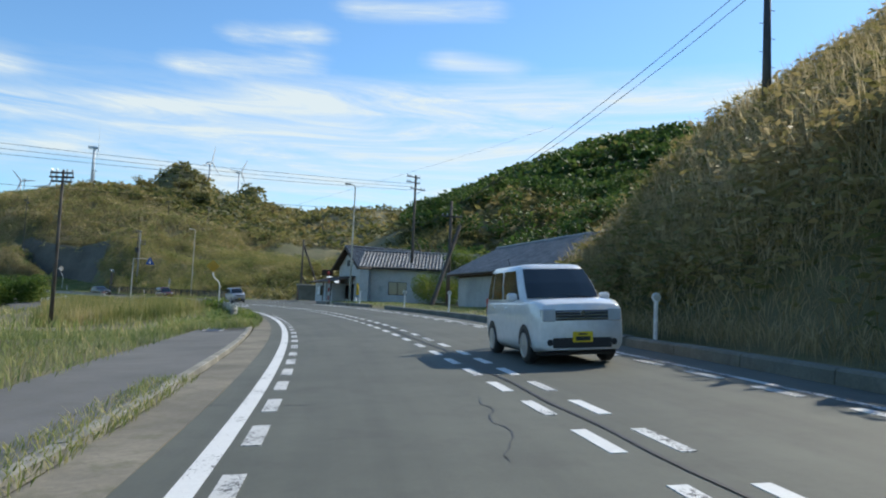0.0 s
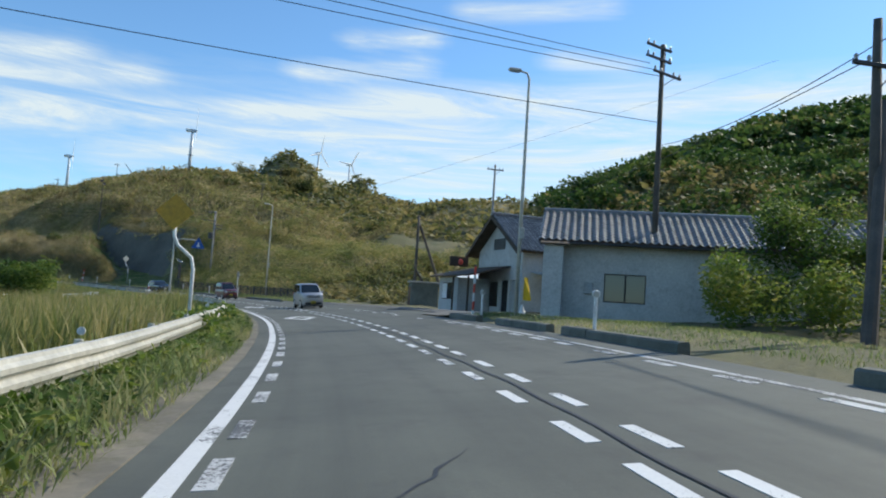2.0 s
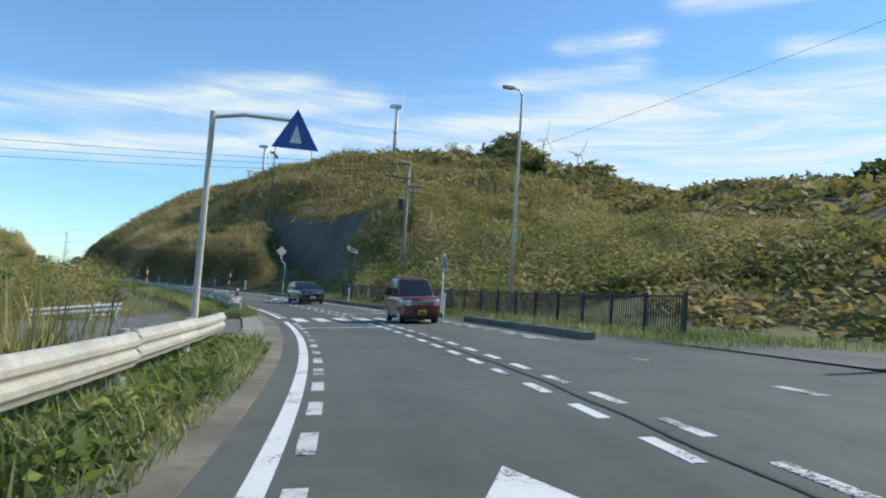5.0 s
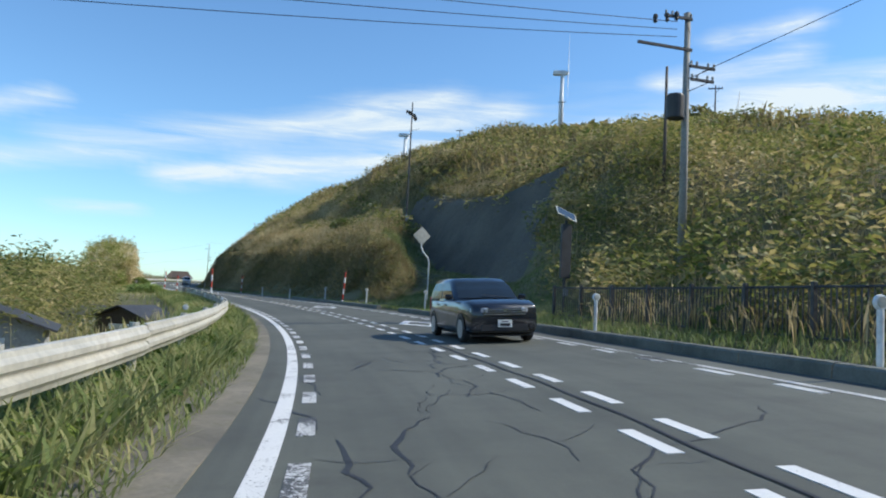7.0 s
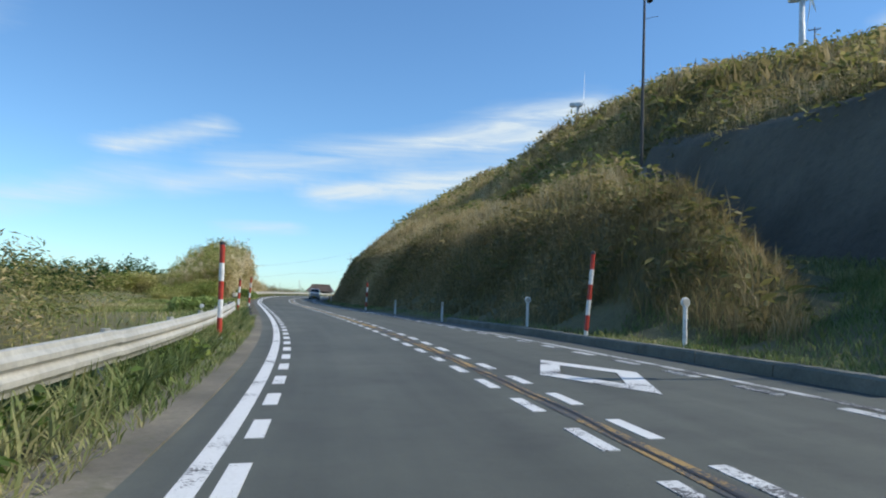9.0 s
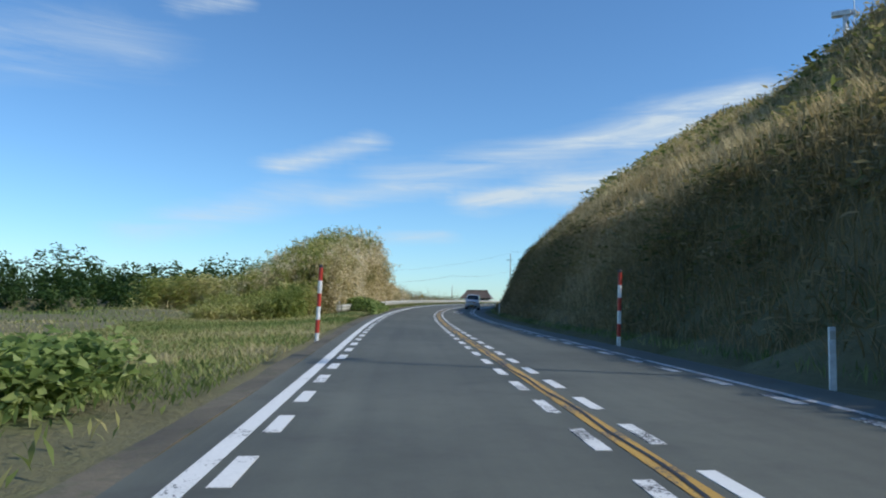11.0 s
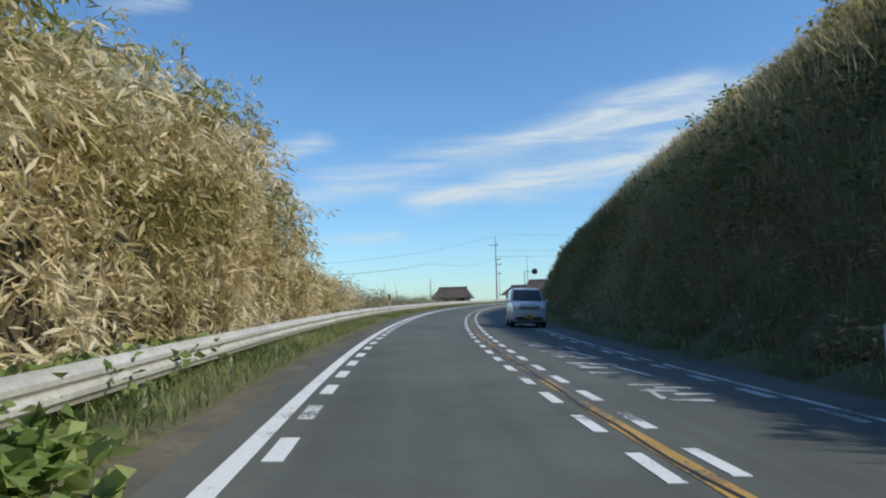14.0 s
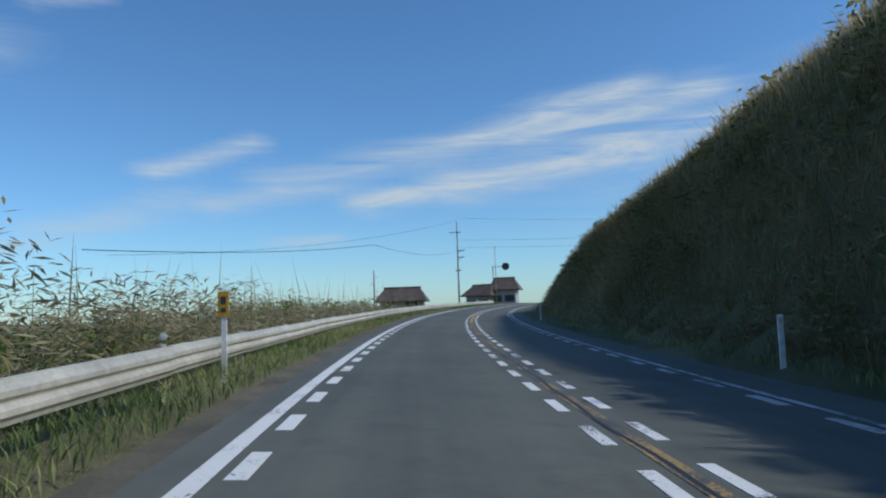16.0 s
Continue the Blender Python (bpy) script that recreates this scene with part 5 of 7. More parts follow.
RUST = surface("rusty_sheet", (0.16, 0.07, 0.035), (0.28, 0.14, 0.07), fine=12, coarse=1.2, rough=0.85, bump=0.3)


def lot(x, y):
    return float(ground_height(np.array([x]), np.array([y]))[0])


def roof_slope(parent, length, eave, ridge, x0, n_across, name="roof"):
    """One slope of a tiled roof in the house's frame: x along the ridge, eave and ridge as (y, z). Rows of curved tiles as its pieces."""
    (ya, za), (yb, zb) = eave, ridge
    slope = math.hypot(yb - ya, zb - za)
    rows_n = max(3, int(round(slope / 0.3)))
    base = part(name, Geo().sheet([(x0, ya, za), (x0 + length, ya, za), (x0 + length, yb, zb), (x0, yb, zb)], -0.08, (0, -(zb - za) * (1 if yb > ya else -1), abs(yb - ya))), TIMBER, parent)
    w = length / n_across
    g = Geo()
    seg = 7
    for r in range(2):
        pts = []
        for k in range(seg):
            f = k / (seg - 1)
            pts.append((-w / 2 + w * f, 0.0 + r * (slope / rows_n) * 1.12, 0.05 * math.sin(f * math.pi * 2 - 0.6) + 0.03 * (1 - r)))
        g.v += pts
    g.f += [(k, k + 1, seg + k + 1, seg + k) for k in range(seg - 1)]
    low = [(x, y, z - 0.03) for x, y, z in g.v[:seg]]
    n = len(g.v)
    g.v += low
    g.f += [(n + k, n + k + 1, k + 1, k) for k in range(seg - 1)]
    me = bpy.data.meshes.new("roof_tile")
    me.from_pydata(g.v, [], g.f)
    me.materials.append(TILE)
    d = Vector((0, yb - ya, zb - za)).normalized()
    nrm = Vector((1, 0, 0)).cross(d)
    if nrm.z < 0:
        nrm = -nrm
    xax = d.cross(nrm)
    for r in range(rows_n):
        for c in range(n_across):
            p = Vector((x0 + w * (c + 0.5), ya, za)) + d * (slope * r / rows_n) + nrm * 0.05
            ob = new("roof_tile", me)
            ob.parent = base
            ob.matrix_basis = Matrix.Translation(p + nrm * rnd.uniform(-0.004, 0.004)) @ Matrix((xax, d, nrm)).transposed().to_4x4()
    return base


def ridge_cap(parent, x0, x1, y, z):
    g = Geo()
    n = int((x1 - x0) / 0.35)
    for i in range(n):
        a, b = x0 + (x1 - x0) * i / n, x0 + (x1 - x0) * (i + 1) / n
        r = 0.13
        g.tube([(a, y, z + 0.02), (b + 0.03, y, z + 0.02)], [r, r * 0.94], 8)
    g.box(x0 - 0.02, y - 0.16, z - 0.1, x1 + 0.02, y + 0.16, z - 0.02)
    return part("ridge", g, TILE, parent)


def wall_with_holes(x0, x1, z0, z1, holes, t, y):
    """A wall along x at y, t thick, with (x0, z0, x1, z1) openings cut through."""
    xs = sorted({x0, x1, *[h[0] for h in holes], *[h[2] for h in holes]})
    zs = sorted({z0, z1, *[h[1] for h in holes], *[h[3] for h in holes]})
    nx, nz = len(xs), len(zs)

    def solid(i, k):
        if not (0 <= i < nx - 1 and 0 <= k < nz - 1):
            return False
        mx, mz = (xs[i] + xs[i + 1]) / 2, (zs[k] + zs[k + 1]) / 2
        return not any(h[0] < mx < h[2] and h[1] < mz < h[3] for h in holes)

    def at_corner(i, k, back):
        return back * nx * nz + k * nx + i

    g = Geo()
    g.v = [(x, y + t * back, z) for back in (0, 1) for z in zs for x in xs]
    for i in range(nx - 1):
        for k in range(nz - 1):
            if not solid(i, k):
                continue
            c = ((i, k), (i + 1, k), (i + 1, k + 1), (i, k + 1))
            g.f.append(tuple(at_corner(a, b, 0) for a, b in c))
            g.f.append(tuple(at_corner(a, b, 1) for a, b in c[::-1]))
            for (a, b), (d, e), (ni, nk) in ((c[0], c[1], (i, k - 1)), (c[1], c[2], (i + 1, k)), (c[2], c[3], (i, k + 1)), (c[3], c[0], (i - 1, k))):
                if not solid(ni, nk):
                    g.f.append((at_corner(a, b, 1), at_corner(d, e, 1), at_corner(d, e, 0), at_corner(a, b, 0)))
    return g


def window(parent, x0, z0, x1, z1, y, frame_mat, panes=2):
    """A sliding window set into a wall that faces -y."""
    w = part("window", Geo().box(x0, y, z0, x1, y + 0.03, z0 + 0.05).box(x0, y, z1 - 0.05, x1, y + 0.03, z1).box(x0, y, z0 + 0.05, x0 + 0.05, y + 0.03, z1 - 0.05).box(x1 - 0.05, y, z0 + 0.05, x1, y + 0.03, z1 - 0.05), frame_mat, parent)
    for i in range(panes):
        a, b = x0 + (x1 - x0) * i / panes, x0 + (x1 - x0) * (i + 1) / panes
        part("pane", Geo().box(a + 0.055, y + 0.012, z0 + 0.055, b - 0.02, y + 0.018, z1 - 0.055), GLASS, w)
        if i:
            part("mullion", Geo().box(a - 0.02, y - 0.004, z0 + 0.05, a + 0.02, y + 0.028, z1 - 0.05), frame_mat, w)
    return w


# long low house with a tiled roof; its front faces back along the road
z0 = lot(-4, 64.5) - 0.2
ha = thing("house", (-7.3, 64.6, z0), -2, "long low pale-walled house with grey tiled roof", "house")
top = 4.35 - z0
part("wall", wall_with_holes(0, 13.8, 0, top, [(2.4, 1.0, 4.1, 2.2), (8.0, 1.0, 9.6, 2.1)], 0.16, 0), PLASTER, ha)
part("wall", Geo().box(0, 0.16, 0, 0.16, 5.4, top), PLASTER, ha)
part("wall", Geo().box(13.64, 0.16, 0, 13.8, 5.4, top), PLASTER, ha)
part("wall", Geo().box(0.16, 5.24, 0, 13.64, 5.4, top), PLASTER, ha)
for x in (0.02, 13.66):
    part("gable", Geo().sheet([(x, 0.0, top), (x, 5.4, top), (x, 2.7, top + 1.42)], 0.12, (1, 0, 0)), PLASTER, ha)
part("porch_wall", Geo().box(-0.1, -0.9, 0, 0.7, -0.02, top - 0.35, 0.02), PLASTER, ha, "pale projecting wall end")
part("porch_roof", Geo().sheet([(-0.25, -1.05, top - 0.34), (0.9, -1.05, top - 0.34), (0.9, 0.0, top - 0.05), (-0.25, 0.0, top - 0.05)], 0.07, (0, -0.2, 1)), TIMBER, ha)
window(ha, 2.4, 1.0, 4.1, 2.2, 0.06, DARK_STEEL)
window(ha, 8.0, 1.0, 9.6, 2.1, 0.06, DARK_STEEL)
part("meter_box", Geo().box(1.6, -0.12, 1.3, 1.95, 0, 1.8, 0.02), SIDING, ha)
# added sheet behind the windows, room shade painted as its colour
part("shade_sheet", Geo().box(0.3, 1.2, 0.1, 13.4, 1.25, top - 0.1), ROOM_SHADE, ha)
roof_slope(ha, 14.5, (-0.55, top - 0.12), (2.7, top + 1.5), -0.35, 46)
part("back_roof", Geo().sheet([(-0.35, 5.9, top - 0.12), (14.15, 5.9, top - 0.12), (14.15, 2.7, top + 1.5), (-0.35, 2.7, top + 1.5)], 0.1, (0, 0.4, 1)), TILE, ha)
ridge_cap(ha, -0.35, 14.15, 2.7, top + 1.55)
part("gutter_pipe", Geo().tube([(-0.3, -0.6, top - 0.2), (14.1, -0.6, top - 0.2)], 0.05, 8), DARK_STEEL, ha)

# store with ribbed siding nearer the road cutting
p = at(46, 9.6)
z0 = lot(p.x, p.y) - 0.25
hb = thing("storehouse", (p.x, p.y, z0), head(41) - 90, "storehouse with ribbed grey siding and tiled roof", "storehouse")
top = 3.25 - z0
part("wall", Geo().box(0, 0.05, 0, 15, 0.15, top), SIDING, hb)
part("wall", Geo().box(0, 0.15, 0, 0.12, 6.0, top), SIDING, hb)
part("wall", Geo().box(14.88, 0.15, 0, 15, 6.0, top), SIDING, hb)
rib = bpy.data.meshes.new("siding_panel")
gg = Geo().box(-0.24, 0.0, 0.15, 0.24, 0.048, top - 0.25, 0.012)
rib.from_pydata(gg.v, [], gg.f)
rib.materials.append(SIDING)
for i in range(30):
    ob = new("siding_panel", rib)
    ob.parent = hb
    ob.location = (0.26 + 0.5 * i, 0, 0)
part("sill_board", Geo().box(-0.03, -0.03, top - 0.24, 15.03, 0.05, top - 0.12), TIMBER, hb)
part("footing", Geo().box(-0.05, -0.04, 0, 15.05, 0.048, 0.14), CONCRETE, hb)
roof_slope(hb, 16, (-0.7, top - 0.1), (3.0, top + 1.9), -0.6, 44)
part("back_roof", Geo().sheet([(-0.6, 6.6, top - 0.1), (15.4, 6.6, top - 0.1), (15.4, 3.0, top + 1.9), (-0.6, 3.0, top + 1.9)], 0.1, (0, 0.4, 1)), TILE, hb)
part("gable", Geo().sheet([(0.0, 0.1, top), (0.0, 6.0, top), (0.0, 3.0, top + 1.75)], 0.12, (1, 0, 0)), PLASTER, hb)
ridge_cap(hb, -0.6, 15.4, 3.0, top + 1.97)

# gabled house with a shop front, its gable to the road
p = at(75.0, 12.0)
z0 = lot(p.x + 2, p.y + 2) - 0.3
hc = thing("shop_house", (p.x, p.y, z0), head(77.5) + 90 - 180, "white gabled house with dark shop front and tiled roof", "house")
hc.matrix_world = Matrix.Translation((p.x, p.y, z0)) @ Matrix.Rotation(radians(head(77.5)), 4, "Z")
# its frame: x away from the road, y along the road
top, width, deep = 4.6 - z0 + 0.35, 6.8, 8.0
peak = top + 2.0
part("wall", Geo().box(0, 0, 0, deep, 0.15, top), PLASTER, hc)
part("wall", Geo().box(0, width - 0.15, 0, deep, width, top), PLASTER, hc)
part("wall", Geo().box(deep - 0.15, 0.15, 0, deep, width - 0.15, top), PLASTER, hc)
gw = wall_with_holes(-width + 0.15, -0.15, 0, top, [(-2.9, 0.1, -1.9, 2.3), (-1.6, 0.1, -0.7, 2.3), (-5.0, 0.6, -3.4, 2.2)], 0.15, 0)
gw.v = [(y, -x, z) for x, y, z in gw.v]
part("gable_wall", gw, PLASTER, hc)
part("gable", Geo().sheet([(0.0, 0.0, top), (0.0, width, top), (0.0, width / 2, peak)], 0.15, (1, 0, 0)), PLASTER, hc)
part("gable_window", Geo().box(-0.05, 2.6, top + 0.05, 0.0, 4.3, top + 0.75, 0.01), DARK_STEEL, hc, "dark louvred gable window")
# added sheet and doorway panel, both coloured as indoor shade
part("shade_sheet", Geo().box(1.6, 0.3, 0.05, 1.65, width - 0.3, top - 0.2), ROOM_SHADE, hc)
part("doorway_shade", Geo().box(0.05, 1.95, 0.1, 0.09, 2.85, 2.25), ROOM_SHADE, hc, "near-black panel painted as the shade in an open doorway")
part("sliding_door", Geo().box(0.06, 0.75, 0.1, 0.1, 1.55, 2.25, 0.008), SIDING, hc, "pale sliding door")
for ya, yb in ((-0.7, width / 2), (width + 0.7, width / 2)):
    part("roof", Geo().sheet([(-0.7, ya, top - 0.35), (deep + 0.5, ya, top - 0.35), (deep + 0.5, yb, peak + 0.12), (-0.7, yb, peak + 0.12)], 0.09, (0, -1 if ya < yb else 1, 1.6)), TIMBER, hc)
roof_slope(hc, deep + 1.2, (-0.75, top - 0.22), (width / 2, peak + 0.25), -0.7, 30, "tile_bed")
part("far_slope", Geo().sheet([(-0.7, width + 0.75, top - 0.25), (deep + 0.5, width + 0.75, top - 0.25), (deep + 0.5, width / 2, peak + 0.22), (-0.7, width / 2, peak + 0.22)], 0.06, (0, 1, 1.6)), TILE, hc)
ridge_cap(hc, -0.75, deep + 0.55, width / 2, peak + 0.32)
part("bargeboard", Geo().sheet([(-0.72, -0.75, top - 0.5), (-0.72, -0.75, top - 0.22), (-0.72, width / 2, peak + 0.26), (-0.72, width / 2, peak - 0.02)], 0.04, (-1, 0, 0)), TIMBER, hc)
part("bargeboard", Geo().sheet([(-0.72, width + 0.75, top - 0.5), (-0.72, width + 0.75, top - 0.22), (-0.72, width / 2, peak + 0.26), (-0.72, width / 2, peak - 0.02)], 0.04, (-1, 0, 0)), TIMBER, hc)
# lean-to shop front toward the road
part("lean_to_wall", Geo().box(-2.3, 4.6, 0, -0.02, 8.2, 2.35, 0.01), PLASTER, hc)
part("lean_to_roof", Geo().sheet([(-2.9, 1.6, 2.35), (-2.9, 8.7, 2.35), (0.0, 8.7, 3.1), (0.0, 1.6, 3.1)], 0.1, (-0.3, 0, 1)), TIMBER, hc, "dark sheet awning roof")
part("shop_window", Geo().box(-2.34, 5.3, 0.9, -2.31, 7.4, 2.0, 0.005), GLASS, hc, "wide shop window")
part("shop_poster", Geo().box(-2.37, 6.5, 0.95, -2.345, 7.3, 1.95), PLASTIC_WHITE, hc, "white sheet behind the window")
for y in (1.8, 4.4):
    part("awning_post", Geo().box(-2.75, y, 0, -2.65, y + 0.1, 2.36), TIMBER, hc)
part("sign_board", Geo().box(-1.6, 8.3, 3.25, -0.2, 8.4, 3.95, 0.01), TIMBER, hc, "dark weathered sign board")
part("red_lamp", Geo().lathe([(0.02, 3.35), (0.14, 3.4), (0.16, 3.55), (0.14, 3.7), (0.02, 3.75)], 12, Matrix.Translation((-0.9, 8.0, 0))), RED, hc, "round red lamp")
part("canopy", Geo().sheet([(0.6, -2.2, 2.5), (6.0, -2.2, 2.5), (6.0, -0.02, 2.8), (0.6, -0.02, 2.8)], 0.05, (0, -0.2, 1)), SIDING, hc, "white sheet canopy")
for x in (0.8, 5.8):
    part("canopy_post", Geo().tube([(x, -2.0, 0), (x, -2.0, 2.5)], 0.04, 8), DARK_STEEL, hc)

# small block hut, braced pole, far shed
p = at(97.5, 15.2)
hut = thing("hut", (p.x, p.y, lot(p.x, p.y) - 0.2), 20, "small grey concrete block hut beside the road", "hut")
part("wall", Geo().box(-1.25, -1.0, 0, 1.25, 1.0, 2.35, 0.03), KERB_GREY, hut)
part("roof", Geo().box(-1.4, -1.15, 2.354, 1.4, 1.15, 2.5, 0.03), CONCRETE, hut)
part("door", Geo().box(-1.29, -0.4, 0.2, -1.254, 0.4, 1.95, 0.008), RUST, hut)
p = at(104, 27)
shed = thing("shed", (p.x, p.y, lot(p.x, p.y) - 0.3), 30, "low shed with pale blue-white sheet roof", "shed")
part("wall", Geo().box(-3.5, -2, 0, 3.5, 2, 1.7), SIDING, shed)
part("roof", Geo().sheet([(-3.9, -2.5, 1.65), (3.9, -2.5, 1.65), (3.9, 2.4, 2.9), (-3.9, 2.4, 2.9)], 0.06, (0, -0.25, 1)), PLASTIC_WHITE, shed)
# sheds below the road
for s, u, w, l, h, turn, mat, lab in ((173, -10.8, 3.0, 3.4, 0.9, 20, SIDING, "small grey boarded shed below the road"), (145, -11.6, 3.0, 3.0, 1.7, 10, SIDING, "small grey boarded shed below the road"), (160, -8.6, 2.4, 3.2, 0.9, -25, TIMBER, "dark low shed with black sheet roof")):
    p = at(s, u)
    sh = thing("shed", (p.x, p.y, lot(p.x, p.y) - 0.3), head(s) + turn, lab, "shed")
    part("wall", Geo().box(-w / 2, -l / 2, 0, w / 2, l / 2, h), mat, sh)
    part("roof", Geo().sheet([(-w / 2 - 0.3, -l / 2 - 0.3, h - 0.1), (0, -l / 2 - 0.3, h + 0.55), (0, l / 2 + 0.3, h + 0.55), (-w / 2 - 0.3, l / 2 + 0.3, h - 0.1)], 0.06, (-0.4, 0, 1)), DARK_STEEL, sh)
    part("roof", Geo().sheet([(w / 2 + 0.3, -l / 2 - 0.3, h - 0.1), (0, -l / 2 - 0.3, h + 0.55), (0, l / 2 + 0.3, h + 0.55), (w / 2 + 0.3, l / 2 + 0.3, h - 0.1)], 0.06, (0.4, 0, 1)), DARK_STEEL, sh)
    part("gable", Geo().sheet([(-w / 2, -l / 2, h), (w / 2, -l / 2, h), (0, -l / 2, h + 0.5)], 0.05, (0, 1, 0)), mat, sh)
    part("door", Geo().box(-0.5, -l / 2 - 0.04, 0.3, 0.5, -l / 2 - 0.004, h - 0.3, 0.008), PLASTIC_WHITE, sh)


def far_house(s, u, w, l, h, rise, turn, label):
    p = at(s, u)
    hs = thing("far_house", (p.x, p.y, lot(p.x, p.y) - 0.4), head(s) + turn, label, "house", "far houses")
    part("wall", Geo().box(-w / 2, -l / 2, 0, w / 2, l / 2, h), SIDING, hs)
    for sx in (-1, 1):
        part("roof", Geo().sheet([(-w / 2 - 0.8, sx * (l / 2 + 0.8), h - 0.3), (w / 2 + 0.8, sx * (l / 2 + 0.8), h - 0.3), (w / 2 - 0.5, 0, h + rise), (-w / 2 + 0.5, 0, h + rise)], 0.15, (0, sx * 0.4, 1)), BROWN_TILE, hs)
    for sx in (-1, 1):
        part("roof_end", Geo().sheet([(sx * (w / 2 + 0.8), -l / 2 - 0.8, h - 0.3), (sx * (w / 2 + 0.8), l / 2 + 0.8, h - 0.3), (sx * (w / 2 - 0.5), 0, h + rise)], 0.12, (sx * 0.6, 0, 1)), BROWN_TILE, hs)
    part("ridge", Geo().tube([(-w / 2 + 0.3, 0, h + rise + 0.12), (w / 2 - 0.3, 0, h + rise + 0.12)], 0.2, 8), BROWN_TILE, hs)
    for x in (-w / 4, w / 4):
        part("window", Geo().box(x - 0.9, -l / 2 - 0.05, 0.9, x + 0.9, -l / 2 - 0.01, 2.1, 0.01), GLASS, hs)


BROWN_TILE = surface("brown_roof_tile", (0.07, 0.05, 0.035), (0.14, 0.10, 0.07), fine=6, coarse=0.8, rough=0.5, bump=0.3)
far_house(367, -16.7, 6.2, 5, 2.4, 1.7, 10, "distant house with brown tiled hipped roof")
far_house(395, -10.5, 4.6, 4.5, 2.9, 1.7, -12, "distant dark-roofed house beside the bend")
far_house(397, -6.6, 4.6, 5, 3.3, 1.9, 5, "distant dark-roofed house beside the bend")


# ---------------------------------------------------------------- poles, lamps and wires
POLE = surface("pole_concrete", (0.24, 0.23, 0.21), (0.34, 0.33, 0.30), fine=14, coarse=0.7, rough=0.85, bump=0.2, stain=(0.16, 0.15, 0.13), stain_amount=0.5)
WOOD_POLE = surface("pole_timber", (0.06, 0.05, 0.04), (0.12, 0.10, 0.08), fine=16, coarse=1.0, rough=0.85, bump=0.3)
WIRE = surface("wire", (0.012, 0.012, 0.013), (0.022, 0.022, 0.024), fine=3, rough=0.6, bump=0)
PORCELAIN = glossy("insulator", (0.35, 0.36, 0.36), 0.25)


def ground_at(s, u):
    p = at(s, u)
    return Vector((p.x, p.y, lot(p.x, p.y)))


def utility_pole(base, height, turn, arms, label, material=POLE, r=0.15, transformer=False):
    """A tapered pole with cross-arms at (drop from the top, half length, side shift), insulators and steps."""
    d = thing("utility_pole", base - Vector((0, 0, 0.4)), turn, label, "utility pole", "utility poles")
    h = height + 0.4
    part("pole", Geo().tube([(0, 0, 0), (0, 0, h * 0.5), (0, 0, h)], [r, r * 0.82, r * 0.62], 14), material, d, smooth=True)
    for drop, half, shift in arms:
        z = h - drop
        arm = part("cross_arm", Geo().box(shift - half, -0.19, z - 0.05, shift + half, -0.1, z + 0.05, 0.01), DARK_STEEL, d)
        for k in (-0.9, -0.45, 0.45, 0.9):
            x = shift + half * k
            part("insulator", Geo().lathe([(0.02, 0), (0.05, 0.03), (0.035, 0.07), (0.055, 0.1), (0.03, 0.15), (0.01, 0.17)], 10, Matrix.Translation((x, -0.145, z + 0.05))), PORCELAIN, arm)
        part("brace", Geo().tube([(shift + half * 0.5, -0.15, z - 0.05), (0, -0.13, z - 0.5)], 0.018, 6), DARK_STEEL, arm)
    for k in range(5):
        part("step", Geo().tube([(0, 0, h * 0.35 + k * 0.5), (0.3 * (-1) ** k, 0, h * 0.35 + k * 0.5)], 0.012, 6), DARK_STEEL, d)
    if transformer:
        m = Matrix.Translation((-0.5, -0.1, h - 4.2))
        part("transformer", Geo().lathe([(0.02, 0), (0.3, 0.0), (0.33, 0.04), (0.33, 0.85), (0.3, 0.92), (0.1, 0.96), (0.02, 0.97)], 20, m), DARK_STEEL, d, "dark steel transformer drum", smooth=False)
        part("hanger", Geo().box(-0.3, -0.08, h - 3.9, 0.0, 0.08, h - 3.8), DARK_STEEL, d)
        part("side_arm", Geo().box(-2.2, -0.2, h - 1.55, 0.1, -0.12, h - 1.45), DARK_STEEL, d)
        for k, x in enumerate((-0.6, -1.0, -1.5)):
            part("fuse", Geo().lathe([(0.02, -0.2), (0.09, -0.14), (0.06, -0.06), (0.09, 0.0), (0.09, 0.1), (0.02, 0.16)], 10, Matrix.Translation((x, -0.16, h - 0.25 - 0.12 * k))), DARK_STEEL, d)
    return d


def tip(base, height):
    return base + Vector((0, 0, height))


pb, pc = ground_at(62.3, 12.1), ground_at(50, 10.4)
pd = Vector((-12.9, 99.5, lot(-12.9, 99.5)))
pe = ground_at(97.4, 14.2)
pg = ground_at(143.4, 11.2)
utility_pole(pb, 12.6 + RZ[0] * 0 - pb.z + 0.4, head(62) + 20, ((0.25, 0.8, -0.4), (0.75, 0.8, -0.4), (1.3, 0.9, 0.2)), "tall brown utility pole with three short cross-arms", WOOD_POLE)
utility_pole(pc, 8.9 - pc.z, head(50), ((1.2, 0.8, 0),), "dark utility pole leaning on a timber brace", WOOD_POLE, 0.16)
utility_pole(pd, 14.4 - pd.z, head(94) - 10, ((0.5, 0.8, 0), ), "concrete utility pole behind the houses")
braced = utility_pole(pe, 9.3 - pe.z, head(97), (), "dark utility pole held by slanting timber braces", WOOD_POLE, 0.17)
part("slant", Geo().tube([(0.1, 0.1, 9.0 - pe.z), (3.4, -0.4, 0.2)], [0.12, 0.15], 10), WOOD_POLE, braced, "slanting timber brace")
part("slant", Geo().tube([(0.05, 0.0, 4.6 - pe.z), (2.2, -0.9, 0.2)], [0.09, 0.11], 10), WOOD_POLE, braced, "short timber brace")
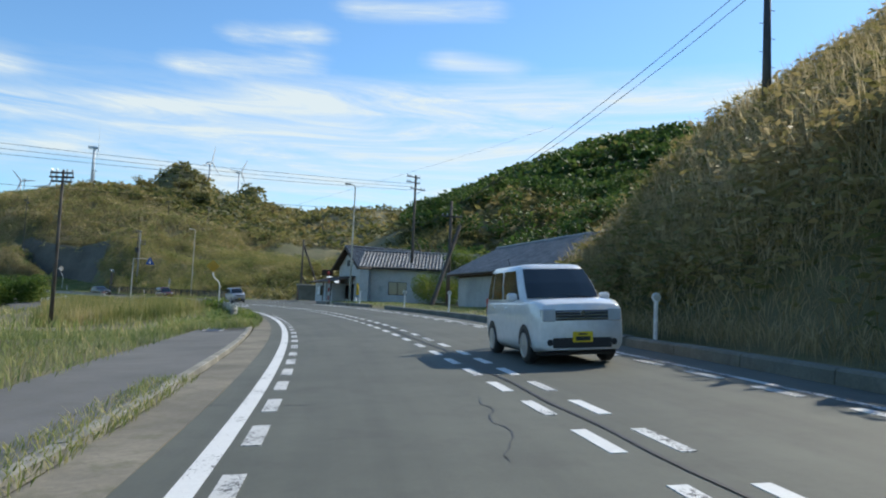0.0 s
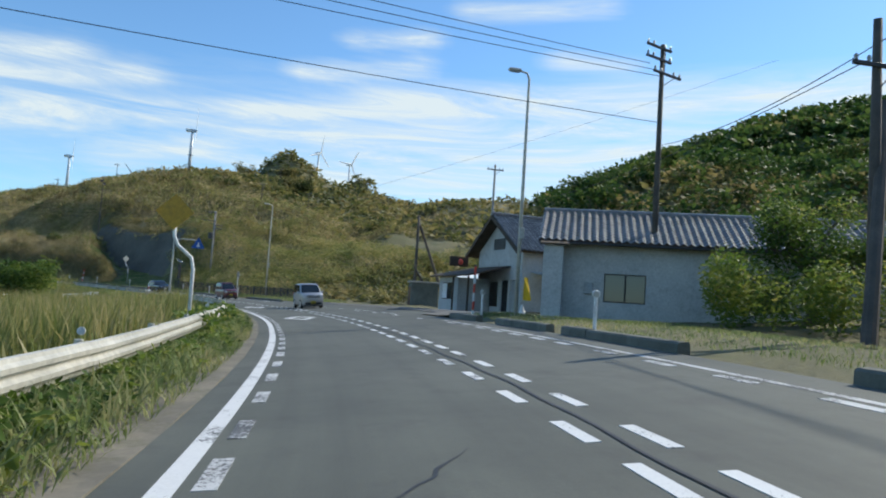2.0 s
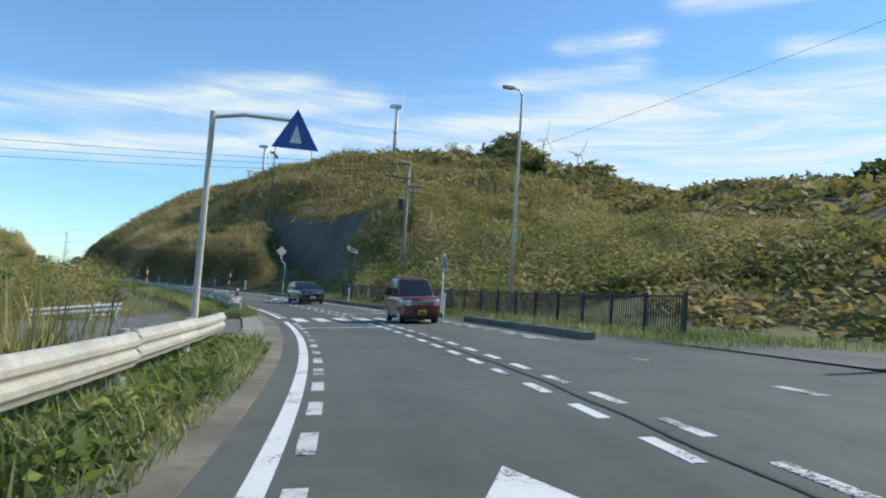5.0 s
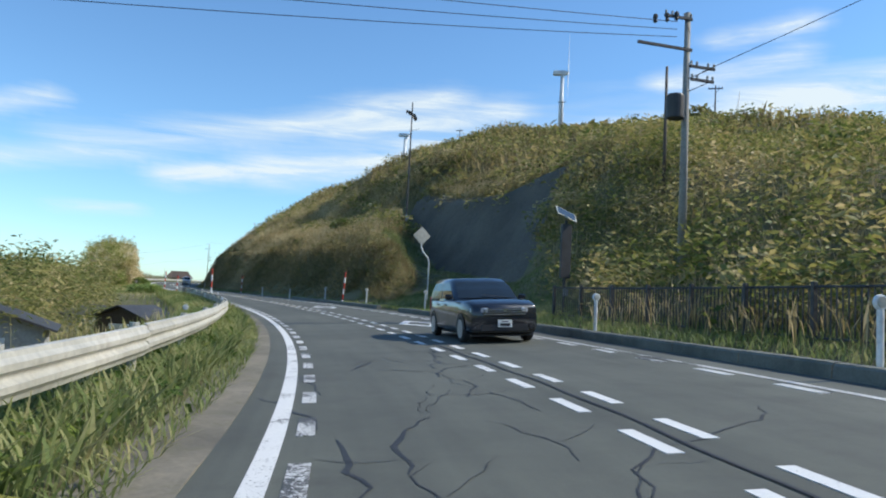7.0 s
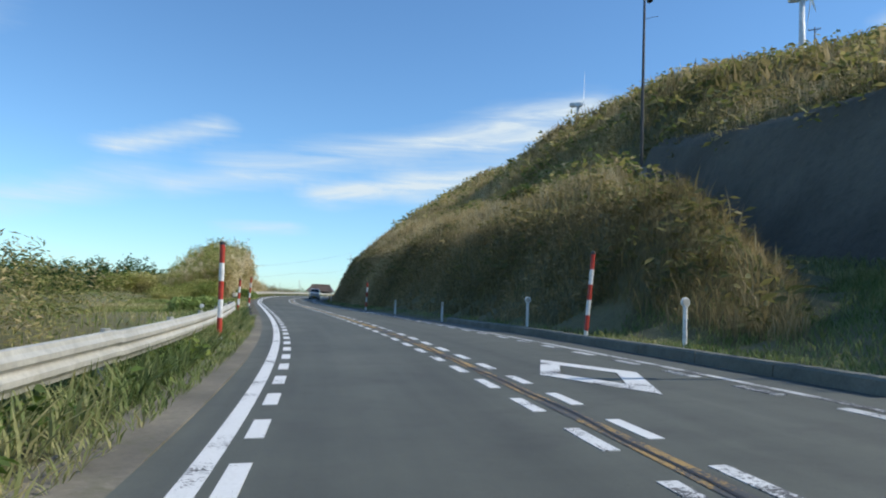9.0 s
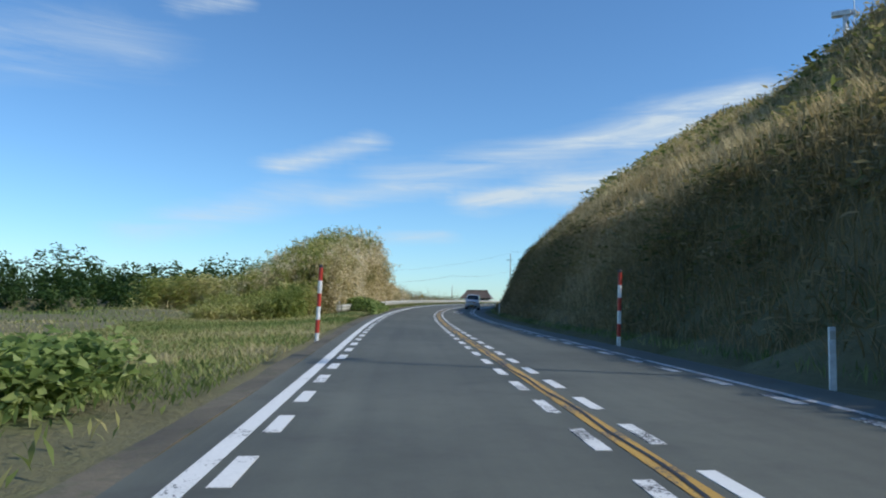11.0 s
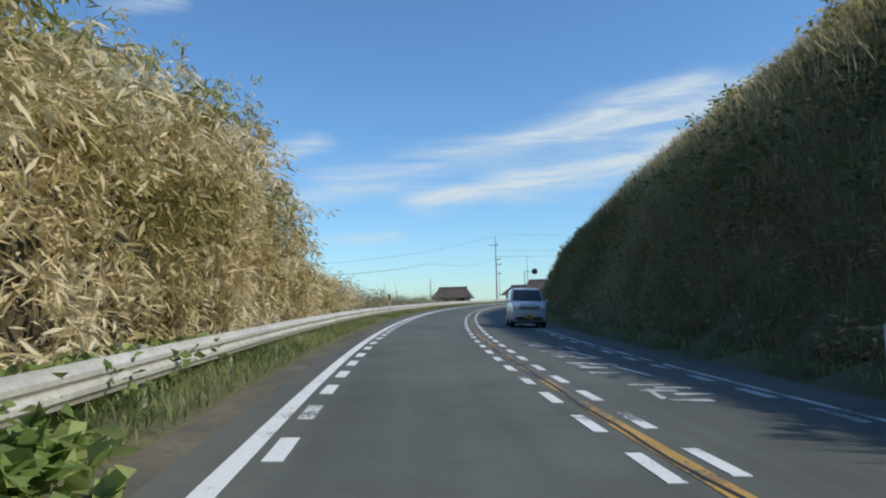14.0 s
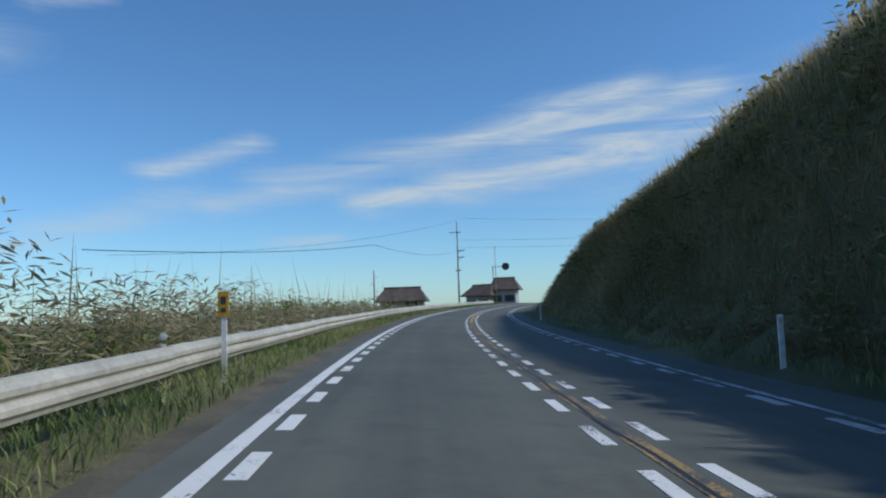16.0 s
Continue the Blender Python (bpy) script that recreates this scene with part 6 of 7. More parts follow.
utility_pole(pg, 12.5 - pg.z, head(143), ((0.3, 0.6, -0.5), (2.1, 0.55, 0.6), (2.6, 0.5, 0.6)), "tall grey utility pole with transformer on the hill foot", POLE, 0.17, True)
part("slant", Geo().tube([(1.1, 0.9, 7.6 - pc.z), (-2.1, -2.2, 0.2)], [0.13, 0.16], 10), WOOD_POLE, bpy.data.objects["utility_pole.001"], "slanting timber brace")
p2 = ground_at(150, 15.2)
utility_pole(p2, 13.2 - p2.z, head(150), (), "thin dark pole on the hillside", WOOD_POLE, 0.1)
p0 = ground_at(21, 12.2)
utility_pole(p0, 13.6 - p0.z, head(20), ((0.3, 0.5, 0.5),), "dark pole on top of the road cutting", DARK_STEEL, 0.16)
pl = ground_at(46, -14.8)
utility_pole(pl, 7.9 - pl.z, 0, ((0.2, 0.65, 0), (0.45, 0.7, 0), (0.7, 0.6, 0)), "weathered timber utility pole in the field", WOOD_POLE, 0.12)
for s, u, top, label in ((369, -8.4, 14.6, "distant concrete utility pole beside the bend"), (310, -6.6, 4.2, "slim timber utility pole behind the guard rail"), (380, -4.6, 11.7, "distant thin lamp pole beside the bend"), (388, -13.0, 8.6, "distant small utility pole between the houses"), (384, 5.0, 6.6, "distant thin pole past the bend")):
    b = ground_at(s, u)
    utility_pole(b, top - b.z + 1.5, head(s), ((1.6, 0.9, -0.3), (4.4, 0.6, 0.5), (5.4, 0.6, 0.5)) if top > 12 else ((0.3, 0.5, 0),) if 8 < top < 10 else (), label, POLE, 0.14 if top > 12 else 0.07)


def wire(a, b, sag, group="overhead wires"):
    pts = [a.lerp(b, i / 20) - Vector((0, 0, sag * 4 * (i / 20) * (1 - i / 20))) for i in range(21)]
    ob = Geo().tube(pts, 0.014, 5).make("overhead_wire", WIRE)
    tagged(ob, "thin black overhead wire between poles", "wire", group)


tb, tc, t0, tg, te, td = tip(pb, 12.2 - pb.z), tip(pc, 8.3 - pc.z), tip(p0, 13.2 - p0.z), tip(pg, 12.1 - pg.z), tip(pe, 8.9 - pe.z), tip(pd, 13.9 - pd.z)
left_far = ground_at(30, -60) + Vector((0, 0, 12.5))
for k in range(3):
    wire(tb + Vector((-0.5 + 0.3 * k, 0, -0.3 * k)), left_far + Vector((0, 1.5 * k, -0.2 * k)), 1.0)
wire(tb + Vector((0, 0, -2.6)), left_far + Vector((0, 0, -3.0)), 0.8)
wire(t0, tc, 0.5)
wire(t0 + Vector((0.3, 0, -0.2)), tc + Vector((0.2, 0, 0.3)), 0.7)
wire(tc, tb + Vector((0, 0, -3.6)), 0.4)
wire(tc + Vector((0, 0, -0.3)), td + Vector((0, 0, -3)), 1.2)
wire(te, td + Vector((4, 6, -4.5)), 0.5)
left_sea = ground_at(128, -70) + Vector((0, 0, 9.5))
for k in range(3):
    wire(tg + Vector((-0.4, 0.0, 0.15 - 0.3 * k)), left_sea + Vector((0, 3 * k, -0.5 * k)), 1.2)
wire(tg + Vector((0.6, 0, -2.0)), ground_at(96, 60) + Vector((0, 0, 22)), 1.0)
wp, wr = ground_at(369, -8.4), ground_at(310, -6.6)
wire(tip(wp, 13.6), ground_at(318, -30) + Vector((0, 0, 7.5)), 1.2)
wire(tip(wp, 9.0), tip(wr, 5.1), 0.7)
wire(tip(wr, 5.1), ground_at(284, -12) + Vector((0, 0, 3.6)), 0.25)
wire(tip(wp, 14.0), ground_at(384, 40) + Vector((0, 0, 14.4)), 0.8)
for k in range(2):
    wire(tip(wp, 10.6 - 1.1 * k), ground_at(384, 40) + Vector((0, 0, 11.6 - 1.2 * k)), 0.5)


def street_lamp(s, u, top, turn, label):
    b = ground_at(s, u)
    d = thing("street_lamp", b - Vector((0, 0, 0.2)), turn, label, "street lamp", "street lamps")
    h = top - b.z + 0.2
    part("column", Geo().tube([(0, 0, 0), (0, 0, h * 0.6), (0, 0, h - 0.3), (-0.12, 0, h - 0.05), (-0.5, 0, h)], [0.1, 0.075, 0.055, 0.045, 0.04], 12), GALVANISED, d, smooth=True)
    part("lantern", Geo().box(-1.0, -0.13, h - 0.05, -0.42, 0.13, h + 0.08, 0.03), GALVANISED, d)
    part("glass", Geo().box(-0.95, -0.1, h - 0.075, -0.5, 0.1, h - 0.052), PORCELAIN, d)
    part("base_plate", Geo().box(-0.2, -0.2, 0.15, 0.2, 0.2, 0.22, 0.01), GALVANISED, d)
    part("box", Geo().box(-0.12, -0.2, 3.6, 0.12, -0.09, 4.1, 0.01), GALVANISED, d)


street_lamp(65.3, 7.3, 12.0, head(65), "tall slim grey street lamp before the houses")
street_lamp(118.0, 7.0, 11.2, head(118), "tall slim grey street lamp behind the fence")

# mast with loudspeakers on the spur
b = ground_at(188.9, 17.3)
mast = thing("speaker_mast", b - Vector((0, 0, 0.3)), head(170), "thin dark mast with horn loudspeakers on the spur", "speaker mast")
h = 21.7 - b.z + 0.3
part("mast", Geo().tube([(0, 0, 0), (0, 0, h)], [0.11, 0.06], 12), DARK_STEEL, mast)
part("cabinet", Geo().box(-0.2, -0.25, 0.9, 0.2, -0.1, 1.5, 0.02), SIDING, mast, "pale grey control cabinet")
for k, (ang, z) in enumerate(((60, -1.0), (180, -1.6), (-60, -1.6), (0, -1.0))):
    m = Matrix.Translation((0, 0, h + z)) @ Matrix.Rotation(radians(ang), 4, "Z") @ Matrix.Translation((0, 0.15, 0)) @ Matrix.Rotation(radians(-90), 4, "X")
    part("horn", Geo().lathe([(0.05, 0.0), (0.07, 0.15), (0.11, 0.3), (0.2, 0.42), (0.24, 0.45), (0.19, 0.43), (0.03, 0.35)], 16, m), DARK_STEEL, mast, "horn loudspeaker")
part("aerial", Geo().tube([(0, 0, h - 3.0), (0.9, 0, h - 2.7)], 0.015, 6), DARK_STEEL, mast)

# ---------------------------------------------------------------- signs
YELLOW = surface("sign_yellow", (0.50, 0.27, 0.02), (0.62, 0.36, 0.03), fine=8, coarse=2, rough=0.5, bump=0.05, stain=(0.35, 0.2, 0.04), stain_amount=0.4)


def bent_sign(s, u, turn, top, plate_mat, size, back, label):
    """A sign on a swan-necked white post."""
    b = ground_at(s, u)
    d = thing("warning_sign", b - Vector((0, 0, 0.3)), turn, label, "road sign", "warning signs")
    h = top - b.z + 0.3
    part("post", Geo().tube([(0, 0, 0), (0, 0, h * 0.58), (-0.06, 0, h * 0.66), (-0.42, 0, h * 0.74), (-0.52, 0, h * 0.8), (-0.55, 0, h)], 0.045, 12), PLASTIC_WHITE, d, smooth=True)
    c = h - size * 0.35
    pl = [(-0.55, -0.05, c - size), (-0.55 + size, -0.05, c), (-0.55, -0.05, c + size), (-0.55 - size, -0.05, c)]
    part("plate", Geo().sheet(pl, 0.012, (0, -1, 0)), plate_mat, d, "diamond plate")
    inner = [((x + 0.55) * 0.88 - 0.55, -0.067, (z - c) * 0.88 + c) for x, _, z in pl]
    part("border", Geo().sheet(inner, 0.002, (0, -1, 0)), plate_mat, d)
    part("clamp", Geo().box(-0.6, -0.045, c - 0.2, -0.5, 0.05, c - 0.12).box(-0.6, -0.045, c + 0.12, -0.5, 0.05, c + 0.2), GALVANISED, d)
    if not back:
        part("arrow", Geo().box(-0.6, -0.072, c - size * 0.4, -0.52, -0.0692, c + size * 0.2).box(-0.75, -0.072, c + size * 0.2, -0.52, -0.0692, c + size * 0.3), DARK_STEEL, d, "black arrow symbol")


bent_sign(54.6, -5.4, head(54), 3.35, YELLOW, 0.46, True, "yellow diamond warning sign on a bent white post")
bent_sign(160.1, 6.95, head(160), 5.0, GALVANISED, 0.55, True, "grey back of a diamond sign on bent post")
b = ground_at(106, -5.9)
dsign = thing("direction_sign", b - Vector((0, 0, 0.2)), head(106), "blue triangular road sign on a pole with long arm", "road sign")
h = 5.7 - b.z
part("pole", Geo().tube([(0, 0, 0), (0, 0, h)], [0.09, 0.07], 12), GALVANISED, dsign)
part("arm", Geo().tube([(0, 0, h - 0.15), (0.8, 0, h), (2.2, 0, h)], 0.05, 10), GALVANISED, dsign)
part("plate", Geo().sheet([(1.5, -0.07, h - 0.75), (2.7, -0.07, h - 0.75), (2.1, -0.07, h + 0.3)], 0.015, (0, -1, 0)), BLUE, dsign, "blue triangular plate")
part("symbol", Geo().sheet([(1.95, -0.09, h - 0.6), (2.25, -0.09, h - 0.6), (2.1, -0.09, h - 0.1)], 0.003, (0, -1, 0)), PLASTIC_WHITE, dsign, "white symbol")
# signal box on a post before the fence
b = ground_at(120.6, 4.6)
sp = thing("signal_post", b - Vector((0, 0, 0.2)), head(120), "white post with a small grey signal box", "signal post")
part("post", Geo().tube([(0, 0, 0), (0, 0, 3.2)], 0.045, 12), PLASTIC_WHITE, sp)
part("box", Geo().box(-0.1, -0.1, 2.5, 0.1, 0.1, 3.05, 0.02), SIDING, sp)
part("hood", Geo().box(0.1, -0.08, 2.62, 0.2, 0.08, 2.85, 0.01), GALVANISED, sp)
part("crossing_sign", Geo().sheet([(0.09, -0.22, 2.3), (0.09, 0.22, 2.3), (0.09, 0.22, 2.7), (0.09, 0, 2.92), (0.09, -0.22, 2.7)], 0.012, (1, 0, 0)), GALVANISED, sp, "grey edge-on sign plate")
# solar-lit marker
b = ground_at(146.0, 7.8)
b.z = min(b.z, 0.5)
sl = thing("solar_marker", b - Vector((0, 0, 0.2)), head(145), "dark marker column topped with tilted solar panel", "solar marker")
part("post", Geo().tube([(0, 0, 0), (0, 0, 4.2)], 0.06, 12), DARK_STEEL, sl)
part("panel_box", Geo().box(-0.22, -0.1, 1.9, 0.22, 0.05, 4.05, 0.02), DARK_STEEL, sl, "tall dark display box")
m = Matrix.Translation((-0.05, -0.05, 4.45)) @ Matrix.Rotation(radians(20), 4, "Y") @ Matrix.Rotation(radians(38), 4, "X")
fr = part("solar_panel", Geo().box(-0.45, -0.32, -0.02, 0.45, 0.32, 0.02, 0.006, m), GALVANISED, sl, "tilted solar panel")
part("solar_cell", Geo().box(-0.41, -0.28, 0.021, 0.41, 0.28, 0.025, 0, m), GLASS, fr)
part("control_box", Geo().box(-0.1, -0.16, 1.2, 0.1, -0.06, 1.5, 0.01), SIDING, sl)
# yellow marker behind the last rail
b = ground_at(274.3, -4.95)
ym = thing("marker_sign", b - Vector((0, 0, 0.2)), head(278), "small yellow marker sign on a white post", "marker sign")
part("post", Geo().box(-0.04, -0.02, 0, 0.04, 0.02, 1.3), PLASTIC_WHITE, ym)
part("plate", Geo().box(-0.09, -0.035, 1.1, 0.09, -0.022, 1.5, 0.004), YELLOW, ym, "yellow plate")
part("symbol", Geo().box(-0.04, -0.04, 1.17, 0.04, -0.036, 1.24).box(-0.04, -0.04, 1.3, 0.04, -0.036, 1.42), DARK_STEEL, ym, "black bars")
# banner by the houses
b = ground_at(68.7, 9.1)
bn = thing("banner", b, head(62), "bright yellow cloth banner on a pole", "banner")
part("stand", Geo().lathe([(0.18, 0), (0.18, 0.12), (0.05, 0.5), (0.04, 0.55)], 14), PLASTIC_WHITE, bn)
part("pole", Geo().tube([(0, 0, 0.5), (0, 0, 2.0)], 0.015, 8), GALVANISED, bn)
rows = [[(0.02 + 0.42 * f * (1 - 0.5 * k / 10), 0.05 * math.sin(4 * f + k * 0.5), 0.75 + 0.115 * k) for f in (0, 0.25, 0.5, 0.75, 1)] for k in range(11)]
g = Geo().grid(rows)
g.grid([[(x, y + 0.004, z) for x, y, z in r][::-1] for r in rows])
YELLOW_CLOTH = surface("yellow_cloth", (0.75, 0.48, 0.02), (0.85, 0.58, 0.04), fine=15, coarse=2, rough=0.8, bump=0.1)
part("cloth", g, YELLOW_CLOTH, bn)
# round mirror at the bend
b = ground_at(376, -4.3)
mr = thing("curve_mirror", b, head(376), "round traffic mirror on a post at the bend", "traffic mirror")
part("post", Geo().tube([(0, 0, 0), (0, 0, 6.2)], 0.06, 10), DARK_STEEL, mr)
part("mirror", Geo().lathe([(0.0, 0), (0.55, 0.0), (0.6, 0.05), (0.55, 0.1), (0.0, 0.14)], 20, Matrix.Translation((2.1, -0.1, 6.0)) @ Matrix.Rotation(radians(90), 4, "X")), DARK_STEEL, mr)
part("arm", Geo().tube([(0, 0, 6.0), (2.1, 0, 6.0)], 0.04, 8), DARK_STEEL, mr)

# ---------------------------------------------------------------- fences
def bar_fence(s0, s1, u, label):
    f = thing("fence", at((s0 + s1) / 2, u), head((s0 + s1) / 2), label, "fence", "fences")
    bpy.context.view_layer.update()
    inv = f.matrix_world.inverted()

    def under(ob):
        ob.parent = f
        ob.matrix_parent_inverse = inv

    n = int((s1 - s0) / 2.0)
    for i in range(n + 1):
        s = s0 + 2.0 * i
        p = ground_at(s, u)
        under(part("post", Geo().box(-0.05, -0.05, -0.2, 0.05, 0.05, 1.2, 0.008, Matrix.Translation(p) @ Matrix.Rotation(radians(head(s)), 4, "Z")), DARK_STEEL, None))
    for hgt in (0.14, 1.1):
        under(part("rail", Geo().tube([ground_at(s, u) + Vector((0, 0, hgt)) for s in np.arange(s0, s0 + 2 * n + 0.1, 1.0)], 0.028, 6), DARK_STEEL, None))
    bar = bpy.data.meshes.new("bar")
    gg = Geo().box(-0.011, -0.011, 0.14, 0.011, 0.011, 1.1)
    bar.from_pydata(gg.v, [], gg.f)
    bar.materials.append(DARK_STEEL)
    for i in range(int((s1 - s0) / 0.14)):
        s = s0 + 0.14 * i
        ob = new("bar", bar)
        under(ob)
        ob.matrix_world = Matrix.Translation(ground_at(s, u)) @ Matrix.Rotation(radians(head(s)), 4, "Z")


bar_fence(104, 144, 6.4, "black metal bar fence along the foot of the hill")
g = ground_at(112, -18)
wf = thing("white_fence", g, head(112) + 70, "white slatted fence beside the driveway", "fence")
for i in range(9):
    part("picket", Geo().box(-1.6 + 0.4 * i, -0.02, 0, -1.5 + 0.4 * i, 0.02, 0.75), PLASTIC_WHITE, wf)
for z in (0.55, 0.75):
    part("board", Geo().box(-1.8, 0.021, z, 1.9, 0.05, z + 0.14), PLASTIC_WHITE, wf)
# concrete end block of the rail with a banded post
b = ground_at(121.0, -4.95)
blk = thing("rail_block", b - Vector((0, 0, 0.2)), head(121), "weathered concrete block at the end of rail", "concrete block")
part("block", Geo().box(-0.2, -0.28, 0, 0.2, 0.28, 0.85, 0.05), CONCRETE, blk)
part("post", Geo().tube([(0, 0, 0.85), (0, 0, 1.1)], 0.06, 12), PLASTIC_WHITE, blk)
part("band", Geo().tube([(0, 0, 1.1), (0, 0, 1.35)], 0.062, 12), RED, blk, "red band")
part("cap", Geo().tube([(0, 0, 1.35), (0, 0, 1.45)], 0.06, 12), PLASTIC_WHITE, blk)
part("reflector", Geo().lathe([(0.0, 0), (0.1, 0), (0.1, 0.03), (0.0, 0.04)], 14, Matrix.Translation((0.12, 0.1, 1.0)) @ Matrix.Rotation(radians(90), 4, "X")), PLASTIC_WHITE, blk)


# white rail beside the lane
lr = thing("lane_rail", at(121.5, -9.7), head(121), "short white steel rail beside the lane", "guard rail", "guard rails")
bpy.context.view_layer.update()
for k in range(4):
    p = at(121.8 - 0.1 * k, -9.9 - 1.0 * k)
    z = float(ground_height(np.array([p.x]), np.array([p.y]))[0])
    ob = part("post", Geo().tube([(p.x, p.y, z - 0.2), (p.x, p.y, z + 0.7)], 0.05, 10), PLASTIC_WHITE, lr)
    ob.matrix_parent_inverse = lr.matrix_world.inverted()
for h in (0.42, 0.62):
    p, q2 = at(121.85, -9.7), at(121.4, -13.2)
    za, zb = (float(ground_height(np.array([v.x]), np.array([v.y]))[0]) for v in (p, q2))
    ob = part("beam", Geo().tube([(p.x, p.y, za + h), (q2.x, q2.y, zb + h)], 0.075, 10), PLASTIC_WHITE, lr)
    ob.matrix_parent_inverse = lr.matrix_world.inverted()

# ---------------------------------------------------------------- wind turbines and hilltop poles
TURBINE = surface("turbine_white", (0.62, 0.64, 0.66), (0.72, 0.73, 0.74), fine=2, coarse=0.1, rough=0.45, bump=0)


def turbine(hub, reach, yaw, spin, base_z):
    d = thing("wind_turbine", (hub[0], hub[1], base_z), yaw, "white three-bladed wind turbine on the hilltop", "wind turbine", "wind turbines")
    h = hub[2] - base_z
    k = reach / 10
    part("tower", Geo().tube([(0, 0, 0), (0, 0, h * 0.5), (0, 0, h - 0.4 * k)], [0.75 * k, 0.62 * k, 0.45 * k], 16), TURBINE, d, smooth=True)
    part("nacelle", Geo().box(-0.6 * k, -1.0 * k, h - 0.6 * k, 0.6 * k, 2.4 * k, h + 0.6 * k, 0.2 * k), TURBINE, d)
    hubp = part("hub", Geo().lathe([(0.01, 0), (0.35 * k, 0.15 * k), (0.5 * k, 0.5 * k), (0.5 * k, 0.9 * k)], 14, Matrix.Translation((0, -1.9 * k, h)) @ Matrix.Rotation(radians(-90), 4, "X")), TURBINE, d)
    for i in range(3):
        a = radians(spin + 120 * i)
        rows = []
        for f, c in ((0.0, 0.26), (0.12, 0.62), (0.5, 0.46), (0.85, 0.3), (1.0, 0.1)):
            x, z = math.sin(a) * reach * f, math.cos(a) * reach * f
            px, pz = math.cos(a) * c * k, -math.sin(a) * c * k
            t = 0.12 * k * (1.1 - f)
            rows.append([(x - px, -1.5 * k, h + z - pz), (x, -1.5 * k - t, h + z), (x + px, -1.5 * k, h + z + pz), (x, -1.5 * k + t, h + z)])
        part("blade", Geo().grid(rows, closed=True), TURBINE, hubp)


for hub, reach, yaw, spin in (((-113.8, 225.2, 46.4), 7.5, 118, -8), ((-147.8, 218.8, 36.3), 6.0, 125, 4), ((-110.8, 326.9, 62.1), 8.0, 70, 10), ((-110, 371, 65.9), 8.5, 60, 30), ((-170, 300, 44), 6.0, 40, 20), ((-200, 330, 50), 6.0, 40, 80)):
    turbine(hub, reach, yaw, spin, lot(hub[0], hub[1]) - 1.0)
for x, y, hgt in ((-108, 215, 6.5), (-125, 208, 5.5), (-90, 236, 6.0), (-66, 196, 5.0), (-70, 178, 5.2), (-140, 205, 4.5)):
    b = Vector((x, y, lot(x, y)))
    utility_pole(b, hgt, 20, ((0.4, 0.7, 0),), "thin weathered pole on the hilltop", WOOD_POLE, 0.1)


# ---------------------------------------------------------------- vehicles
TYRE = surface("tyre_rubber", (0.018, 0.018, 0.018), (0.03, 0.03, 0.03), fine=20, rough=0.85, bump=0.2)
RIM = glossy("wheel_rim", (0.45, 0.46, 0.47), 0.35, 0.7)
TRIM = surface("black_trim", (0.015, 0.015, 0.016), (0.028, 0.028, 0.03), fine=20, rough=0.55, bump=0.05)
LAMP = glossy("headlamp", (0.62, 0.66, 0.70), 0.12, 0.35, 0.6)
CHROME = glossy("chrome", (0.7, 0.7, 0.72), 0.18, 1.0)
PLATE_YELLOW = surface("plate_yellow", (0.62, 0.45, 0.02), (0.70, 0.52, 0.03), fine=10, rough=0.5, bump=0)
CAR_GLASS, cgt, cgp = nodes_of("car_glass")
cgp.inputs["Base Color"].default_value, cgp.inputs["Roughness"].default_value = (0.012, 0.017, 0.02, 1), 0.05
cgp.inputs["Specular IOR Level"].default_value = 0.7


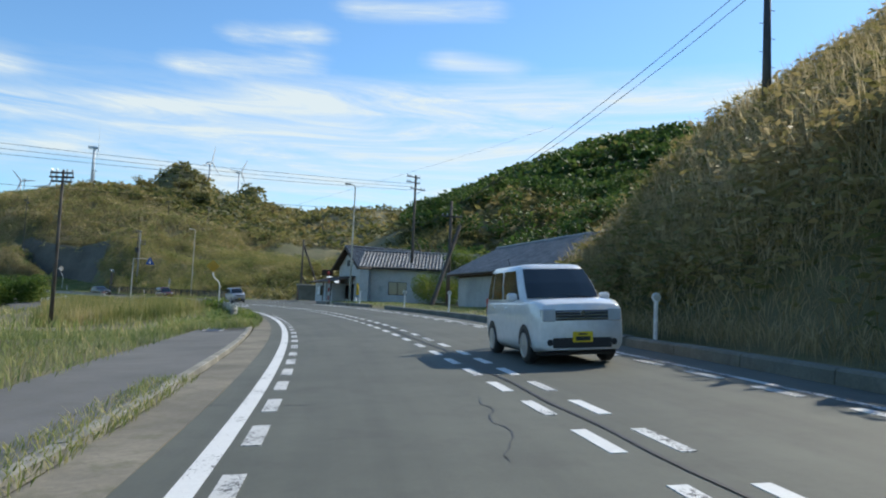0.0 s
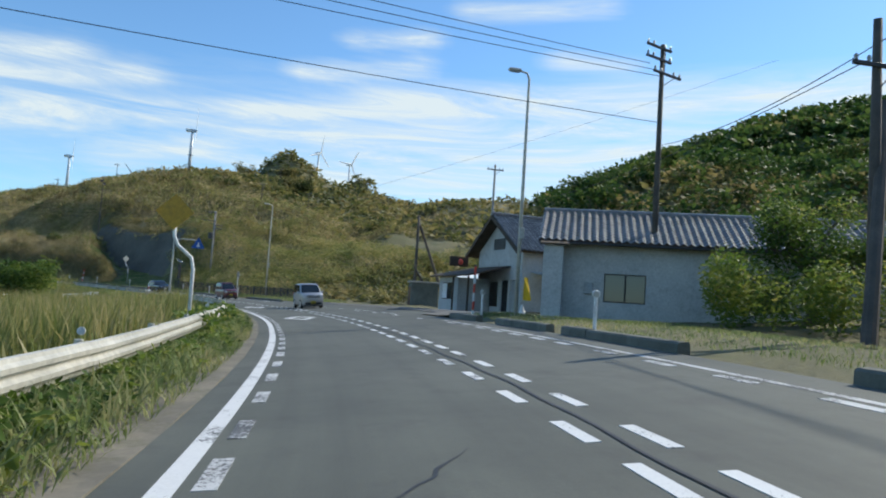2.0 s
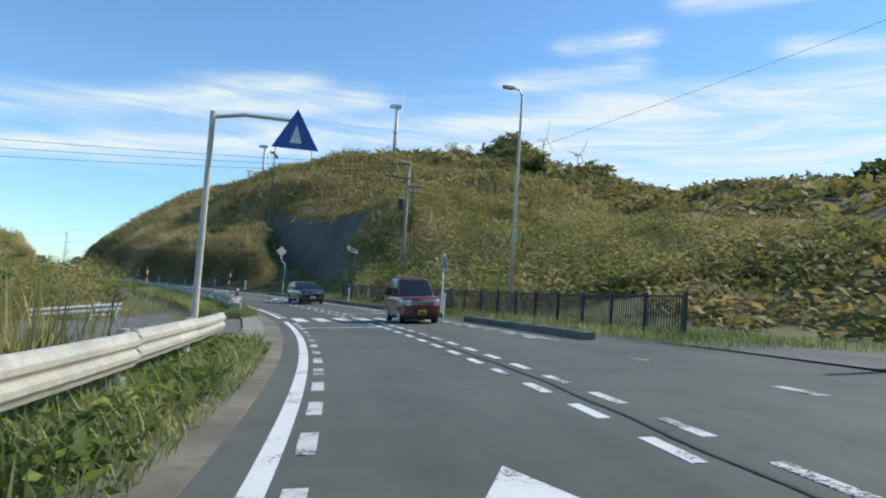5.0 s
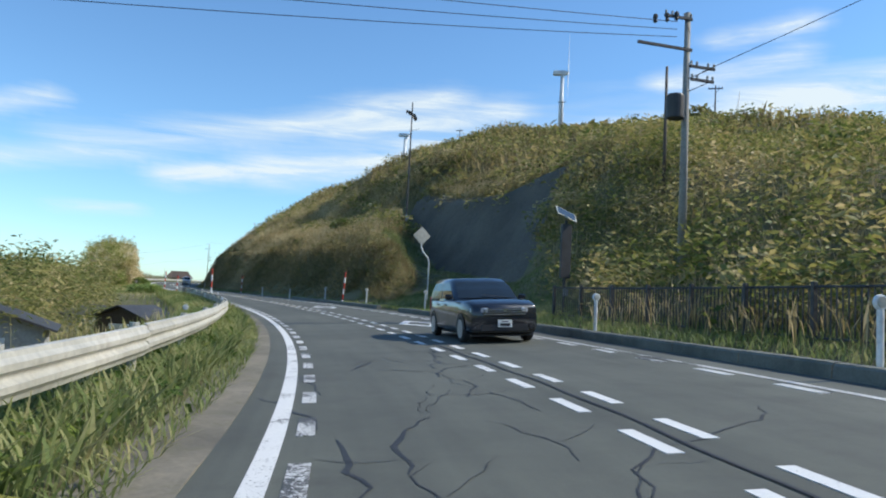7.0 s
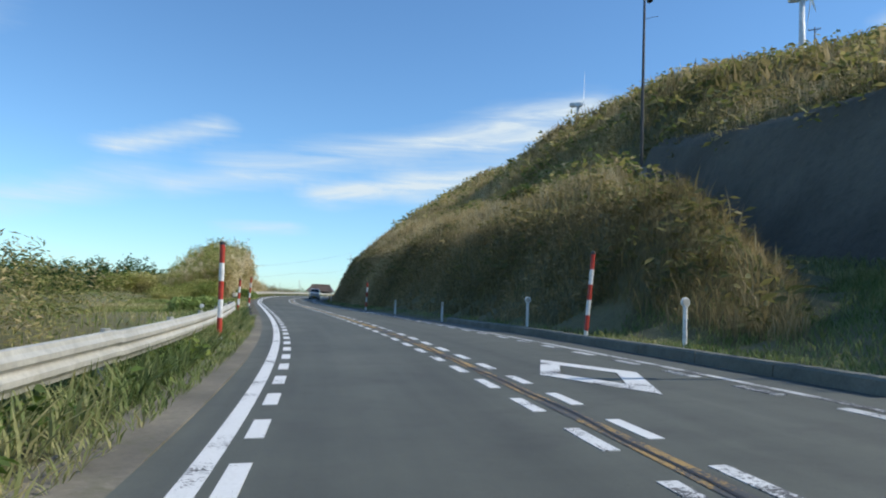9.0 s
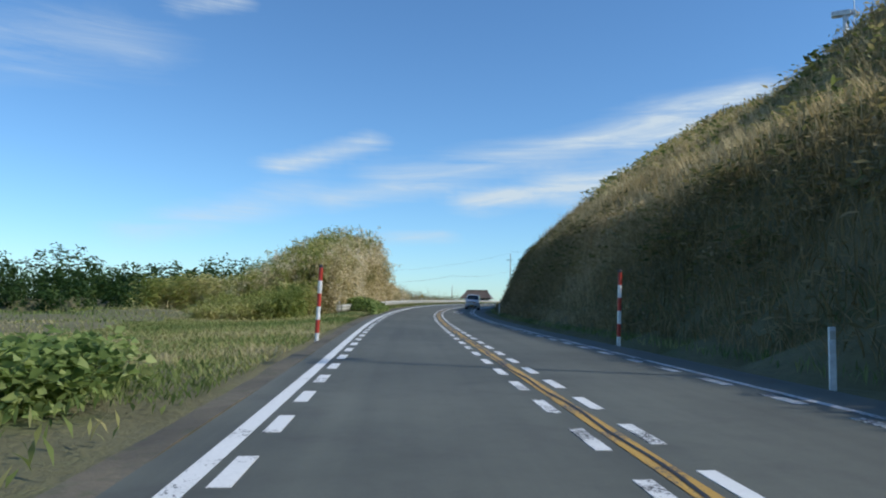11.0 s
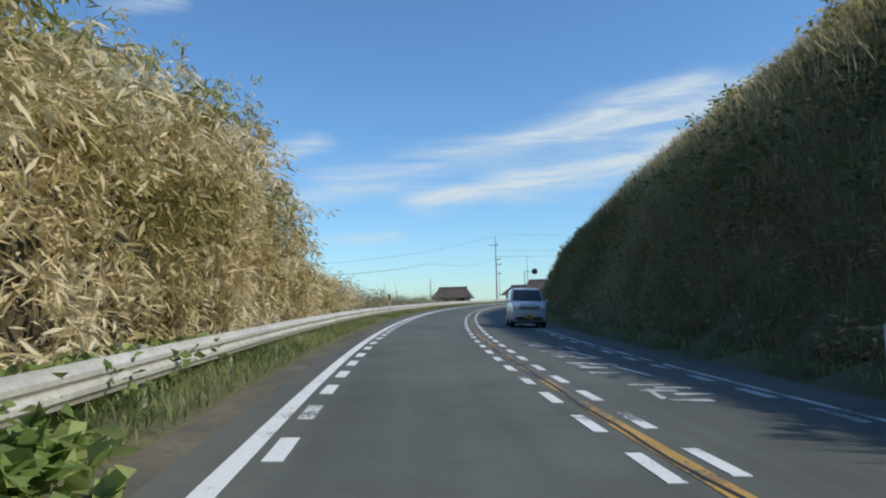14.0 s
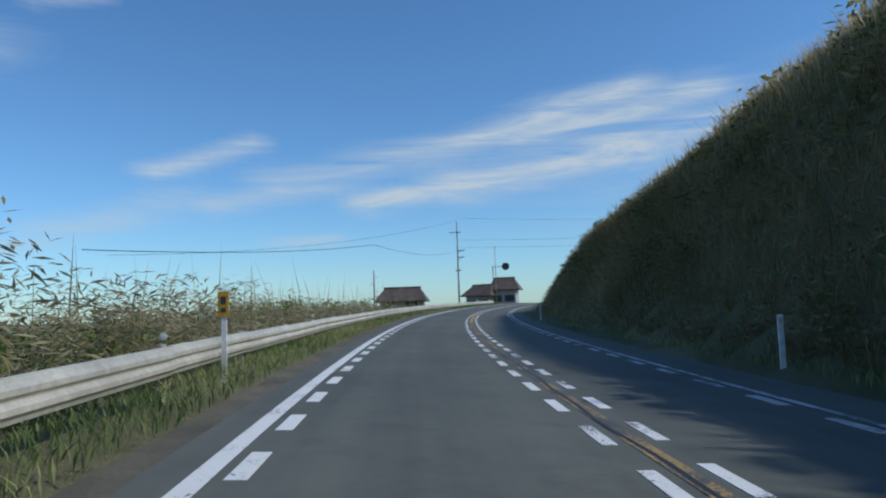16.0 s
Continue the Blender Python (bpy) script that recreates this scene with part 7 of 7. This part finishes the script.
def car(s, u, paint, L, W, H, hood, screen, tail, belt, label, category, plate, turn=180.0, wheel=0.29, lamps="tall", grille=0.16):
    """A car with its nose towards +y in its own frame: hood height, foot of the windscreen and of the tail glass as distances from the ends, belt height."""
    d = thing("car", at(s, u, 0.0), head(s) + turn, label, category, "cars")
    b = float(np.interp(s, RS, RB))
    d.rotation_euler = (0, -math.atan(b) * math.cos(radians(turn)), radians(head(s) + turn))
    w, y0, y1 = W / 2, -L / 2, L / 2
    ys = [y0, y0 + 0.06, y0 + 0.35, y0 + 1.0, 0.0, y1 - screen, y1 - screen * 0.55, y1 - 0.25, y1 - 0.06, y1]
    rows = []
    for y in ys:
        f = (y - y0) / L
        nose = max(0.0, (y - (y1 - 0.5)) / 0.5)
        rear = max(0.0, ((y0 + 0.4) - y) / 0.4)
        hw = w * (1 - 0.10 * nose ** 2 - 0.06 * rear ** 2)
        front_f = max(0.0, (y - (y1 - screen)) / screen)
        top = belt if front_f <= 0 else belt + (hood - belt) * front_f ** 0.8
        if nose > 0.6:
            top -= 0.10 * (nose - 0.6) / 0.4
        low = 0.19 + 0.05 * nose + 0.06 * rear
        ring = [(hw * 0.9, low), (hw * 0.985, low + 0.08), (hw, 0.42), (hw * 1.0, top * 0.72), (hw * 0.985, top - 0.07), (hw * 0.94, top - 0.012), (hw * 0.8, top + 0.012), (hw * 0.4, top + 0.03)]
        rows.append([(x, y, z) for x, z in ring] + [(-x, y, z) for x, z in ring[::-1]])
    g = Geo().grid(rows, closed=True)
    n = len(rows[0])
    g.f += [tuple(range(n - 1, -1, -1)), tuple(range(len(g.v) - n, len(g.v)))]
    body = part("body", g, paint, d, smooth=True)
    # cabin
    fy, ry = y1 - screen, y0 + 0.05
    lean = (H - belt) * tail["rake"]
    cab = []
    for k, (z, inset, fa, ra) in enumerate(((belt - 0.03, 0.03, 0.0, 0.0), (belt + (H - belt) * 0.5, 0.07, 0.5, 0.45), (H - 0.09, 0.13, 0.9, 0.85), (H - 0.02, 0.2, 1.06, 0.98), (H, 0.36, 1.3, 1.2))):
        a, bq = fy - tail["screen"] * fa, ry + lean * ra
        x = w - inset
        cab.append([(x * 0.9, a, z), (x * 0.5, a + 0.03, z), (-x * 0.5, a + 0.03, z), (-x * 0.9, a, z), (-x, a - 0.12, z), (-x, (a + bq) / 2, z), (-x, bq + 0.1, z), (-x * 0.9, bq, z), (x * 0.9, bq, z), (x, bq + 0.1, z), (x, (a + bq) / 2, z), (x, a - 0.12, z)])
    g = Geo().grid(cab, closed=True)
    g.f.append(tuple(range(len(g.v) - 12, len(g.v))))
    part("cabin", g, paint, d, smooth=True)

    def band(i_list, z_lo, z_hi, out):
        rows2 = []
        for z in (z_lo, (z_lo + z_hi) / 2, z_hi):
            row = []
            for i in i_list:
                for lo, hi in zip(cab, cab[1:]):
                    if lo[0][2] <= z <= hi[0][2]:
                        f = (z - lo[0][2]) / (hi[0][2] - lo[0][2])
                        row.append(Vector(lo[i]).lerp(Vector(hi[i]), f) + Vector(out))
                        break
            rows2.append(row)
        return rows2

    part("windscreen", Geo().grid(band([3, 2, 1, 0], belt + 0.04, H - 0.1, (0, 0.012, 0.008))), CAR_GLASS, d)
    part("rear_window", Geo().grid(band([8, 7], belt + 0.1, H - 0.14, (0, -0.012, 0.0))), CAR_GLASS, d)
    for sx, idx in ((1, (11, 10, 9)), (-1, (4, 5, 6))):
        rows2 = band(idx, belt + 0.03, H - 0.12, (0.01 * sx, 0, 0))
        fr = [[r[0].lerp(r[1], 0.06), r[0].lerp(r[1], 0.92)] for r in rows2]
        re = [[r[1].lerp(r[2], 0.02), r[1].lerp(r[2], 0.62)] for r in rows2]
        qt = [[r[1].lerp(r[2], 0.68), r[1].lerp(r[2], 0.95)] for r in rows2]
        for q in (fr, re, qt):
            part("side_window", Geo().grid(q), CAR_GLASS, d)
        m = Matrix.Translation((sx * (w + 0.09), fy - 0.28, belt + 0.07))
        part("mirror", Geo().box(-0.09, -0.05, -0.07, 0.09, 0.05, 0.07, 0.03, m), paint, d)
        for yy in (-0.15, -0.95):
            part("door_handle", Geo().box(sx * (w + 0.004) - 0.015, yy - 0.09, belt - 0.14, sx * (w + 0.004) + 0.015, yy + 0.09, belt - 0.105, 0.006), paint, d)
        hw = w * 0.93
        if lamps == "tall":
            lb = Geo().box(-0.13, -0.12, -0.11, 0.13, 0.03, 0.12, 0.03, Matrix.Translation((sx * (hw - 0.15), y1 - 0.015, hood - 0.24)))
        elif lamps == "round":
            lb = Geo().lathe([(0.0, 0.05), (0.11, 0.03), (0.13, 0.0), (0.13, -0.08)], 18, Matrix.Translation((sx * (hw - 0.17), y1 - 0.01, hood - 0.22)) @ Matrix.Rotation(radians(-90), 4, "X"))
        else:
            lb = Geo().box(-0.2, -0.1, -0.06, 0.2, 0.04, 0.06, 0.025, Matrix.Translation((sx * (hw - 0.2), y1 - 0.05, hood - 0.2)) @ Matrix.Rotation(radians(-14 * sx), 4, "Z"))
        part("headlamp", lb, LAMP, d)
        part("fog_lamp", Geo().lathe([(0.0, 0.03), (0.05, 0.025), (0.06, 0.0), (0.06, -0.03)], 12, Matrix.Translation((sx * (hw - 0.16), y1 - 0.02, 0.36)) @ Matrix.Rotation(radians(-90), 4, "X")), TRIM, d)
        part("tail_lamp", Geo().box(sx * (w - 0.1) - 0.06, y0 - 0.02, belt - 0.3, sx * (w - 0.1) + 0.06, y0 + 0.04, belt + 0.05, 0.015), RED, d)
        for yy in (y1 - 0.68, y0 + 0.62):
            m = Matrix.Translation((sx * (w - 0.085), yy, wheel)) @ Matrix.Rotation(radians(90 * sx), 4, "Y")
            wl = part("wheel", Geo().lathe([(0.12, -0.09), (wheel - 0.03, -0.09), (wheel, -0.06), (wheel, 0.06), (wheel - 0.03, 0.092), (wheel * 0.68, 0.095)], 24, m), TYRE, d, "black tyre")
            part("rim", Geo().lathe([(0.02, 0.11), (wheel * 0.3, 0.1), (wheel * 0.62, 0.097), (wheel * 0.69, 0.104), (wheel * 0.7, 0.09)], 20, m), RIM, wl)
            arch = []
            for k in range(13):
                a = math.pi * k / 12
                arch.append([(sx * (w + 0.006), yy + math.cos(a) * r2, wheel + math.sin(a) * r2) for r2 in (wheel * 0.9, wheel * 1.17)])
            part("wheel_arch", Geo().grid(arch), TRIM, d)
    part("grille", Geo().box(-W * 0.3, y1 - 0.02, hood - 0.24 - grille / 2, W * 0.3, y1 + 0.018, hood - 0.24 + grille / 2, 0.012), TRIM, d)
    for k in (-0.5, 0.0, 0.5):
        part("grille_bar", Geo().box(-W * 0.29, y1 + 0.0185, hood - 0.24 + k * grille * 0.6 - 0.012, W * 0.29, y1 + 0.03, hood - 0.24 + k * grille * 0.6 + 0.012, 0.003), CHROME, d)
    part("badge", Geo().lathe([(0.0, 0.012), (0.04, 0.01), (0.045, 0.0)], 14, Matrix.Translation((0, y1 + 0.03, hood - 0.2)) @ Matrix.Rotation(radians(-90), 4, "X")), CHROME, d)
    part("intake", Geo().box(-W * 0.33, y1 - 0.02, 0.27, W * 0.33, y1 + 0.012, 0.43, 0.015), TRIM, d)
    part("number_plate", Geo().box(-0.165, y1 + 0.013, 0.36, 0.165, y1 + 0.03, 0.525, 0.006), plate, d)
    part("plate_mark", Geo().box(-0.12, y1 + 0.0305, 0.385, 0.12, y1 + 0.033, 0.45).box(-0.07, y1 + 0.0305, 0.475, 0.07, y1 + 0.033, 0.5), TRIM, d)
    part("underside", Geo().box(-w * 0.85, y0 + 0.2, 0.15, w * 0.85, y1 - 0.2, 0.2), TRIM, d)
    part("wiper", Geo().tube([(-0.45, fy - 0.02, belt + 0.06), (0.15, fy - 0.1, belt + 0.12)], 0.01, 6), TRIM, d)
    part("aerial", Geo().tube([(w - 0.3, y0 + 0.9, H - 0.02), (w - 0.32, y0 + 0.7, H + 0.16)], 0.008, 6), TRIM, d)
    return d


PAINT_WHITE = glossy("white_car_paint", (0.72, 0.73, 0.74), 0.3, 0.0, 0.8)
PAINT_SILVER = glossy("silver_car_paint", (0.40, 0.40, 0.41), 0.35, 0.4, 0.8)
PAINT_RED = glossy("dark_red_car_paint", (0.11, 0.012, 0.018), 0.3, 0.1, 0.8)
PAINT_BLACK = glossy("black_blue_car_paint", (0.012, 0.016, 0.024), 0.25, 0.1, 0.8)
PAINT_BLUE_WHITE = glossy("pale_blue_car_paint", (0.50, 0.56, 0.60), 0.3, 0.0, 0.8)
BOX_TAIL, FAST_TAIL = {"rake": 0.12, "screen": 0.62}, {"rake": 0.75, "screen": 0.85}
car(12.4, 1.5, PAINT_WHITE, 3.4, 1.475, 1.65, 1.02, 0.78, BOX_TAIL, 1.0, "white boxy kei wagon with yellow number plate", "car", PLATE_YELLOW)
car(85.8, 1.35, PAINT_SILVER, 3.4, 1.475, 1.7, 1.05, 0.72, BOX_TAIL, 1.03, "silver boxy kei wagon with dark windscreen", "car", PLATE_YELLOW)
car(114.7, 1.5, PAINT_RED, 3.4, 1.475, 1.72, 1.02, 0.72, BOX_TAIL, 1.0, "dark red kei wagon with bright headlamps", "car", PLATE_YELLOW)
car(137.5, 1.45, PAINT_BLACK, 4.0, 1.69, 1.5, 0.94, 1.15, FAST_TAIL, 0.96, "black hatchback with white number plate", "car", PLASTIC_WHITE, lamps="slim", wheel=0.31)
car(262.5, 2.25, PAINT_BLUE_WHITE, 3.4, 1.475, 1.66, 1.04, 0.85, BOX_TAIL, 1.04, "pale blue-white retro kei wagon with round headlamps", "car", PLATE_YELLOW, lamps="round")

# ---------------------------------------------------------------- single trees and shrubs
BARK = surface("bark", (0.07, 0.055, 0.04), (0.14, 0.115, 0.085), fine=14, coarse=2, rough=0.95, bump=0.7, depth=0.03)


def tree(base, height, spread, seed, material, label, leafy_count=5200, leaf=0.2, bare=False):
    r = random.Random(seed)
    d = thing("tree", base - Vector((0, 0, 0.3)), r.uniform(0, 360), label, "tree", "trees")
    g = Geo()
    g.tube([(0, 0, 0), (0.08, 0.05, height * 0.25), (0.0, 0.12, height * 0.55)], [height * 0.045, height * 0.034, height * 0.02], 10)
    ends = []
    for k in range(13):
        a, z = k * 2.4 + r.uniform(-0.4, 0.4), height * r.uniform(0.2, 0.55)
        l = spread * r.uniform(0.55, 1.0)
        tip_p = Vector((math.cos(a) * l, math.sin(a) * l, z + height * r.uniform(0.15, 0.42)))
        mid = Vector((tip_p.x * 0.5, tip_p.y * 0.5, z + (tip_p.z - z) * 0.65))
        g.tube([(0, 0.05, z), mid, tip_p], [height * 0.018, height * 0.011, height * 0.004], 6)
        ends += [tip_p, mid, tip_p.lerp(mid, 0.5)]
        for _ in range(5 if bare else 2):
            q = tip_p.lerp(mid, r.random())
            e = q + Vector((r.uniform(-1, 1), r.uniform(-1, 1), r.uniform(0.1, 1.0))) * spread * 0.35
            g.tube([q, e], [height * 0.005, height * 0.0015], 5)
            ends.append(e)
    part("trunk", g, BARK, d)
    if leafy_count:
        c = np.array([tuple(e) for e in ends])
        per = max(4, leafy_count // len(c))
        v, t = leaves(clumped(c, spread * 0.3, height * 0.12, per, seed), leaf, seed + 1, 0.5, 0.8)
        crown = quick_mesh("crown", v, t, material)
        crown.parent = d
    return d


tree(Vector((2.2, 61.5, lot(2.2, 61.5))), 5.2, 2.4, 201, BUSH, "rounded green garden tree before the tiled house", 9000, 0.17)
tree(Vector((5.5, 60.2, lot(5.5, 57))), 3.6, 1.9, 203, BUSH, "rounded green garden tree before the tiled house", 6000, 0.16)
tree(Vector((-2.5, 95, lot(-2.5, 95))), 9.5, 3.2, 202, BUSH, "nearly bare tree behind the gabled house", 160, 0.16, True)
for k, (x, y, hh, sp) in enumerate(((-103, 240, 6.0, 3.6), (-92, 246, 5.5, 3.4), (-78, 224, 5.0, 3.2), (-85, 232, 5.0, 3.4))):
    tree(Vector((x, y, lot(x, y))), hh, sp, 210 + k, HILL_LEAF, "rounded shrubby tree on the hilltop", 2600, 0.5)
tree(ground_at(197, 13.5) - Vector((0, 0, 0.3)), 2.6, 1.3, 220, WOOD_LEAF, "dark shrub standing out of the dry grass", 2600, 0.22)


def shrub(s, u, h, w, seed, label, count=3600, leaf=0.16, material=BUSH):
    b = ground_at(s, u)
    cs = np.array([tuple(b + Vector((random.Random(seed + k).uniform(-w, w), random.Random(seed + k + 50).uniform(-w, w), h * (0.35 + 0.3 * (k % 3) / 2)))) for k in range(9)])
    v, t = leaves(clumped(cs, w * 0.55, h * 0.4, count // 9, seed), leaf, seed + 1, 0.5, 0.8)
    ob = quick_mesh("shrub", v, t, material)
    tagged(ob, label, "shrub", "garden shrubs")


shrub(55.5, 11.5, 2.3, 1.3, 301, "yellow-green clipped garden shrub before the house")
shrub(53.0, 12.8, 2.1, 1.3, 302, "yellow-green clipped garden shrub before the house")
shrub(51.0, 14.5, 2.2, 1.5, 303, "yellow-green clipped garden shrub before the house")
shrub(57.5, 13.2, 2.6, 1.5, 304, "yellow-green clipped garden shrub before the house")

# ---------------------------------------------------------------- clouds
# long thin clouds as lines of (bearing left of north, height), width and strength, all in degrees
CLOUDS = (
    (((75, 10.8), (68.3, 13.0)), 0.7, 0.9),
    (((71, 8.5), (63, 10.0)), 0.8, 0.75),
    (((59, 8.4), (47, 11.3), (35, 12.6)), 0.9, 0.95),
    (((66, 10.2), (53, 12.5), (44, 15.0), (38, 16.0)), 1.2, 0.85),
    (((85, 5), (73, 9.0)), 1.2, 0.45),
    (((67, 5.5), (62, 5.7)), 0.5, 0.5),
    (((97, 16), (88, 18.5)), 2.4, 0.4),
    (((83, 21.6), (79, 22.6)), 0.6, 0.7),
    (((52, 10), (33, 12.6), (14, 15.7), (-9, 17), (-26, 16.6)), 1.5, 1.15),
    (((34, 9.4), (24, 12.2), (9, 13.9), (-6, 14.2), (-24, 13.4)), 1.6, 1.0),
    (((47, 13.2), (33, 15.6)), 1.2, 0.85),
    (((20.6, 17.6), (11.4, 18.9)), 0.8, 0.85),
    (((16.3, 20.6), (10.8, 21.2)), 0.7, 0.75),
    (((-1, 19.8), (-6, 19.2)), 0.8, 0.7),
    (((7, 23.4), (-4, 23.8)), 0.7, 0.7),
)
AZ, EL = np.arange(-180, 180, 1.0), np.concatenate([np.arange(0.3, 26, 0.4), np.arange(26, 60, 3.0)])
az, el = np.meshgrid(AZ, EL)
thick = np.zeros(az.shape)
for line, width, strength in CLOUDS:
    near = np.full(az.shape, 1e9)
    for (a0, e0), (a1, e1) in zip(line, line[1:]):
        f = np.clip(((az - a0) * (a1 - a0) + (el - e0) * (e1 - e0)) / ((a1 - a0) ** 2 + (e1 - e0) ** 2), 0, 1)
        near = np.minimum(near, np.hypot((az - a0 - f * (a1 - a0)) * 0.45, el - e0 - f * (e1 - e0)))
    thick = np.maximum(thick, strength * np.exp(-((near / width) ** 2)))
# a thin veil towards the sun's side, and more cloud out of sight behind
thick = np.maximum(thick, 0.82 * np.clip((52 - az) / 34, 0, 1) * np.clip((az + 70) / 40, 0, 1) * np.clip((18.5 - el) / 5, 0, 1) * np.clip((el - 1.0) / 8, 0.55, 1))
thick = np.maximum(thick, 0.35 * np.clip((np.abs(az - 30) - 75) / 20, 0, 1) * np.exp(-(((el - 16) / 8) ** 2)))
RA, RE = np.radians(az).ravel(), np.radians(el).ravel()
dome = np.stack([-80 - 4000 * np.cos(RE) * np.sin(RA), 120 + 4000 * np.cos(RE) * np.cos(RA), 4000 * np.sin(RE)], 1)
ci = np.arange(az.size).reshape(az.shape)
cn = np.roll(ci, -1, axis=1)
cq = np.stack([ci[:-1], cn[:-1], cn[1:], ci[1:]], -1).reshape(-1, 4)
CLOUD, ct, cp = nodes_of("cloud")
body = ct.nodes.new("ShaderNodeAttribute")
body.attribute_name = "thickness"
cgeo = ct.nodes.new("ShaderNodeNewGeometry")
cmap = ct.nodes.new("ShaderNodeMapping")
cmap.inputs["Rotation"].default_value = (0.0, -0.16, radians(25))
cmap.inputs["Scale"].default_value = (0.0009, 0.0009, 0.0085)
ct.links.new(cgeo.outputs["Position"], cmap.inputs["Vector"])
streak = ct.nodes.new("ShaderNodeTexNoise")
streak.inputs["Scale"].default_value, streak.inputs["Detail"].default_value, streak.inputs["Roughness"].default_value, streak.inputs["Distortion"].default_value = 1.0, 10.0, 0.66, 0.7
ct.links.new(cmap.outputs[0], streak.inputs["Vector"])
wisp = ramp(ct, streak.outputs["Fac"], [(0.3, (0.15, 0.15, 0.15)), (0.5, (0.75, 0.75, 0.75)), (0.68, (1.5, 1.5, 1.5))])
cmul = ct.nodes.new("ShaderNodeMath")
cmul.operation = "MULTIPLY"
ct.links.new(body.outputs["Fac"], cmul.inputs[0])
ct.links.new(wisp, cmul.inputs[1])
alpha = ramp(ct, cmul.outputs[0], [(0.05, (0, 0, 0)), (0.5, (0.42, 0.42, 0.42)), (1.15, (0.92, 0.92, 0.92))])
em = ct.nodes.new("ShaderNodeEmission")
em.inputs[0].default_value, em.inputs[1].default_value = (0.86, 0.95, 1.0, 1), 0.72
tp = ct.nodes.new("ShaderNodeBsdfTransparent")
mxc = ct.nodes.new("ShaderNodeMixShader")
ct.links.new(alpha, mxc.inputs[0])
ct.links.new(tp.outputs[0], mxc.inputs[1])
ct.links.new(em.outputs[0], mxc.inputs[2])
ct.links.new(mxc.outputs[0], ct.nodes["Material Output"].inputs[0])
sky_dome = quick_mesh("backdrop", dome, np.concatenate([cq[:, [0, 1, 2]], cq[:, [0, 2, 3]]]), CLOUD, True)
sky_dome.data.attributes.new("thickness", "FLOAT", "POINT").data.foreach_set("value", thick.ravel().astype(np.float32))
tagged(sky_dome, "thin streaks of white cloud high in blue sky", "sky", kind="structure")
